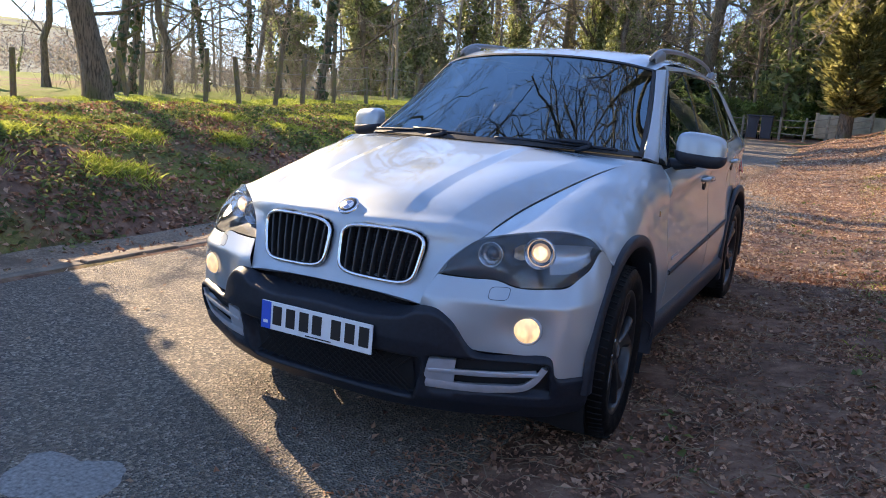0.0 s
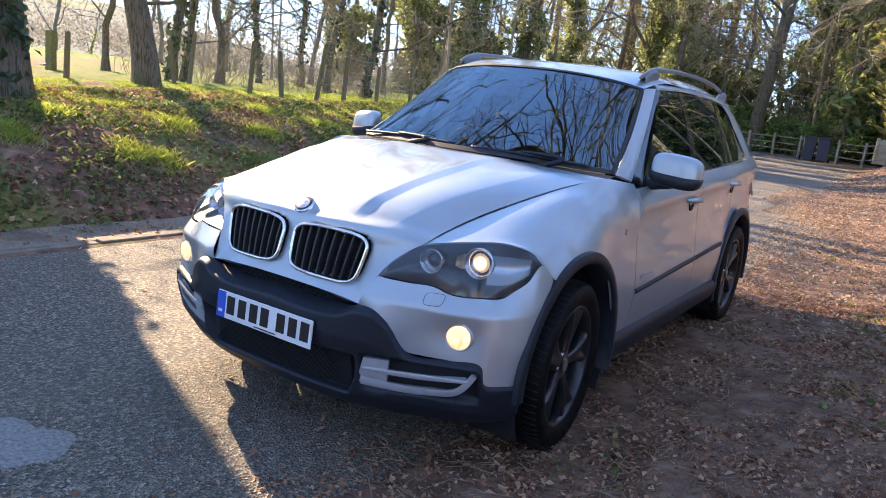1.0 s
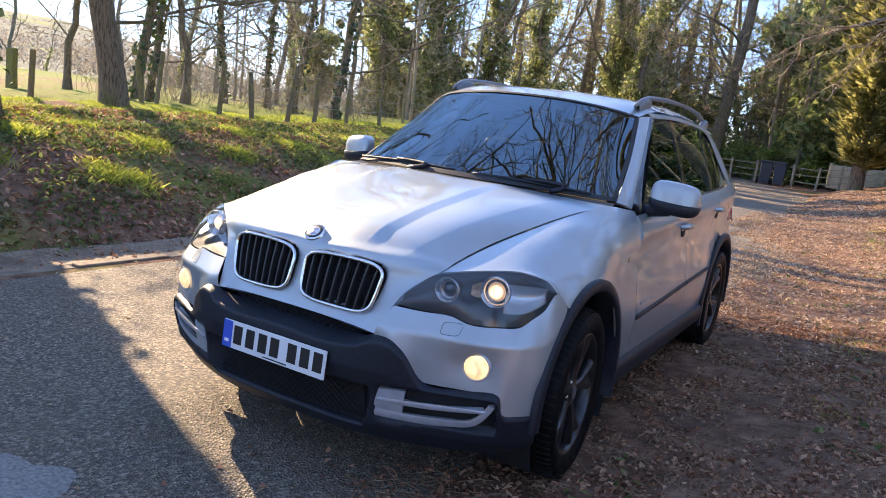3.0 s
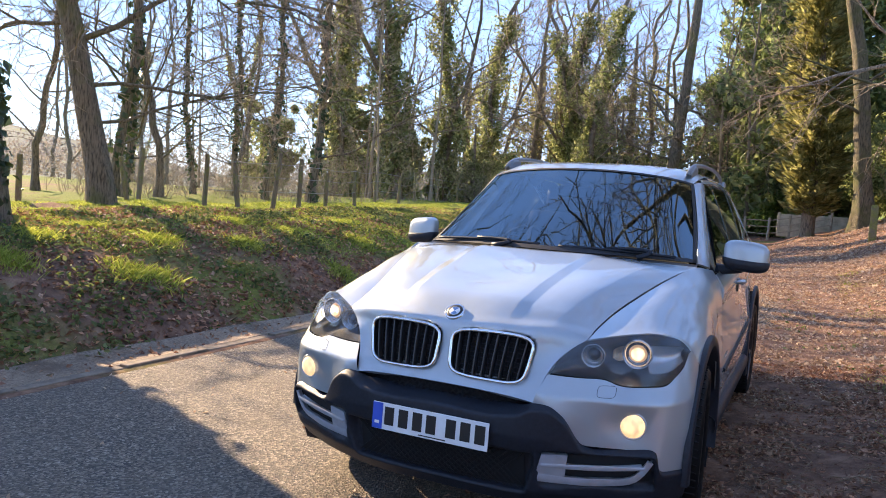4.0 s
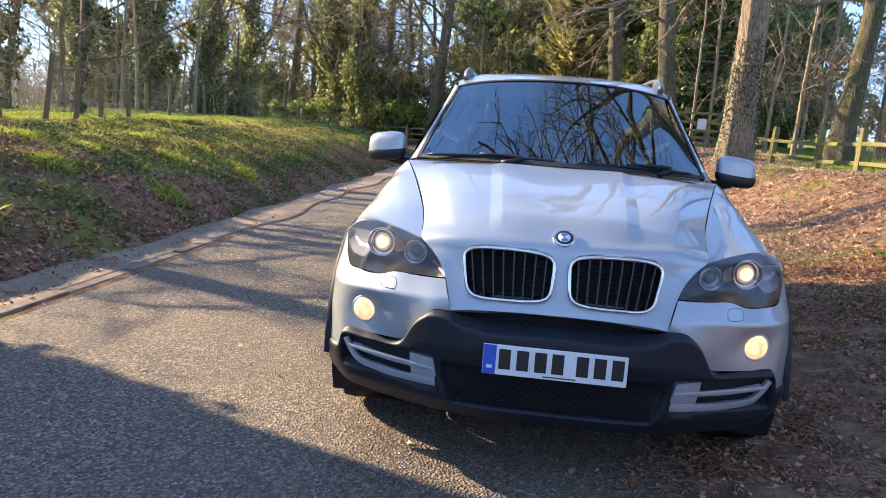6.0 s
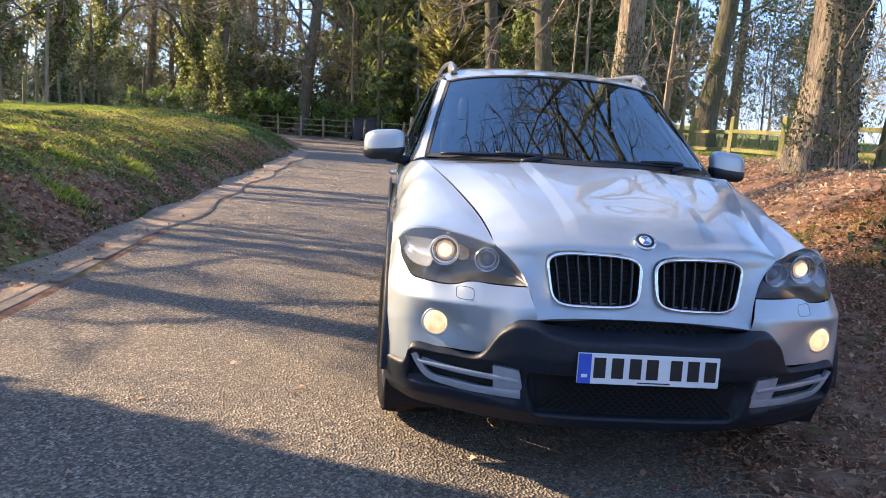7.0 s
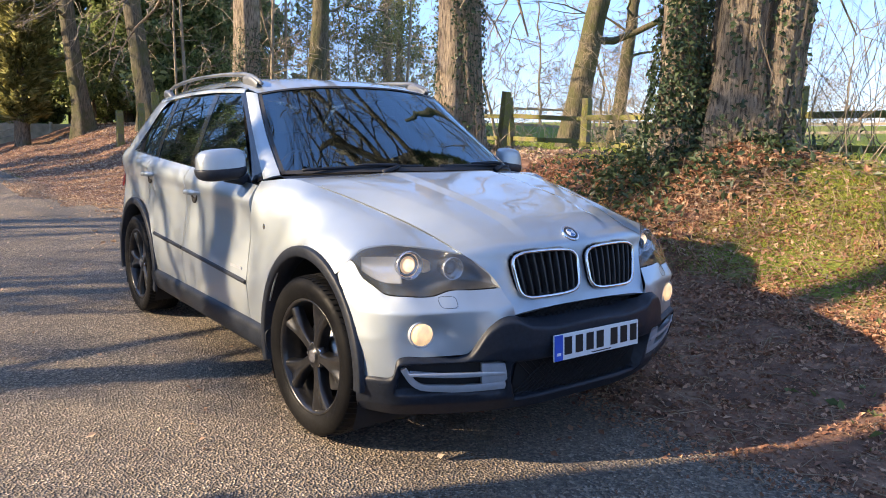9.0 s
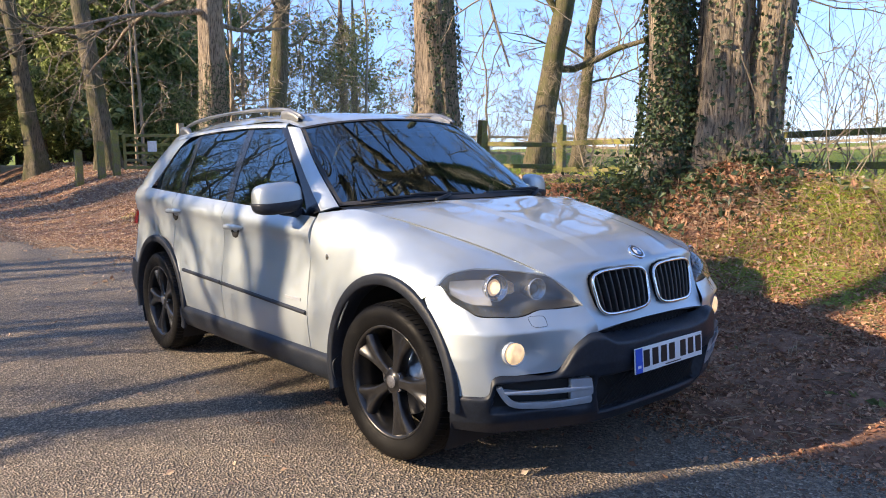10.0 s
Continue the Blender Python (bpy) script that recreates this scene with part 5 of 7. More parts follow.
headlamp(1)
headlamp(-1)
for s in (1, -1):
    lamp = disc("fog_lamp", (0.757 * s, -0.652, 0.590), (0.22 * s, -1, 0.0), ((-0.03, 0.054), (0.000, 0.054), (0.003, 0.051), (0.000, 0.047), (-0.006, 0.046)), M_SATIN, bumpers[0 if s > 0 else 1], "round fog lamp")
    disc("fog_bulb", (0.757 * s, -0.652, 0.590), (0.22 * s, -1, 0.0), ((-0.004, 0.047), (0.006, 0.042), (0.011, 0.022), (0.012, 0.0004)), M_WARM, lamp, "warm lit fog lens")
    a = np.linspace(0, 2 * np.pi, 24, endpoint=False)
    c = np.c_[(0.657 + 0.032 * np.sign(np.cos(a)) * np.abs(np.cos(a)) ** 0.5), np.full(24, -0.0), 0.714 + 0.021 * np.sign(np.sin(a)) * np.abs(np.sin(a)) ** 0.5]
    c[:, 1] = [vy(x, z, _corner) for x, z in c[:, ::2]]
    c = np.r_[c, c[:2]] * np.array([s, 1, 1])
    V, F = tubes(c[None], np.full((1, len(c)), 0.0010), 4)
    part("washer_cap", quads("washer_cap", V, F, M_GLOSSBLACK), bumpers[0 if s > 0 else 1], "headlamp washer cover outline")
    # side vents
    def strip(outline_top, outline_low, depth, k=14):
        t = spline([(x, vy(x, z) - depth, z) for x, z in outline_top], k)
        b = spline([(x, vy(x, z) - depth, z) for x, z in outline_low], k)
        return np.stack([t, (t + b) / 2 + np.array([0, -0.004, 0]), b], 1)

    # near-black sheet puts the vent's inner shade into colour
    hole = panel("vent_hole", strip([(0.46, 0.466), (0.66, 0.468), (0.840, 0.462)], [(0.46, 0.350), (0.66, 0.352), (0.825, 0.372)], -0.034), M_DARK, car, 0.004, "near-black sheet for the shade in the side vent", s)
    panel("vent_block", strip([(0.453, 0.459), (0.50, 0.463), (0.546, 0.465)], [(0.430, 0.372), (0.48, 0.373), (0.536, 0.374)], -0.004), M_SATIN, hole, 0.025, "satin silver vent trim", s)
    panel("vent_fin", strip([(0.452, 0.424), (0.65, 0.434), (0.818, 0.438)], [(0.452, 0.409), (0.65, 0.413), (0.808, 0.425)], 0.002), M_SATIN, hole, 0.03, "satin silver fin", s)
    panel("vent_lip", strip([(0.441, 0.380), (0.53, 0.376), (0.68, 0.380), (0.77, 0.394), (0.822, 0.462)], [(0.436, 0.347), (0.52, 0.346), (0.68, 0.350), (0.785, 0.374), (0.842, 0.452)], -0.003, 20), M_SATIN, hole, 0.02, "satin silver lower lip", s)
    disc("parking_sensor", (0.893 * s, -0.563, 0.392), (0.75 * s, -0.65, 0), ((-0.01, 0.014), (0.004, 0.014), (0.005, 0.010), (0.002, 0.009), (0.003, 0.0004)), M_PLASTIC, car, "parking sensor", 16)

# number plate: its characters stand as plain bars
plate = part("number_plate", bm_mesh("number_plate", join(box_bm((0.52, 0.008, 0.111), (0, 0, 0), 0.003)), M_PLATE), car, "white number plate with blue band")
plate.matrix_basis = pose(0, -0.878, 0.506, -3, 0, 0)
blue = part("plate_band", bm_mesh("plate_band", box_bm((0.046, 0.003, 0.107), (-0.235, -0.0050, 0)), M_BLUE), plate, "blue band")
part("plate_band_mark", bm_mesh("plate_band_mark", box_bm((0.022, 0.002, 0.012), (-0.235, -0.0068, -0.026)), M_WHITE), plate, "pale mark")
for i, x in enumerate((-0.180, -0.115, -0.050, 0.012, 0.100, 0.163, 0.226)):
    part("plate_bar", bm_mesh("plate_bar", box_bm((0.043, 0.002, 0.074), (x, -0.0050, 0.004)), M_INK), plate)
part("plate_small_bar", bm_mesh("plate_small_bar", box_bm((0.12, 0.002, 0.004), (0.02, -0.0050, -0.046)), M_INK), plate)


# sides
def belt(y):
    return 1.102 + 0.047 * (y - 0.8)


def arch(y, yc, rad=0.475):
    return 0.37 + math.sqrt(max(0.0, rad * rad - (y - yc) ** 2))


def side_section(y, low):
    t = max(0.0, y - 2.55)
    tuck = 0.055 * t * t
    b = belt(y)
    full = [(0.868, b), (0.900, b - 0.045), (0.917, b - 0.085), (0.919, b - 0.100), (0.912, b - 0.125), (0.914, 0.84), (0.930, 0.72), (0.943, 0.61), (0.936, 0.47), (0.925, 0.385)]
    zs = np.array([p[1] for p in full])
    xs = np.array([p[0] for p in full]) - tuck
    z = b + (low - b) * np.array([0, 0.06, 0.12, 0.135, 0.17, 0.36, 0.55, 0.70, 0.87, 1.0])
    curve = spline(np.c_[xs, zs], 60)
    return [(float(np.interp(-k, -curve[:, 1], curve[:, 0])), y, float(k)) for k in z]


def side_panel(name, y0, y1, low, label=""):
    ys = np.linspace(y0, y1, 15)
    return both(name, [side_section(y, low(y)) for y in ys], M_PAINT, car, 30, 40, 0.016, label)


front_doors = side_panel("front_door", 0.706, 1.782, lambda y: 0.385)
rear_doors = side_panel("rear_door", 1.788, 2.640, lambda y: max(0.385, arch(y, 2.933) if y > 2.46 else 0.385))
side_panel("rear_quarter", 2.646, 3.62, lambda y: arch(y, 2.933) if y < 3.38 else 0.60)
for s in (1, -1):
    for doors, y, z in ((front_doors, 1.62, 0.998), (rear_doors, 2.60, 1.062)):
        d = doors[0 if s > 0 else 1]
        V, F = tube([((0.906 + k) * s, y + dy, z + dz) for k, dy, dz in ((0.0, -0.11, 0.002), (0.028, -0.085, 0.004), (0.034, 0.0, 0.004), (0.028, 0.085, 0.0), (0.0, 0.105, 0.0))], [0.010, 0.017, 0.018, 0.017, 0.010], 20, 8)
        h = solid("door_handle", (V, F), M_PAINT, d, "silver pull handle")
        # dark disc on the door stands for shade in the handle recess
        disc("handle_cup", (0.902 * s, y, z - 0.012), (s, 0, 0.1), ((0.0, 0.055), (0.0065, 0.052), (0.003, 0.03), (0.001, 0.001)), M_DARK, h, "dark disc for the shade in the handle recess", 20)
    # rubbing strip, with its writing as a bar, and the side lamp
    for doors, a, b in ((front_doors, 0.715, 1.775), (rear_doors, 1.795, 2.42)):
        c = [(0.9465 * s, y, 0.590 + 0.040 * (y - 0.7)) for y in np.linspace(a, b, 6)]
        g = np.stack([np.array([(x - 0.004 * s, y, z + 0.013) for x, y, z in c]), np.array([(x + 0.007 * s, y, z + 0.008) for x, y, z in c]), np.array([(x + 0.007 * s, y, z - 0.008) for x, y, z in c]), np.array([(x - 0.004 * s, y, z - 0.013) for x, y, z in c])], 1)
        st = panel("rubbing_strip", g, M_PLASTIC, doors[0 if s > 0 else 1], 0.004, "black door rubbing strip", 1)
    part("trim_writing", bm_mesh("trim_writing", box_bm((0.003, 0.17, 0.016), (0.941 * s, 0.86, 0.655))
         , M_SATIN), front_doors[0 if s > 0 else 1], "small unreadable silver writing")
    disc("side_marker", (0.905 * s, 0.535, 0.905), (s, 0, 0.15), ((-0.01, 0.022), (0.004, 0.019), (0.007, 0.010), (0.007, 0.0004)), M_REFLECT, wings[0 if s > 0 else 1], "small side lamp", 16)


# wheel arch lips, sills
def arch_lip(yc, a0, a1, xo=0.963):
    a = np.radians(np.linspace(a0, a1, 40))
    prof = ((0.503, 0.930), (0.502, xo - 0.012), (0.497, xo - 0.008), (0.480, xo - 0.005), (0.460, xo - 0.004), (0.452, xo - 0.010), (0.449, 0.86))
    return np.array([[(x, yc - r * math.cos(t), 0.37 + r * math.sin(t)) for r, x in prof] for t in a])


for s in (1, -1):
    panel("arch_trim", arch_lip(0.0, -3, 196), M_PLASTIC, car, 0, "black wheel arch trim", s, out=(0, 0, 0.37))
    panel("arch_trim", arch_lip(2.933, -16, 192, 0.958), M_PLASTIC, car, 0, "black wheel arch trim", s, out=(0, 2.933, 0.37))
    sill = [[(0.918, y, 0.405), (0.948, y, 0.385), (0.952, y, 0.33), (0.925, y, 0.262), (0.84, y, 0.245)] for y in np.linspace(0.44, 2.50, 8)]
    panel("sill", skin(sill, 20, 16), M_PLASTIC, car, 0.0, "black sill trim", s)
    # liner and back sheet near-black, with the shade of the well in the colour
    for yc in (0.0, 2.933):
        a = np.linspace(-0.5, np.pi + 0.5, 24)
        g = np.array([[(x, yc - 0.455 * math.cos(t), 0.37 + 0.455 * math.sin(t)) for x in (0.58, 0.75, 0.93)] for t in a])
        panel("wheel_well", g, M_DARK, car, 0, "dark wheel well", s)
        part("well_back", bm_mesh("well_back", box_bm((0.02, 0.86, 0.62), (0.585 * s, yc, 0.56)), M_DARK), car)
# near-black boxes added under and inside the body to stand for its shade
part("underbody", bm_mesh("underbody", join(box_bm((1.14, 4.2, 0.22), (0, 1.5, 0.36), 0.03), box_bm((1.74, 1.9, 0.18), (0, 1.47, 0.36), 0.03), box_bm((1.3, 0.35, 0.28), (0, -0.50, 0.42), 0.05)), M_DARK), car, "dark underside")
part("engine_bay_filler", bm_mesh("engine_bay_filler", box_bm((0.95, 0.85, 0.42), (0, -0.05, 0.66), 0.03), M_DARK), car, "near-black box filling the engine bay")

# windscreen, roof, pillars, side glass
WS = [[(0, 0.375, 1.168), (0.40, 0.430, 1.166), (0.65, 0.520, 1.160), (0.778, 0.608, 1.152)],
      [(0, 0.740, 1.430), (0.37, 0.785, 1.418), (0.60, 0.860, 1.395), (0.714, 0.935, 1.368)],
      [(0, 1.060, 1.648), (0.34, 1.100, 1.636), (0.54, 1.160, 1.612), (0.640, 1.222, 1.590)]]
panel("windscreen", skin(half_to_full(WS), 24, 41), M_WINDSCREEN, car, 0.0, "raked windscreen").visible_shadow = False
# the black printed border of the screen
_w = skin(half_to_full(WS), 97, 161) + np.array([0, -0.0030, 0.0036])
for g in (_w[:, :3], _w[:, -3:], _w[:5], _w[-3:]):
    panel("screen_border", g, M_CABIN, car, 0, "black printed edge of the glass")
ROOF = [[(0, 1.068, 1.652), (0.34, 1.108, 1.640), (0.54, 1.168, 1.616), (0.640, 1.230, 1.594)],
        [(0, 1.30, 1.695), (0.36, 1.32, 1.684), (0.56, 1.35, 1.660), (0.655, 1.38, 1.628)],
        [(0, 1.9, 1.722), (0.38, 1.9, 1.712), (0.57, 1.9, 1.688), (0.665, 1.9, 1.645)],
        [(0, 2.7, 1.712), (0.38, 2.7, 1.703), (0.56, 2.7, 1.680), (0.650, 2.7, 1.632)],
        [(0, 3.42, 1.655), (0.36, 3.41, 1.648), (0.53, 3.39, 1.628), (0.61, 3.36, 1.585)]]
panel("roof", skin(half_to_full(ROOF), 36, 41), M_PAINT, car, 0.0)
for s in (1, -1):
    A = [[(0.782, 0.612, 1.152), (0.806, 0.640, 1.146), (0.824, 0.668, 1.137), (0.836, 0.705, 1.126)],
         [(0.720, 0.940, 1.370), (0.736, 0.972, 1.367), (0.746, 1.002, 1.362), (0.752, 1.035, 1.354)],
         [(0.644, 1.228, 1.592), (0.658, 1.262, 1.598), (0.667, 1.295, 1.601), (0.673, 1.33, 1.602)]]
    B = [[(0.835, 0.703, 1.125), (0.863, 0.79, 1.104), (0.866, 0.86, 1.104)], [(0.751, 1.033, 1.353), (0.766, 1.08, 1.345), (0.768, 1.10, 1.346)], [(0.672, 1.328, 1.601), (0.682, 1.375, 1.600), (0.683, 1.39, 1.600)]]
    panel("window_corner", skin(B, 20, 8), M_GLOSSBLACK, car, 0.006, "black window frame", s)
    panel("windscreen_pillar", skin(A, 24, 10), M_PAINT, car, 0.012, "", s)
    cant = [[(0.652, y, z), (0.672, y, z - 0.012), (0.680, y, z - 0.030)] for y, z in ((1.34, 1.628), (1.9, 1.647), (2.6, 1.636), (3.05, 1.612))]
    panel("roof_side", skin(cant, 20, 6), M_PAINT, car, 0.006, "", s)
    # the three side windows

    def glass_line(y, k):
        b = belt(y)
        top = np.interp(y, (0.80, 1.08, 1.375, 1.9, 2.6, 2.95, 3.28), (b + 0.005, 1.345, 1.598, 1.617, 1.600, 1.52, b + 0.03))
        z = b - 0.01 + (top - b + 0.01) * k
        w = (z - 1.10) / 0.5
        return (0.862 - 0.185 * w - 0.05 * w * w + 0.045 * w - 0.05 * max(0, y - 2.55) ** 2, y, z)

    for name, y0, y1 in (("front_window", 0.805, 1.775), ("rear_window", 1.86, 2.60), ("quarter_window", 2.665, 3.26)):
        g = np.array([[glass_line(y, k) for k in np.linspace(0, 1, 8)] for y in np.linspace(y0, y1, 16)])
        panel(name, g, M_SIDEGLASS, car, 0.0, "dark tinted side window", s).visible_shadow = False
    for y0, y1 in ((1.775, 1.86), (2.60, 2.665)):
        g = np.array([[glass_line(y, k) for k in np.linspace(0, 1, 8)] for y in np.linspace(y0 - 0.004, y1 + 0.004, 3)]) + np.array([0.003, 0, 0])
        panel("window_pillar", g, M_GLOSSBLACK, car, 0.006, "gloss black pillar", s)
    strip_ = np.array([[glass_line(y, 0)] * 2 for y in np.linspace(0.80, 3.27, 24)]) + np.array([[0.004, 0, 0.012], [0.008, 0, -0.012]])
    panel("window_seal", strip_, M_GLOSSBLACK, car, 0.004, "black window seal", s)
    D = [[(0.838, 3.275, 1.214), (0.746, 3.13, 1.40), (0.704, 2.985, 1.52), (0.655, 2.72, 1.630)],
         [(0.824, 3.46, 1.222), (0.744, 3.41, 1.39), (0.682, 3.36, 1.50), (0.61, 3.36, 1.588)],
         [(0.800, 3.63, 1.228), (0.722, 3.58, 1.37), (0.667, 3.50, 1.47), (0.60, 3.42, 1.575)]]
    panel("rear_pillar", skin(D, 14, 16), M_PAINT, car, 0.0, "", s)
    # roof rails
    V, F = tube([(0.596 * s, 1.27, 1.652), (0.600 * s, 1.33, 1.680), (0.603 * s, 1.42, 1.704), (0.608 * s, 1.65, 1.724), (0.612 * s, 2.1, 1.737), (0.606 * s, 2.70, 1.724), (0.596 * s, 3.00, 1.700), (0.590 * s, 3.14, 1.672), (0.584 * s, 3.24, 1.628)], [0.010, 0.015, 0.014, 0.0115, 0.011, 0.0115, 0.013, 0.012, 0.008], 48, 10)
    rail = solid("roof_rail", (V, F), M_RAIL, car, "grey roof rail")
    for y0, y1, z in ((1.30, 1.50, 1.645), (3.00, 3.16, 1.620)):
        g = skin([[((0.600 + k) * s, y0 + (y1 - y0) * a, z + h) for k, h in ((-0.018, 0), (-0.014, q), (0.014, q), (0.018, -0.01))] for a, q in ((0.0, 0.012), (0.3, 0.045), (0.65, 0.066), (1.0, 0.064))], 12, 10)
        panel("rail_foot", g, M_RAIL, rail, 0.004, "", 1, out=(0.6 * s, (y0 + y1) / 2, 1.62))

# tail
TAIL = [[(0, 3.96, 1.10), (0.4, 3.93, 1.10), (0.68, 3.83, 1.12), (0.78, 3.62, 1.18)],
        [(0, 4.00, 0.90), (0.42, 3.97, 0.90), (0.74, 3.85, 0.90), (0.84, 3.61, 0.92)],
        [(0, 4.03, 0.62), (0.42, 4.00, 0.62), (0.78, 3.88, 0.62), (0.885, 3.61, 0.62)]]
panel("tailgate", skin(half_to_full(TAIL), 16, 41), M_PAINT, car)
RB = [[(0, 4.03, 0.62), (0.42, 4.0, 0.62), (0.79, 3.88, 0.62), (0.895, 3.38, 0.60)], [(0, 4.04, 0.45), (0.42, 4.01, 0.45), (0.8, 3.88, 0.44), (0.91, 3.36, 0.44)], [(0, 3.96, 0.28), (0.42, 3.94, 0.28), (0.78, 3.80, 0.28), (0.88, 3.36, 0.30)]]
panel("rear_bumper", skin(half_to_full(RB), 12, 41), M_PLASTIC, car, 0.02, "black rear bumper")
BACK = [[(0, 3.42, 1.650), (0.36, 3.41, 1.642), (0.60, 3.42, 1.575)], [(0, 3.70, 1.36), (0.40, 3.68, 1.36), (0.70, 3.58, 1.38)], [(0, 3.95, 1.11), (0.4, 3.92, 1.11), (0.76, 3.66, 1.22)]]
panel("rear_screen", skin(half_to_full(BACK), 12, 25), M_SIDEGLASS, car, 0.0, "dark rear screen").visible_shadow = False
for s in (1, -1):
    T = [[(0.765, 3.60, 1.18), (0.70, 3.80, 1.14), (0.60, 3.88, 1.12)], [(0.830, 3.585, 1.04), (0.765, 3.80, 1.03), (0.64, 3.90, 1.03)], [(0.858, 3.58, 0.92), (0.79, 3.82, 0.92), (0.66, 3.92, 0.93)]]
    panel("tail_lamp", skin(T, 10, 12) * np.array([1.012, 1.003, 1]), M_RED, car, 0.01, "red tail lamp", s)

# scuttle and wipers
COWL = [[(0, 0.335, 1.150), (0.32, 0.355, 1.152), (0.62, 0.41, 1.142), (0.80, 0.46, 1.135)], [(0, 0.385, 1.163), (0.40, 0.440, 1.161), (0.65, 0.530, 1.155), (0.780, 0.615, 1.146)]]
panel("scuttle", skin(half_to_full(COWL), 6, 33), M_PLASTIC, car, 0, "black scuttle panel")
for pts, arm in (([(-0.70, 0.525, 1.180), (-0.38, 0.455, 1.196), (-0.03, 0.415, 1.196)], [(-0.30, 0.395, 1.168), (-0.2, 0.40, 1.194), (-0.42, 0.46, 1.205)]),
                 ([(0.08, 0.410, 1.194), (0.40, 0.450, 1.194), (0.68, 0.520, 1.180)], [(0.50, 0.43, 1.165), (0.56, 0.445, 1.19), (0.34, 0.45, 1.205)])):
    w = solid("wiper", tube(pts, 0.0085, 18, 6), M_PLASTIC, car, "black wiper blade")
    solid("wiper_arm", tube(arm, [0.016, 0.012, 0.007], 12, 6), M_PLASTIC, w)


# door mirrors
def mirror(s):
    a, b = np.linspace(-np.pi / 2, np.pi / 2, 16), np.linspace(0, 2 * np.pi, 28)
    A, B = np.meshgrid(a, b, indexing="ij")

    def pw(v, e):
        return np.sign(v) * np.abs(v) ** e

    def shell(c, h, e1, e2):
        x = c[0] + h[0] * pw(np.cos(A), e1) * pw(np.cos(B), e2)
        y = c[1] + h[1] * pw(np.cos(A), e1) * pw(np.sin(B), e2)
        z = c[2] + h[2] * pw(np.sin(A), e1)
        y = y + 0.35 * (x - c[0]) + 0.1 * (z - c[2])
        z = z - 0.10 * (x - c[0])
        return np.stack([x * s, y, z], -1)

    g = shell((0.998, 0.885, 1.200), (0.115, 0.070, 0.082), 0.55, 0.62)
    cap = panel("door_mirror", g, M_PAINT, car, 0, "silver door mirror", 1, out=(0.998 * s, 0.885, 1.2))
    low = g.copy()
    low[..., 2] = np.minimum(low[..., 2], 1.186 - 0.10 * (np.abs(low[..., 0]) - 0.998)) - 0.004
    low[..., :2] = np.array([0.998 * s, 0.885]) + (low[..., :2] - np.array([0.998 * s, 0.885])) * 1.04
    panel("mirror_base", low, M_PLASTIC, cap, 0, "black mirror underside", 1, out=(0.998 * s, 0.885, 1.2))
    V, F = tube([(0.84 * s, 0.90, 1.112), (0.90 * s, 0.885, 1.118), (0.98 * s, 0.885, 1.128)], [0.036, 0.026, 0.022], 10, 8)
    solid("mirror_arm", (V, F), M_PLASTIC, cap, "black mirror arm")


mirror(1)
mirror(-1)


# wheels
def wheel_parts():
    prof = ((-0.118, 0.268), (-0.124, 0.300), (-0.128, 0.335), (-0.112, 0.358), (-0.085, 0.366), (-0.05, 0.368), (0.05, 0.368), (0.085, 0.366), (0.112, 0.358), (0.128, 0.335), (0.126, 0.305), (0.118, 0.276), (0.108, 0.262))
    tv, tf = lathe(prof, 96)
    rim = ((-0.115, 0.262), (-0.10, 0.250), (0.02, 0.238), (0.085, 0.246), (0.106, 0.252), (0.113, 0.260), (0.112, 0.266), (0.104, 0.266))
    rv, rf = lathe(rim, 64)
    return mesh("tyre", tv, tf, M_TYRE), mesh("rim", rv, rf, M_RIM)


D_TYRE, D_RIM = wheel_parts()


def spoke_mesh():
    """A spoke with a raised narrow back that splits into two ribs round a hollow towards the rim."""
    secs = []
    for rr, w, x, th, dip in ((0.040, 0.026, 0.086, 0.034, 0.0), (0.085, 0.026, 0.090, 0.034, 0.0), (0.13, 0.032, 0.096, 0.032, 0.002), (0.175, 0.046, 0.101, 0.030, 0.008), (0.215, 0.064, 0.104, 0.028, 0.015), (0.254, 0.084, 0.104, 0.022, 0.022)):
        half = [(x - dip, 0.0), (x - 0.5 * dip, 0.35 * w), (x, 0.66 * w), (x - 0.005, 0.86 * w), (x - 0.6 * th, w), (x - th - 0.02, 1.02 * w)]
        secs.append([(a, -b, rr) for a, b in half[:0:-1]] + [(a, b, rr) for a, b in half])
    g = skin(secs, 18, 27)
    return g.reshape(-1, 3), [tuple(q) for q in grid_faces(18, 27)]


D_SPOKE = mesh("spoke", *spoke_mesh(), M_RIM)


def tread():
    P, Rr = [], []
    for x in (-0.052, -0.018, 0.018, 0.052):
        a = np.linspace(0, 2 * np.pi, 65)
        P.append(np.c_[np.full(65, x), 0.3665 * np.cos(a), 0.3665 * np.sin(a)])
    V, F = tubes(np.array(P), np.full((4, 65), 0.0035), 4)
    sip = []
    for k in range(72):
        t = 2 * np.pi * k / 72
        for x0, x1 in ((-0.118, -0.062), (0.062, 0.118)):
            rr = np.array([0.3595 if abs(x0) > 0.1 else 0.3685, 0.3685 if abs(x0) > 0.1 else 0.3595])
            sip.append(np.c_[(x0, x1), rr * np.cos((t, t + 0.03)), rr * np.sin((t, t + 0.03))])
    V2, F2 = tubes(np.array(sip), np.full((len(sip), 2), 0.003), 4)
    return quads("tyre_tread", *stack([(V, F), (V2, F2)]), M_DARK)


D_TREAD = tread()


def ring_mesh(name, prof, mat, segs=32):
    return mesh(name, *lathe(prof, segs), mat)


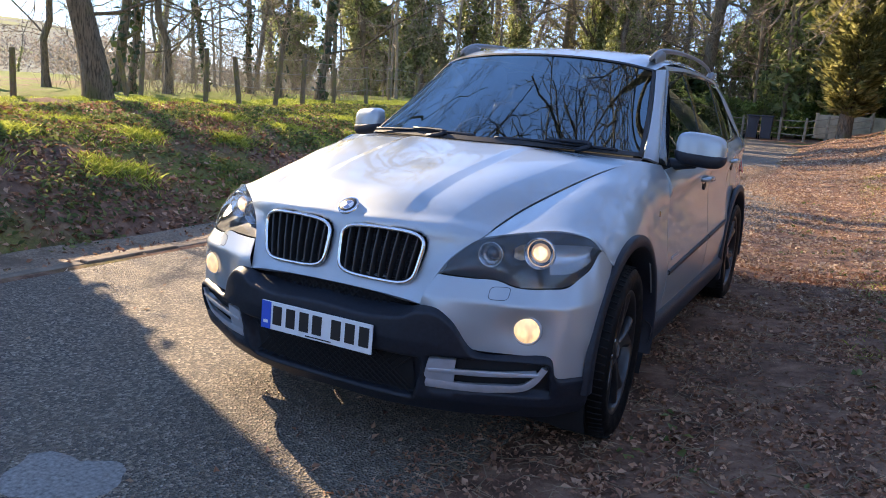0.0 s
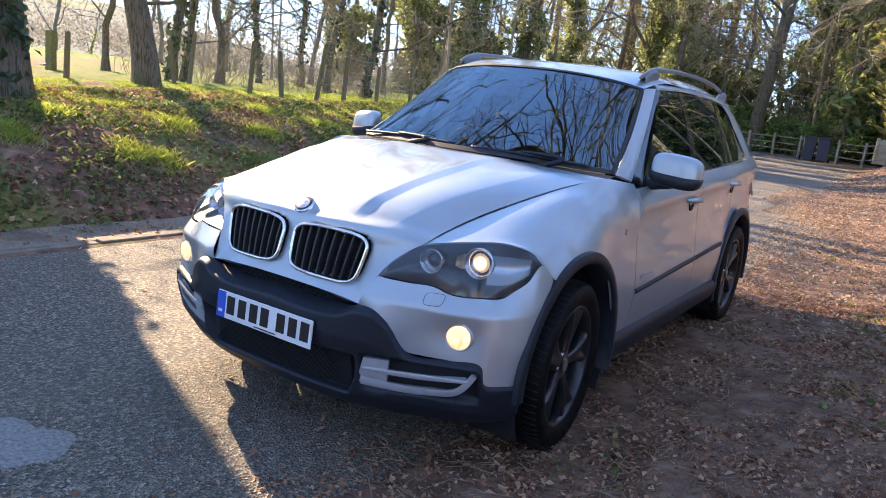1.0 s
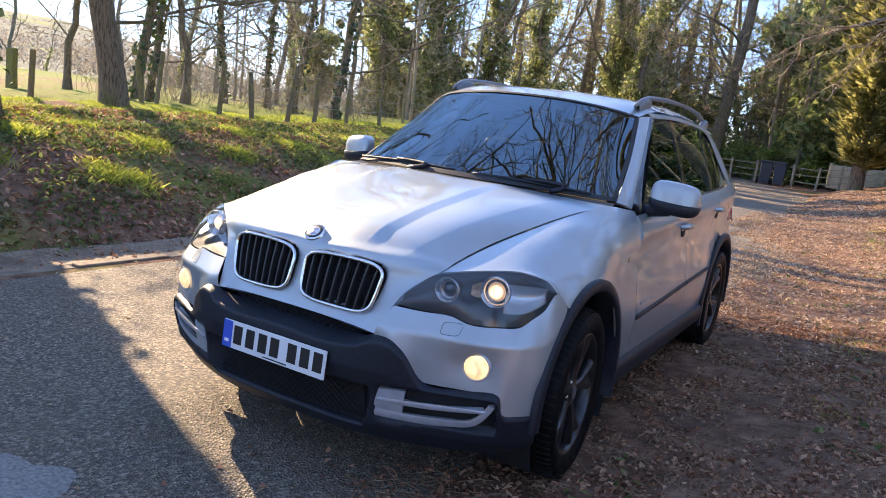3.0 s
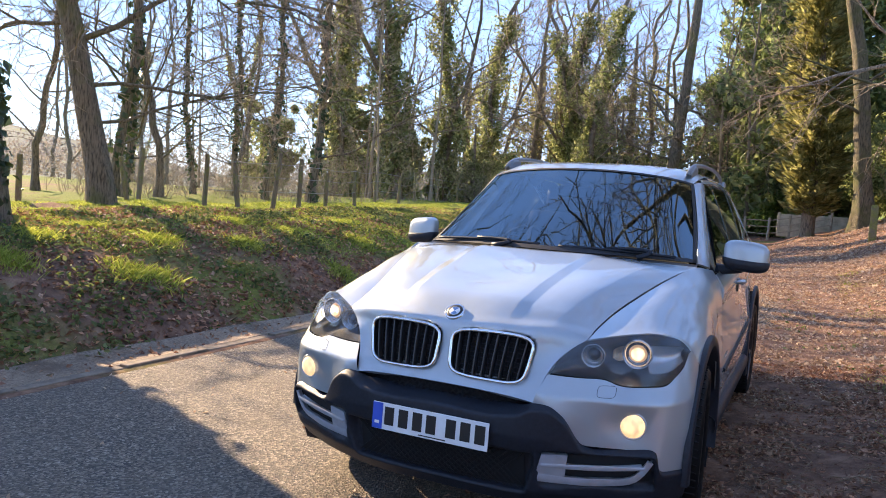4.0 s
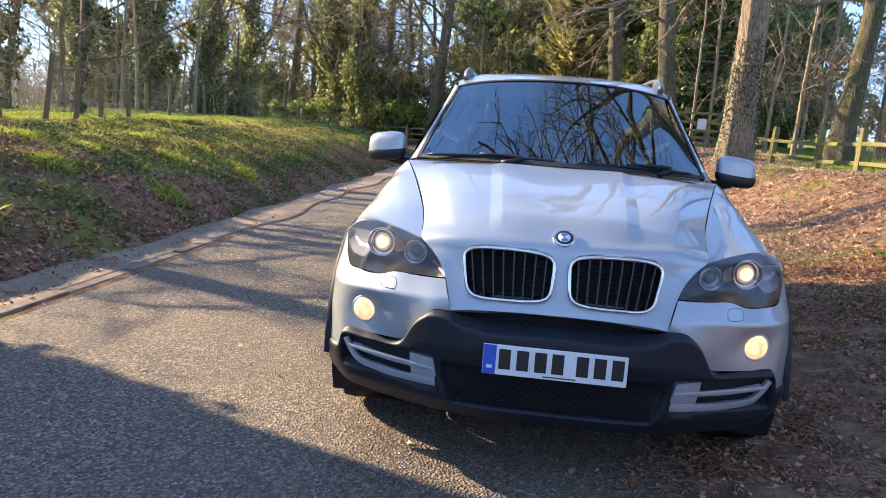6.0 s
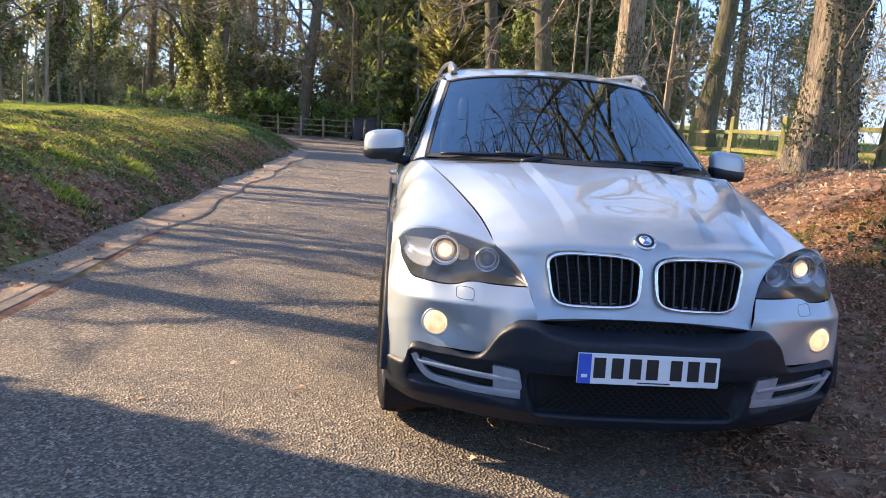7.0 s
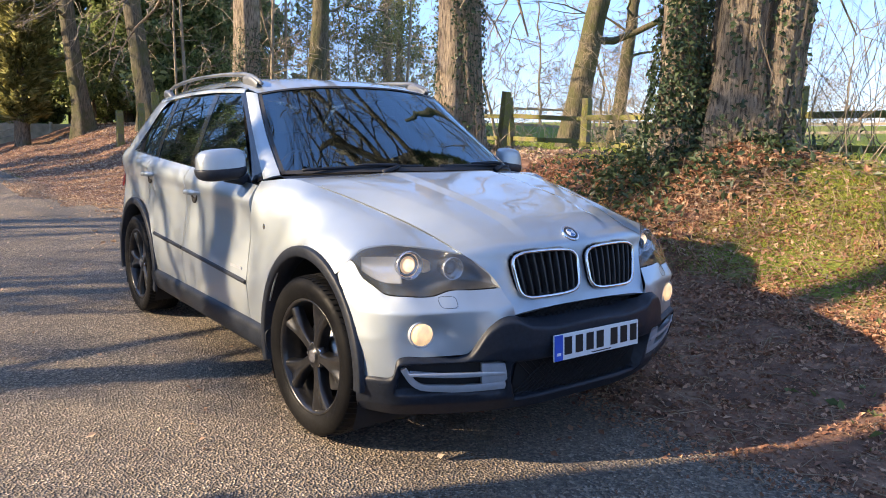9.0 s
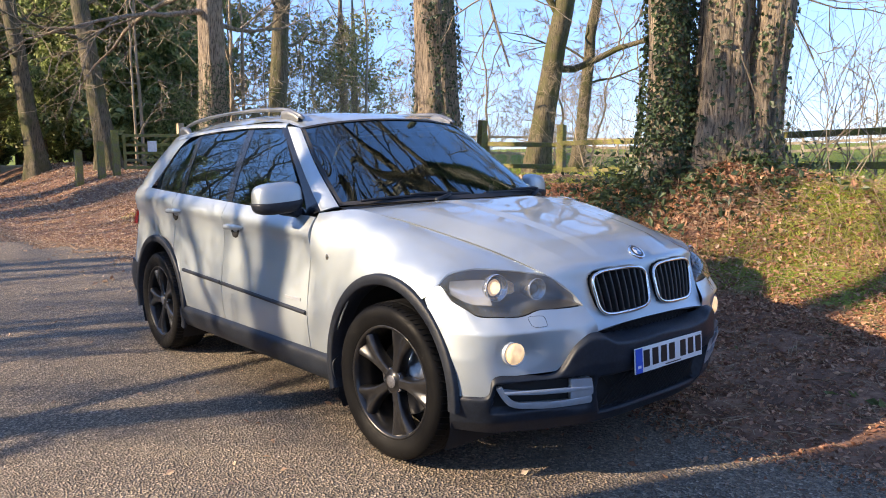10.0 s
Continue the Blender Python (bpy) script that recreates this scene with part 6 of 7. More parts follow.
D_DISC = ring_mesh("brake_disc", ((-0.02, 0.175), (0.0, 0.175), (0.002, 0.172), (0.002, 0.09), (0.02, 0.085), (0.02, 0.03)), M_DISC, 40)
D_BARREL = ring_mesh("wheel_barrel", ((-0.115, 0.255), (-0.11, 0.05), (-0.11, 0.001)), M_DARK, 32)
D_HUB = ring_mesh("hub_cap", ((0.05, 0.066), (0.082, 0.062), (0.088, 0.050), (0.088, 0.036), (0.094, 0.033), (0.095, 0.001)), M_RIM)
D_HUBMARK = ring_mesh("hub_badge", ((0.0952, 0.030), (0.0965, 0.028), (0.097, 0.0005)), M_HUBMARK, 24)
D_NUT = ring_mesh("wheel_bolt", ((0.07, 0.011), (0.084, 0.011), (0.086, 0.008), (0.080, 0.006), (0.080, 0.0005)), M_CHROME, 10)
for yc, steer in ((0.0, 4.0), (2.933, 0.0)):
    for s in (1, -1):
        wheel = part("wheel", D_RIM, car, "black five-spoke alloy wheel")
        turn = pose(0.825 * s, yc, 0.368, 0, 0, (0 if s > 0 else 180) + steer) @ pose(0, 0, 0, 20 + 40 * s + 13 * yc, 0, 0)
        wheel.matrix_basis = turn
        part("tyre", D_TYRE, wheel, "worn black tyre")
        part("tyre_tread", D_TREAD, wheel)
        part("wheel_barrel", D_BARREL, wheel)
        part("brake_disc", D_DISC, wheel, "steel brake disc")
        part("hub_cap", D_HUB, wheel)
        part("hub_badge", D_HUBMARK, wheel, "small round wheel badge")
        for k in range(5):
            sp = part("spoke", D_SPOKE, wheel)
            sp.matrix_basis = pose(0, 0, 0, 72 * k, 0, 0)
            nut = part("wheel_bolt", D_NUT, wheel)
            nut.matrix_basis = pose(0, 0, 0, 72 * k + 36, 0, 0) @ pose(0, 0, 0.052)

# cabin
part("dashboard", mesh("dashboard", skin([[(x, 0.50, 1.00), (x, 0.55, 1.13), (x, 0.80, 1.155), (x, 1.02, 1.11), (x, 1.06, 0.92)] for x in (-0.74, -0.4, 0, 0.4, 0.74)], 20, 14).reshape(-1, 3), [tuple(q) for q in grid_faces(20, 14)], M_CABIN), car, "dark dashboard")
a = np.linspace(0, 2 * np.pi, 33)
c = np.c_[-0.37 + 0.185 * np.cos(a), 1.13 + 0.06 * np.sin(a), 1.09 + 0.17 * np.sin(a)]
V, F = tubes(c[None], np.full((1, 33), 0.016), 8)
wheel_ = part("steering_wheel", quads("steering_wheel", V, F, M_CABIN), car, "black steering wheel")
part("wheel_boss", bm_mesh("wheel_boss", box_bm((0.26, 0.05, 0.10), (-0.37, 1.13, 1.08), 0.03), M_CABIN, True), wheel_)
for x, y in ((-0.37, 1.62), (0.37, 1.62), (-0.40, 2.55), (0.40, 2.55)):
    seat = part("seat", bm_mesh("seat", join(box_bm((0.52, 0.55, 0.20), (x, y - 0.05, 0.72), 0.06), box_bm((0.50, 0.16, 0.62), (x, y + 0.26, 1.06), 0.06)), M_LEATHER, True), car, "dark leather seat")
    hr = part("headrest", bm_mesh("headrest", box_bm((0.27, 0.11, 0.17), (x, y + 0.30, 1.45), 0.045), M_LEATHER, True), seat)
part("cabin_floor", bm_mesh("cabin_floor", box_bm((1.56, 3.0, 0.06), (0, 2.1, 0.55), 0.01), M_CABIN), car, "dark cabin floor")
part("bulkhead", bm_mesh("bulkhead", box_bm((1.46, 0.05, 0.55), (0, 0.50, 0.84), 0.01), M_DARK), car)
part("interior_mirror", bm_mesh("interior_mirror", box_bm((0.22, 0.03, 0.07), (0, 0.93, 1.50), 0.012), M_GLOSSBLACK, True), car, "interior mirror")
part("windscreen_paper", bm_mesh("windscreen_paper", box_bm((0.035, 0.003, 0.06), (0.245, 0.53, 1.205), 0.001), M_WHITE), car, "small white paper behind the glass").rotation_euler = (0.0, 0, 0)

# ---- kerb and channel ----
def build_kerb():
    base = thing("kerb", "flush concrete edging and muddy channel along the lane", "kerb", kind="structure")
    r = np.random.default_rng(8)
    d = bm_mesh("kerb_stone", box_bm((0.10, 0.885, 0.12), (0, 0, 0), 0.012), M_STONE)
    for i in range(40):
        y = -11.5 + 0.9 * i
        x = float(road_edges(y)[0]) - 0.04
        if y > 4.6:
            break
        o = part("kerb_stone", d, base)
        o.matrix_basis = pose(x + r.normal(0, 0.006), y, float(road_z(x, y)) - 0.048 + r.normal(0, 0.004), 0, r.normal(0, 1.2), r.normal(0, 0.5))
    ys = np.arange(-14, 24, 0.25)
    l = road_edges(ys)[0]
    k = np.r_[0, 0.03, np.linspace(0.15, 0.97, 8), 1]
    over = 0.30 * ease(2.5, 6, ys) * (0.6 + 0.4 * np.sin(1.7 * ys) * np.sin(0.6 * ys + 1))
    X = (l - 0.09 + over)[:, None] - k * over[:, None] - k * (0.46 - 0.14 * ease(3, 6, ys) + 0.07 * np.sin(1.3 * ys) + 0.05 * np.sin(3.1 * ys))[:, None]
    Y = np.repeat(ys[:, None], 11, 1)
    Z = road_z(X, Y) - 0.004 - 0.02 * np.sin(np.pi * k) * ease(6, 2.5, ys)[:, None] + 0.03 * k**3 + 0.012 - 0.022 * (k == 0) - 0.03 * (k == 1)
    part("mud_channel", quads("mud_channel", np.stack([X, Y, Z], -1).reshape(-1, 3), grid_faces(len(ys), 11)[:, ::-1], M_MUD), base, "pale dried mud")


def mud():
    """Pale dried mud, crumbly, with darker damp patches and grit."""
    m, n, l, p = shader("dried_mud")
    at = coords(n, l, 1.0)
    damp, crumb = noise_tex(n, l, at, 1.6, 6.0, 0.7), noise_tex(n, l, at, 42.0, 5.0, 0.75)
    c = ramp(n, l, crumb, ((0.30, (0.14, 0.098, 0.066)), (0.52, (0.34, 0.25, 0.17)), (0.75, (0.54, 0.42, 0.30))))
    l.new(blend(n, l, ramp(n, l, damp, ((0.48, (0, 0, 0)), (0.66, (0.75, 0.75, 0.75)))), c, (0.12, 0.082, 0.055)), p.inputs["Base Color"])
    p.inputs["Roughness"].default_value = 0.92
    bump(n, l, p, crumb, 0.9, 0.02)
    return m


M_MUD = mud()
build_kerb()


# a pale worn patch where the car's nose points
def worn_patch(x, y, size, seed):
    r = np.random.default_rng(seed)
    a = np.linspace(0, 2 * np.pi, 40, endpoint=False)
    rad = size * (1 + 0.18 * np.sin(2 * a + 1) + 0.12 * np.sin(5 * a) + r.normal(0, 0.04, 40))
    V = [(x, y, float(road_z(x, y)) + 0.005)] + [(x + q * 1.25 * math.cos(t), y + q * math.sin(t), float(road_z(x, y)) + 0.0015) for q, t in zip(rad, a)]
    d = mesh("road_patch", V, [(0, 1 + i, 1 + (i + 1) % 40) for i in range(40)], plain("worn_tarmac", (0.25, 0.235, 0.21), 0.75, 0, 0.5, 55.0, 0.004))
    tagged(new("road_patch", d), "pale smooth worn patch in the tarmac", "road patch", kind="structure")


worn_patch(-0.55, -1.52, 0.19, 6)


# ---- fences ----
def post_mesh(seed, w, h, mat, round_=False):
    r = np.random.default_rng(seed)
    n = 10 if round_ else 4
    a = np.arange(n) * 2 * np.pi / n + (0 if round_ else np.pi / 4)
    rows = []
    for z, s in ((-0.4, 1.0), (0, 1.02), (h * 0.5, 0.98), (h - 0.02, 0.95), (h, 0.85)):
        rows.append(np.c_[np.cos(a) * w * 0.5 * s * (1 if round_ else 1.41), np.sin(a) * w * 0.5 * s * (1 if round_ else 1.41), np.full(n, z)] + r.normal(0, 0.004, (n, 3)))
    V = np.concatenate(rows)
    F = []
    for i in range(4):
        for j in range(n):
            k = (j + 1) % n
            F.append((i * n + j, i * n + k, (i + 1) * n + k, (i + 1) * n + j))
    F.append(tuple(range(4 * n, 5 * n)))
    return mesh("post", V, F, mat, False)


def rail_between(name, a, b, w, t, mat, parent):
    """A sawn rail from point a to point b."""
    a, b = Vector(a), Vector(b)
    bm = box_bm((t, (b - a).length + 0.02, w), (0, 0, 0), 0.006, 1.0, 1)
    o = part(name, bm_mesh(name, bm, mat), parent)
    d = (b - a).normalized()
    o.matrix_basis = Matrix.Translation((a + b) / 2) @ d.to_track_quat("Y", "Z").to_matrix().to_4x4()
    return o


P_SQUARE = [post_mesh(50 + i, 0.12, 0.92, M_TIMBER) for i in range(3)]
P_TALL = [post_mesh(55 + i, 0.125, 1.06, M_STAKE, True) for i in range(3)]
P_GREY = [post_mesh(58 + i, 0.10, 0.95, M_TIMBER_GREY, True) for i in range(2)]


def rail_fence(name, label, pts, heights, width, posts, mat, thick=0.045):
    f = thing(name, label, "fence")
    r = np.random.default_rng(len(pts))
    tops = []
    for i, (x, y) in enumerate(pts):
        z = float(ground_z(x, y))
        o = part("post", posts[i % len(posts)], f)
        o.matrix_basis = pose(x, y, z, r.normal(0, 2), r.normal(0, 2), r.uniform(0, 20))
        tops.append((x, y, z))
    for a, b in zip(tops[:-1], tops[1:]):
        for h in heights:
            rail_between("rail", (a[0], a[1], a[2] + h + r.normal(0, 0.015)), (b[0], b[1], b[2] + h + r.normal(0, 0.015)), width, thick, mat, f)
    return f


rail_fence("paddock_fence", "mossy green post-and-rail fence along the paddock", [(5.3, 18.5), (5.9, 16.6), (6.3, 14.6), (6.35, 12.5), (6.4, 10.4), (6.5, 8.6), (6.62, 7.34), (6.76, 5.67), (6.5, 3.7), (6.0, 1.67), (5.95, -0.4), (5.9, -2.5), (5.8, -4.6)], (0.59, 0.21), 0.078, P_SQUARE, M_TIMBER)
rail_fence("far_fence", "thin post-and-rail fence with pale posts at the bend of the lane", [(-17 + 1.07 * i, 33.0 + 0.35 * math.sin(0.18 * i)) for i in range(14)] + [(-2.2, 32.2), (-1.35, 31.0), (-0.42, 30.9), (0.4, 30.7), (1.9, 30.3)], (0.82, 0.55, 0.28), 0.036, P_GREY, M_TIMBER_GREY, 0.03)
rail_fence("field_fence", "weathered rail fence far across the paddock", [(19 + 1.5 * i, 22 - 3.0 * i) for i in range(9)], (0.95, 0.6, 0.3), 0.1, P_GREY, M_TIMBER_GREY)
_st = thing("leaning_post", "leaning split timber post beside the big tree", "post", pose(5.86, 6.70, float(ground_z(5.86, 6.70)), 2, 4, 0))
part("post", P_SQUARE[2], _st)

# the wire fence on the bank
wire = thing("wire_fence", "mossy round posts strung with wire along the bank", "fence")
_line = [(-15.0, 3.0), (-11.9, 4.4), (-10.04, 4.215), (-9.9, 6.2), (-10.5, 7.0), (-9.0, 7.2), (-8.4, 7.45), (-7.95, 7.9), (-7.8, 8.5), (-8.5, 10.4), (-9.1, 12.5), (-9.8, 14.6), (-10.4, 17.0), (-11.2, 19.5), (-11.6, 22.0), (-11.9, 24.5), (-12.2, 27)]
_rr = np.random.default_rng(9)
for i, (x, y) in enumerate(_line):
    o = part("post", P_TALL[i % 3], wire)
    o.matrix_basis = pose(x, y, float(ground_z(x, y)), _rr.normal(0, 4), _rr.normal(0, 4), 30 * i) @ Matrix.Diagonal((0.72, 0.72, _rr.uniform(0.74, 1.02), 1))
_o = part("post", P_SQUARE[1], wire)
_o.matrix_basis = pose(-14.7, 6.6, float(ground_z(-14.7, 6.6)), 0, 0, 20) @ Matrix.Diagonal((1.3, 1.3, 0.95, 1))
for h in (0.35, 0.62, 0.88):
    for a, b in zip(_line[5:-1], _line[6:]):
        v, f = tube([(a[0], a[1], float(ground_z(*a)) + h), ((a[0] + b[0]) / 2, (a[1] + b[1]) / 2, float(ground_z(*a)) + h - 0.02), (b[0], b[1], float(ground_z(*b)) + h)], 0.005, 5, 4)
        part("wire", mesh("wire", v, f, M_WIRE), wire)

# the gate
gate = thing("gate", "mossy five-barred wooden gate with a white notice", "gate", pose(3.85, 18.95, float(ground_z(4.4, 18.8)) + 0.04, 0, 0, -14))
for x in (0.0, 1.42):
    part("gate_stile", bm_mesh("gate_stile", box_bm((0.08, 0.06, 1.0), (x, 0, 0.55), 0.008), M_TIMBER), gate)
for z in (0.12, 0.32, 0.52, 0.74, 1.0):
    part("gate_bar", bm_mesh("gate_bar", box_bm((1.42, 0.035, 0.075), (0.71, -0.005, z), 0.006), M_TIMBER), gate)
for s in (1, -1):
    b = part("gate_brace", bm_mesh("gate_brace", box_bm((1.25, 0.03, 0.07), (0, 0, 0), 0.006), M_TIMBER), gate)
    b.matrix_basis = pose(0.71, 0.035, 0.55, 0, s * 38, 0)
part("gate_notice", bm_mesh("gate_notice", box_bm((0.24, 0.006, 0.30), (0.72, -0.030, 0.70), 0.002), M_WHITE), gate, "small white notice")
for x, h in ((3.62, 1.25), (5.33, 1.45), (3.25, 1.0), (2.7, 0.95)):
    gp = thing("gate_post", "stout timber post beside the gate", "post", pose(x, 19.0 - 0.2 * (x - 3.6), float(ground_z(x, 19.0))), "gate posts")
    part("post", post_mesh(int(x * 10), 0.17, h, M_TIMBER if x < 5 else M_TIMBER_GREY), gp)


# wheeled bins
def wheelie_bin(x, y, turn):
    b = thing("wheelie_bin", "dark grey plastic wheeled bin by the far fence", "bin", pose(x, y, float(road_z(x, y)) + 0.0, 0, 0, turn), "wheeled bins")
    bm = box_bm((0.46, 0.56, 0.88), (0, 0, 0.50), 0.03)
    for v in bm.verts:
        k = 0.82 + 0.18 * (v.co.z - 0.06) / 0.88
        v.co.x *= k
        v.co.y *= k
    part("bin_body", bm_mesh("bin_body", bm, M_BIN), b)
    part("bin_lid", bm_mesh("bin_lid", join(box_bm((0.52, 0.64, 0.06), (0, -0.01, 0.97), 0.02), box_bm((0.46, 0.10, 0.09), (0, 0.30, 0.95), 0.03)), M_BIN), b, "dark hinged lid")
    part("bin_handle", mesh("bin_handle", *tube([(-0.2, 0.34, 0.93), (0, 0.37, 0.94), (0.2, 0.34, 0.93)], 0.014, 8, 6), M_BIN), b)
    for s in (-1, 1):
        w = part("bin_wheel", mesh("bin_wheel", *lathe(((-0.025, 0.02), (-0.025, 0.09), (-0.018, 0.1), (0.018, 0.1), (0.025, 0.09), (0.025, 0.02)), 20), M_TYRE), b)
        w.matrix_basis = pose(0.25 * s, 0.22, 0.10)


M_BIN = plain("bin_plastic", (0.048, 0.060, 0.082), 0.45, 0, 0.1)
wheelie_bin(-2.45, 31.2, 12)
wheelie_bin(-1.87, 31.0, 4)

# low wall by the conifer
M_WALL = plain("pale_wall_stone", (0.54, 0.45, 0.30), 0.9, 0, 0.3, 3.0, 0.01)
wall = thing("garden_wall", "low pale rendered wall beside the conifer", "wall", pose(-0.05, 31.4, 0.68, 0, 0, -3))
for i in range(5):
    o = part("wall_panel", bm_mesh("wall_panel", box_bm((0.93, 0.14, 0.95), (0.47 + 0.96 * i, 0.02 * (i % 2), 0.45), 0.012, 1.0, 1), M_WALL), wall)
for i in range(6):
    part("wall_pier", bm_mesh("wall_pier", box_bm((0.12, 0.20, 1.02), (0.96 * i, 0, 0.48), 0.012, 1.0, 1), M_WALL), wall)


# ---- ground cover ----
def scatter(r, n, x0, x1, y0, y1):
    return r.uniform(x0, x1, n), r.uniform(y0, y1, n)


def patchy(x, y, k=1.0, seed=0.0):
    return 0.5 + 0.5 * np.sin(1.7 * k * x + 2.3 * np.sin(0.9 * k * y + seed)) * np.sin(1.3 * k * y + 1.9 * np.sin(1.1 * k * x + seed + 1))


def litter(name, label, seed, n, box, size, keep, mat=None, lift=0.0):
    r = np.random.default_rng(seed)
    x, y = scatter(r, n, *box)
    k = r.random(n) < keep(x, y)
    x, y = x[k], y[k]
    rl, rr = road_edges(y)
    z = np.where((x > rl) & (x < rr), road_z(x, y), ground_z(x, y)) + lift + np.abs(r.normal(0.008, 0.008, len(x)))
    V, F = leaf_cards(r, np.c_[x, y, z], size, np.array([0, 0, 1.0]), 0.6, 1.3)
    tagged(new(name, quads(name, V, F, mat or M_LITTER, False)), label, "leaf litter", kind="stuff")


def verge_keep(x, y):
    rr = road_edges(y)[1]
    e = np.clip((x - rr + 0.12) / 0.5, 0, 1) * (1 - 0.85 * ease(2.5, 3.2, x) * ease(0.9, 0.2, y))
    return np.where(x > rr - 0.12, (0.25 + 0.75 * e) * (0.35 + 0.65 * patchy(x, y, 1.4)), 0.018)


litter("leaf_litter", "brown fallen leaves strewn over the verge", 61, 118000, (-0.2, 4.6, -3.6, 4.2), 0.029, verge_keep, M_LITTER_DARK)
litter("leaf_litter", "brown fallen leaves along the wooded verge", 62, 60000, (-0.5, 7.5, 4.2, 26), 0.054, verge_keep)
litter("leaf_litter", "brown leaves caught on the bank and in the channel", 63, 62000, (-8.0, -3.3, -3, 18), 0.05, lambda x, y: np.where(x < -3.98 - 0.1 * np.sin(2 * y), 0.25 + 0.7 * patchy(x, y, 1.1, 2), (0.10 + 0.5 * ease(2.5, 5, y) * patchy(x, y, 2.3, 1)) * ease(-3.5, -3.85, x)), M_LITTER_DARK)
litter("leaf_litter", "stray leaves and grit blown over the tarmac", 64, 5000, (-3.4, 0.8, -4, 20), 0.03, lambda x, y: 0.10 + 0.10 * np.exp(-((x + 3.4) / 0.25) ** 2))
litter("leaf_litter", "heap of brown leaves round the foot of the big tree", 65, 14000, (2.8, 6.0, -0.6, 3.4), 0.042, lambda x, y: np.exp(-((x - 3.7) ** 2 + (y - 1.3) ** 2) / 1.0))


litter("leaf_litter", "leaf crumbs and bark bits trodden into the verge", 66, 45000, (0.3, 3.4, -3.3, 2.6), 0.016, lambda x, y: 0.85 * (x > road_edges(y)[1] - 0.25 - 0.2 * patchy(x, y, 5)), M_LITTER_DARK)
litter("leaf_litter", "trodden leaf crumbs along the sunny side of the lane", 67, 60000, (-0.6, 3.2, 2.6, 16), 0.028, lambda x, y: 0.9 * (x > road_edges(y)[1] - 0.35 - 0.5 * patchy(x, y, 3)))
litter("leaf_litter", "brown leaves blown into the muddy channel", 68, 2200, (-4.15, -3.3, -4, 16), 0.036, lambda x, y: np.clip(patchy(x, y, 2.4, 6) * 1.3 - 0.3, 0, 1) * ease(-3.35, -3.75, x), M_LITTER_DARK, 0.022)


def straws(name, label, seed, n, box, keep, length, mat):
    """Dead stalks and twigs lying about."""
    r = np.random.default_rng(seed)
    x, y = scatter(r, n, *box)
    k = r.random(n) < keep(x, y)
    x, y = x[k], y[k]
    N = len(x)
    z = ground_z(x, y) + 0.012
    a = r.uniform(0, 6.28, N)
    L = length * r.uniform(0.4, 1.5, N)
    P = np.stack([np.c_[x, y, z], np.c_[x + np.cos(a) * L / 2, y + np.sin(a) * L / 2, z + 0.02 * r.random(N)], np.c_[x + np.cos(a + 0.3) * L, y + np.sin(a + 0.3) * L, ground_z(x + np.cos(a) * L, y + np.sin(a) * L) + 0.012]], 1)
    V, F = tubes(P, np.full((N, 3), 0.0017) * r.uniform(0.6, 1.8, (N, 1)), 3)
    tagged(new(name, quads(name, V, F, mat)), label, "twigs", kind="stuff")


M_STRAW = plain("dead_stalk", (0.33, 0.23, 0.14), 0.8, 0, 0.3, 3.0)
straws("fallen_twigs", "dry stalks and twigs on the verge", 71, 4200, (0.4, 3.6, -3.2, 3), lambda x, y: 0.6 * (x > road_edges(y)[1] - 0.15), 0.17, M_STRAW)


def blades(name, label, seed, n, box, keep, h, mat, lean=0.35, wide=0.006):
    r = np.random.default_rng(seed)
    x, y = scatter(r, n, *box)
    k = r.random(n) < keep(x, y)
    x, y = x[k], y[k]
    N = len(x)
    z = ground_z(x, y) - 0.01
    a = r.uniform(0, 6.28, N)
    H = h * r.uniform(0.5, 1.4, N)
    s = np.c_[np.cos(a), np.sin(a), np.zeros(N)] * (wide * r.uniform(0.7, 1.4, N))[:, None]
    d = np.c_[r.normal(0, lean, (N, 2)) * H[:, None], H]
    b = np.c_[x, y, z]
    V = np.stack([b - s, b + s, b + d * 0.6 + s * 0.7 + np.array([0, 0, 0.0]), b + d * np.array([1.25, 1.25, 1.0])], 1)
    tagged(new(name, quads(name, V.reshape(-1, 3), np.arange(4 * N).reshape(-1, 4), mat, False)), label, "grass", kind="stuff")


TUFTS = [(-5.26, 4.08), (-4.95, 1.99), (-4.80, 2.22), (-5.6, 3.0), (-5.9, 1.6), (-6.2, 4.9), (-5.7, 5.6), (-6.4, 2.6), (-4.5, 5.2), (-5.1, 6.6), (-5.3, 0.9), (-6.0, 7.6), (-4.6, 7.9)]


def tuft_keep(x, y):
    k = np.zeros_like(x)
    for tx, ty in TUFTS:
        k = np.maximum(k, np.exp(-((x - tx) ** 2 + (y - ty) ** 2) / 0.028))
    return k


blades("grass_tufts", "bright yellow-green grass tufts on the bank", 81, 180000, (-6.8, -4.2, 0.4, 8.4), tuft_keep, 0.075, M_GRASS, 0.5, 0.0040)
blades("bank_grass", "short sunlit grass along the top of the bank", 82, 340000, (-9.8, -4.2, -3, 22), lambda x, y: np.maximum(ease(-4.6, -6.6, x - 0.05 * np.clip(y, 0, 14)) * np.clip(patchy(x, y, 1.3, 1) * 1.9 - 0.75, 0, 1), 0.95 * ease(-4.5, -5.3, x) * ease(3, 8, y) * np.clip(patchy(x, y, 1.7, 3) * 1.8 - 0.25, 0, 1)), 0.045, M_GRASS, 0.55, 0.0048)
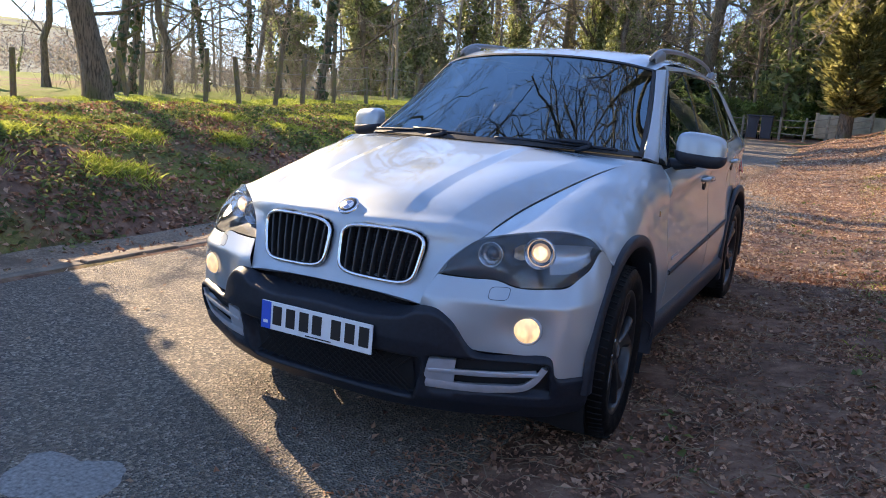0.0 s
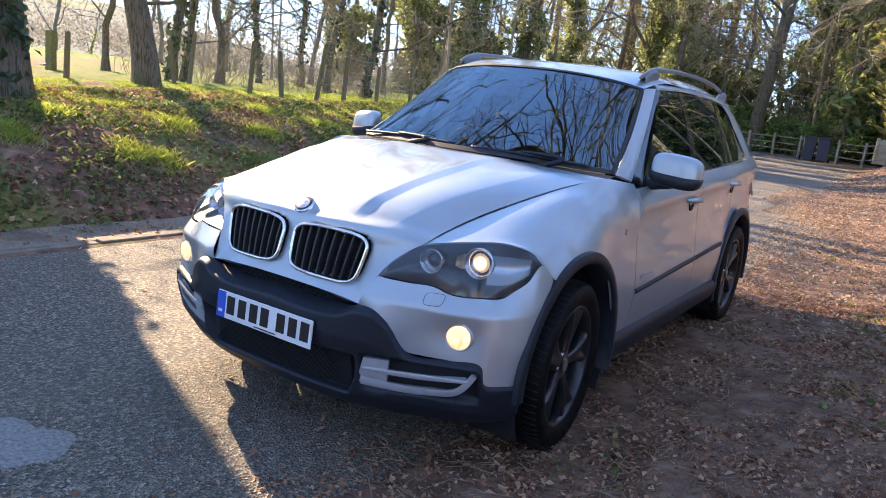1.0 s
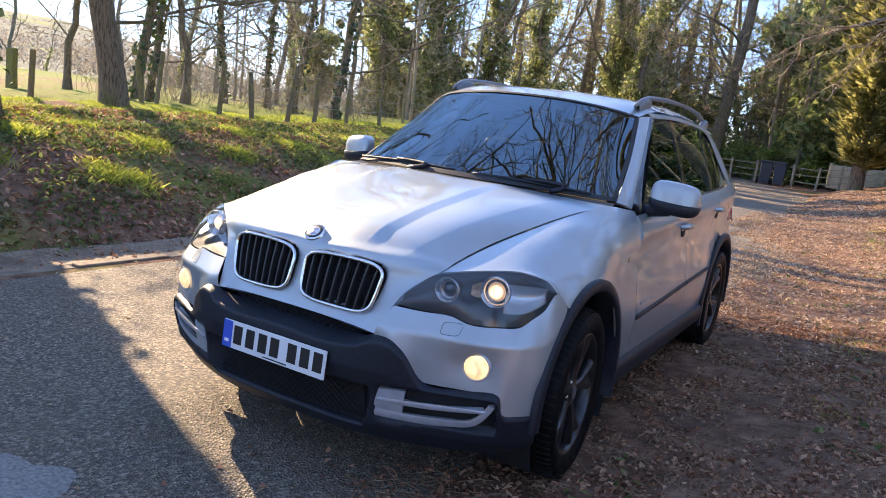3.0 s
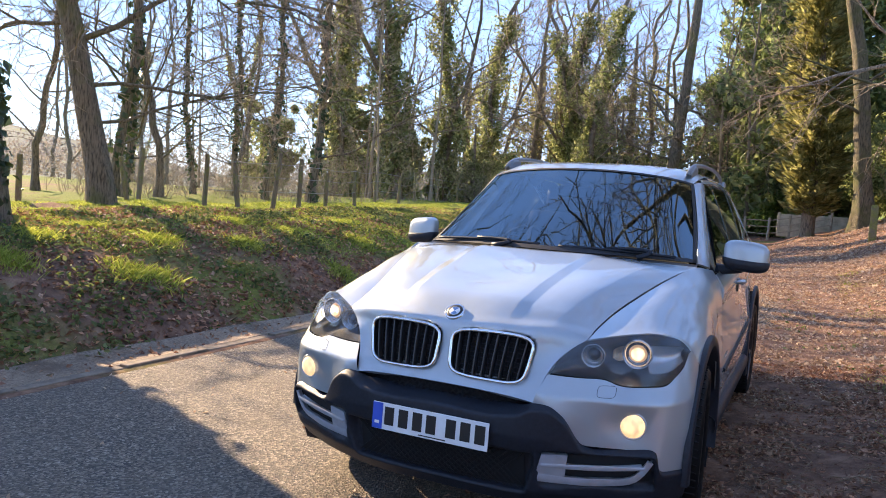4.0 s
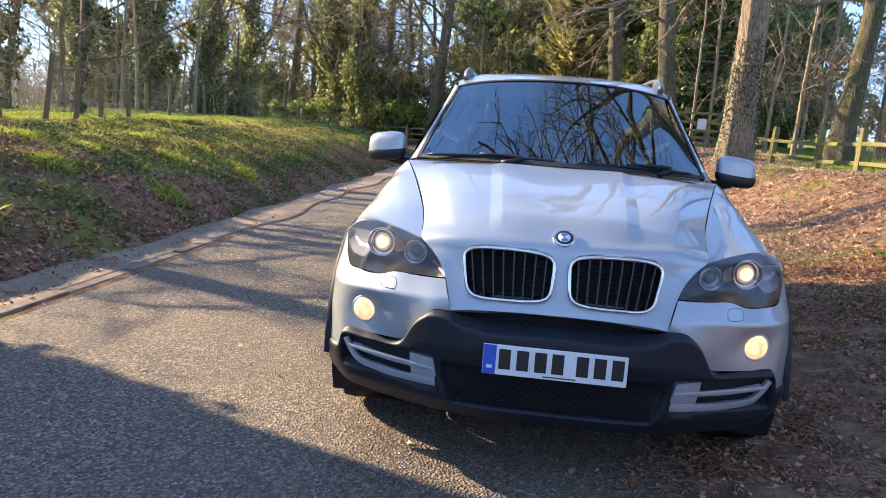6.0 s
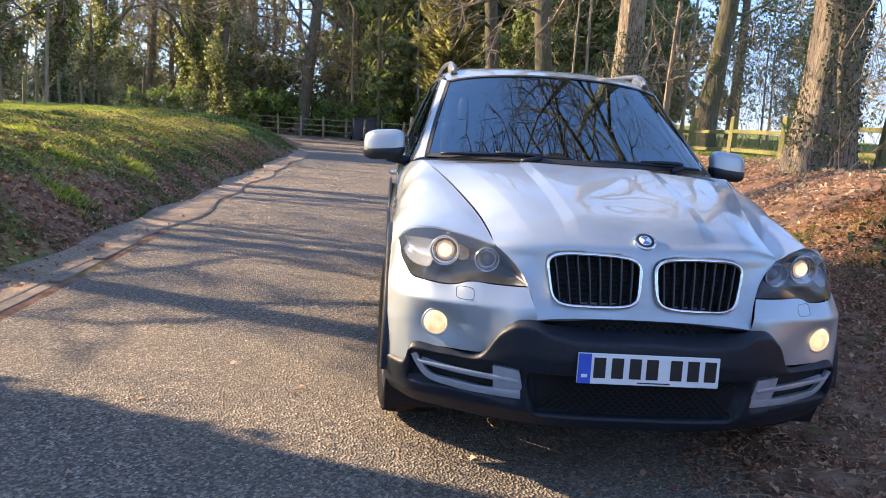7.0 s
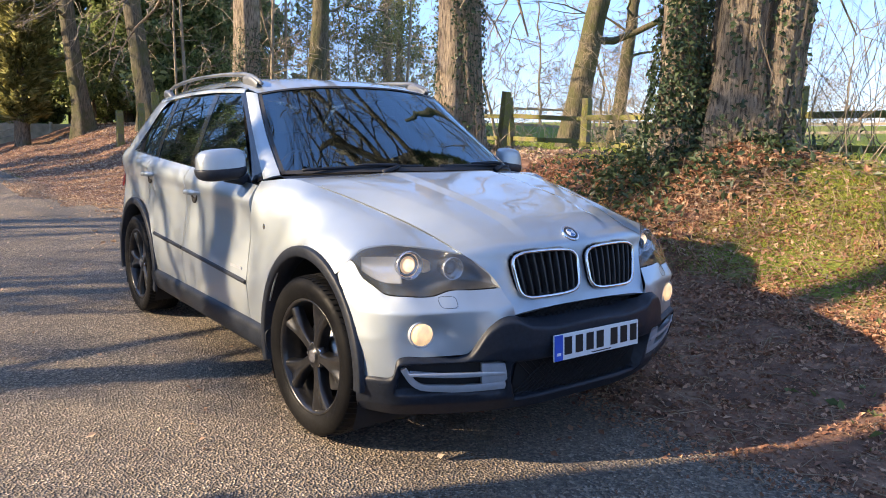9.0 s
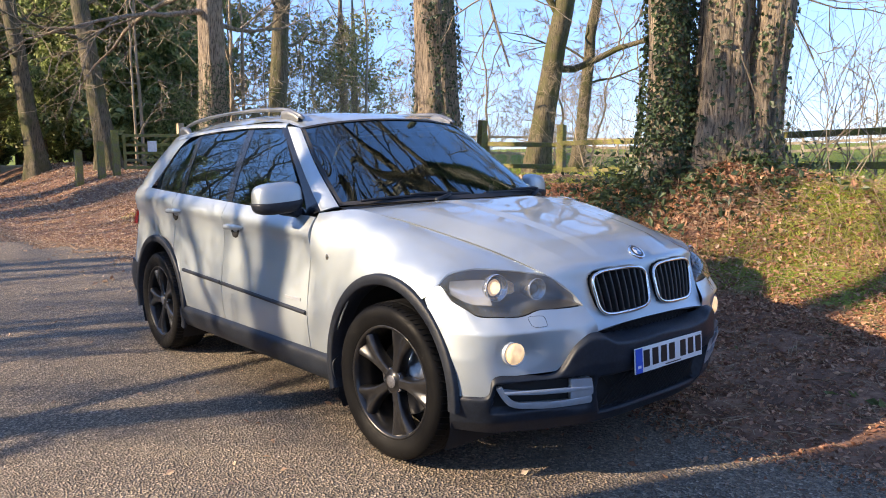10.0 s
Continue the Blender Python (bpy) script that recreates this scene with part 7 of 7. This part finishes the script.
blades("verge_grass", "patches of grass on the sunny verge", 83, 210000, (1.6, 7.5, -3.8, 1.4), lambda x, y: np.clip(patchy(x, y, 1.1, 4) * 1.3 + 0.12, 0, 1) * ease(2.5, 3.3, x) * ease(0.9, 1.5, np.hypot(x - 4.1, 1.1 * (y - 1.5))), 0.034, M_GRASS, 0.75, 0.0042)
blades("leafy_verge_grass", "thin grass coming through the leaves of the verge", 85, 130000, (1.8, 6.5, 1.4, 13), lambda x, y: np.clip(patchy(x, y, 1.2, 9) * 1.4 - 0.6, 0, 1), 0.035, M_GRASS, 0.6, 0.004)
blades("field_grass", "short grass of the paddock beyond the rails", 84, 34000, (5.6, 16, -6, 18), lambda x, y: 0.9 * ease(5.6, 7, x), 0.08, M_GRASS, 0.5, 0.010)


def weeds(name, label, seed, n, box, keep, size, lift, mat):
    r = np.random.default_rng(seed)
    x, y = scatter(r, n, *box)
    k = r.random(n) < keep(x, y)
    x, y = x[k], y[k]
    z = ground_z(x, y) + np.abs(r.normal(0, lift, len(x)))
    V, F = leaf_cards(r, np.c_[x, y, z], size, np.array([0.2, 0, 1.0]), 0.8, 1.5)
    tagged(new(name, quads(name, V, F, mat, False)), label, "undergrowth", kind="stuff")


weeds("bank_weeds", "low dark weeds and ivy covering the bank", 91, 95000, (-7.5, -3.95, -4, 22), lambda x, y: np.clip(patchy(x, y, 1.6, 5) * 1.5 - 0.55, 0, 1), 0.045, 0.03, M_WEED)
weeds("ground_ivy", "ivy and brambles round the foot of the big tree", 92, 38000, (2.9, 6.4, -0.6, 4.2), lambda x, y: np.exp(-((x - 4.15) ** 2 + (y - 2.1) ** 2) / 0.7) * (0.4 + 0.6 * patchy(x, y, 2.2)), 0.05, 0.17, M_IVY)
weeds("leaf_heap", "heap of brown fallen leaves at the foot of the big tree", 94, 15000, (2.6, 5.6, -0.8, 2.2), lambda x, y: np.exp(-((x - 3.75) ** 2 + (y - 1.15) ** 2) / 0.40) * (0.35 + 0.65 * patchy(x, y, 2.6, 3)), 0.044, 0.025, M_LITTER_DARK)
weeds("foot_ivy", "dark ivy creeping over the roots of the big tree", 95, 14000, (3.0, 5.8, -0.6, 3.0), lambda x, y: np.exp(-((x - 4.3) ** 2 + (y - 1.2) ** 2) / 0.55) * np.clip(1.6 * patchy(x, y, 3.1, 8) - 0.6, 0, 1), 0.05, 0.08, M_IVY)
weeds("verge_weeds", "scattered small green weeds among the leaves", 93, 9000, (1.0, 5, -3.5, 10), lambda x, y: np.clip(patchy(x, y, 1.8, 7) * 1.4 - 0.8, 0, 1), 0.04, 0.02, M_WEED)


def shoots(name, label, x, y, n, h, spread_, seed, cat="shoots"):
    """Thin upright suckers from the ground."""
    r = np.random.default_rng(seed)
    S = np.c_[r.normal(x, spread_, n), r.normal(y, spread_, n), np.zeros(n)]
    S[:, 2] = ground_z(S[:, 0], S[:, 1]) - 0.03
    D = np.c_[r.normal(0, 0.35, (n, 2)), np.ones(n)]
    P, R, W = grow(r, S, D, h * r.uniform(0.5, 1.2, n), np.full(n, 0.0055), 7, 0.17, -0.02, 0.3)
    S2, D2, L2, R2 = fork(r, P, R, W, 4, 0.3, 40, 0.4, 0.6, np.full(n, h))
    P2, R2, _ = grow(r, S2, D2, L2, np.maximum(R2, 0.0024), 4, 0.2, 0.0, 0.5)
    tagged(new(name, quads(name, *stack([tubes(P, R, 4), tubes(P2, R2, 3)]), M_TWIG)), label, cat, kind="stuff")


straws("fallen_twigs", "broken twigs and bramble stems round the big tree", 72, 2600, (2.8, 5.4, -1.2, 2.4), lambda x, y: np.exp(-((x - 3.9) ** 2 + (y - 0.7) ** 2) / 0.9), 0.34, M_STRAW)
shoots("sucker_shoots", "bare whippy shoots beside the big tree", 5.35, 0.75, 48, 2.2, 0.42, 101)
shoots("sucker_shoots", "bare whippy shoots behind the big tree", 4.9, 2.9, 26, 1.7, 0.35, 102)
shoots("sucker_shoots", "bramble stems round the second lime tree", 5.4, 6.4, 18, 1.3, 0.35, 103)
for i, (x, y) in enumerate(((-13.5, 16), (-18, 17), (-12.5, 20), (-14.5, 26), (-10.8, 25.5), (-17, 21), (-20, 27), (-9.5, 32.5), (-16, 30), (-13, 33))):
    shoots("wood_thicket", "bare brown thicket at the edge of the wood", x, y, 60, 2.6, 1.4, 110 + i, "thicket")
for i, (x, y, h) in enumerate(((9.6, 20.5, 4.6), (11.4, 19.0, 4.2), (12.6, 21.5, 4.8), (10.6, 23.5, 5.2), (13.8, 18.4, 3.6))):
    shoots("bare_shrub", "tall bare olive-twigged shrub beyond the paddock rails", x, y, 80, h, 0.8, 140 + i, "shrub")
for i, (x, y) in enumerate(((-13.0, 9.6), (-11.6, 11.8), (-14.6, 14.6), (-11.2, 13.6), (-16.2, 18.6), (-19.5, 13.5), (-15.5, 10.8), (-21, 18))):
    shoots("bramble_patch", "low brown bramble patch beyond the wire fence", x, y, 70, 1.2, 1.0, 160 + i, "brambles")
shoots("bare_shrub", "bare pale-twigged shrub behind the far fence", -2.3, 34.6, 70, 3.4, 0.6, 125, "shrub")
for i, (x, y) in enumerate(((14, 12), (18, 9), (24, 14), (30, 16), (20, 20), (28, 8))):
    shoots("hedge_thicket", "bare hawthorn thicket across the paddock", x, y, 70, 2.8, 1.3, 130 + i, "thicket")
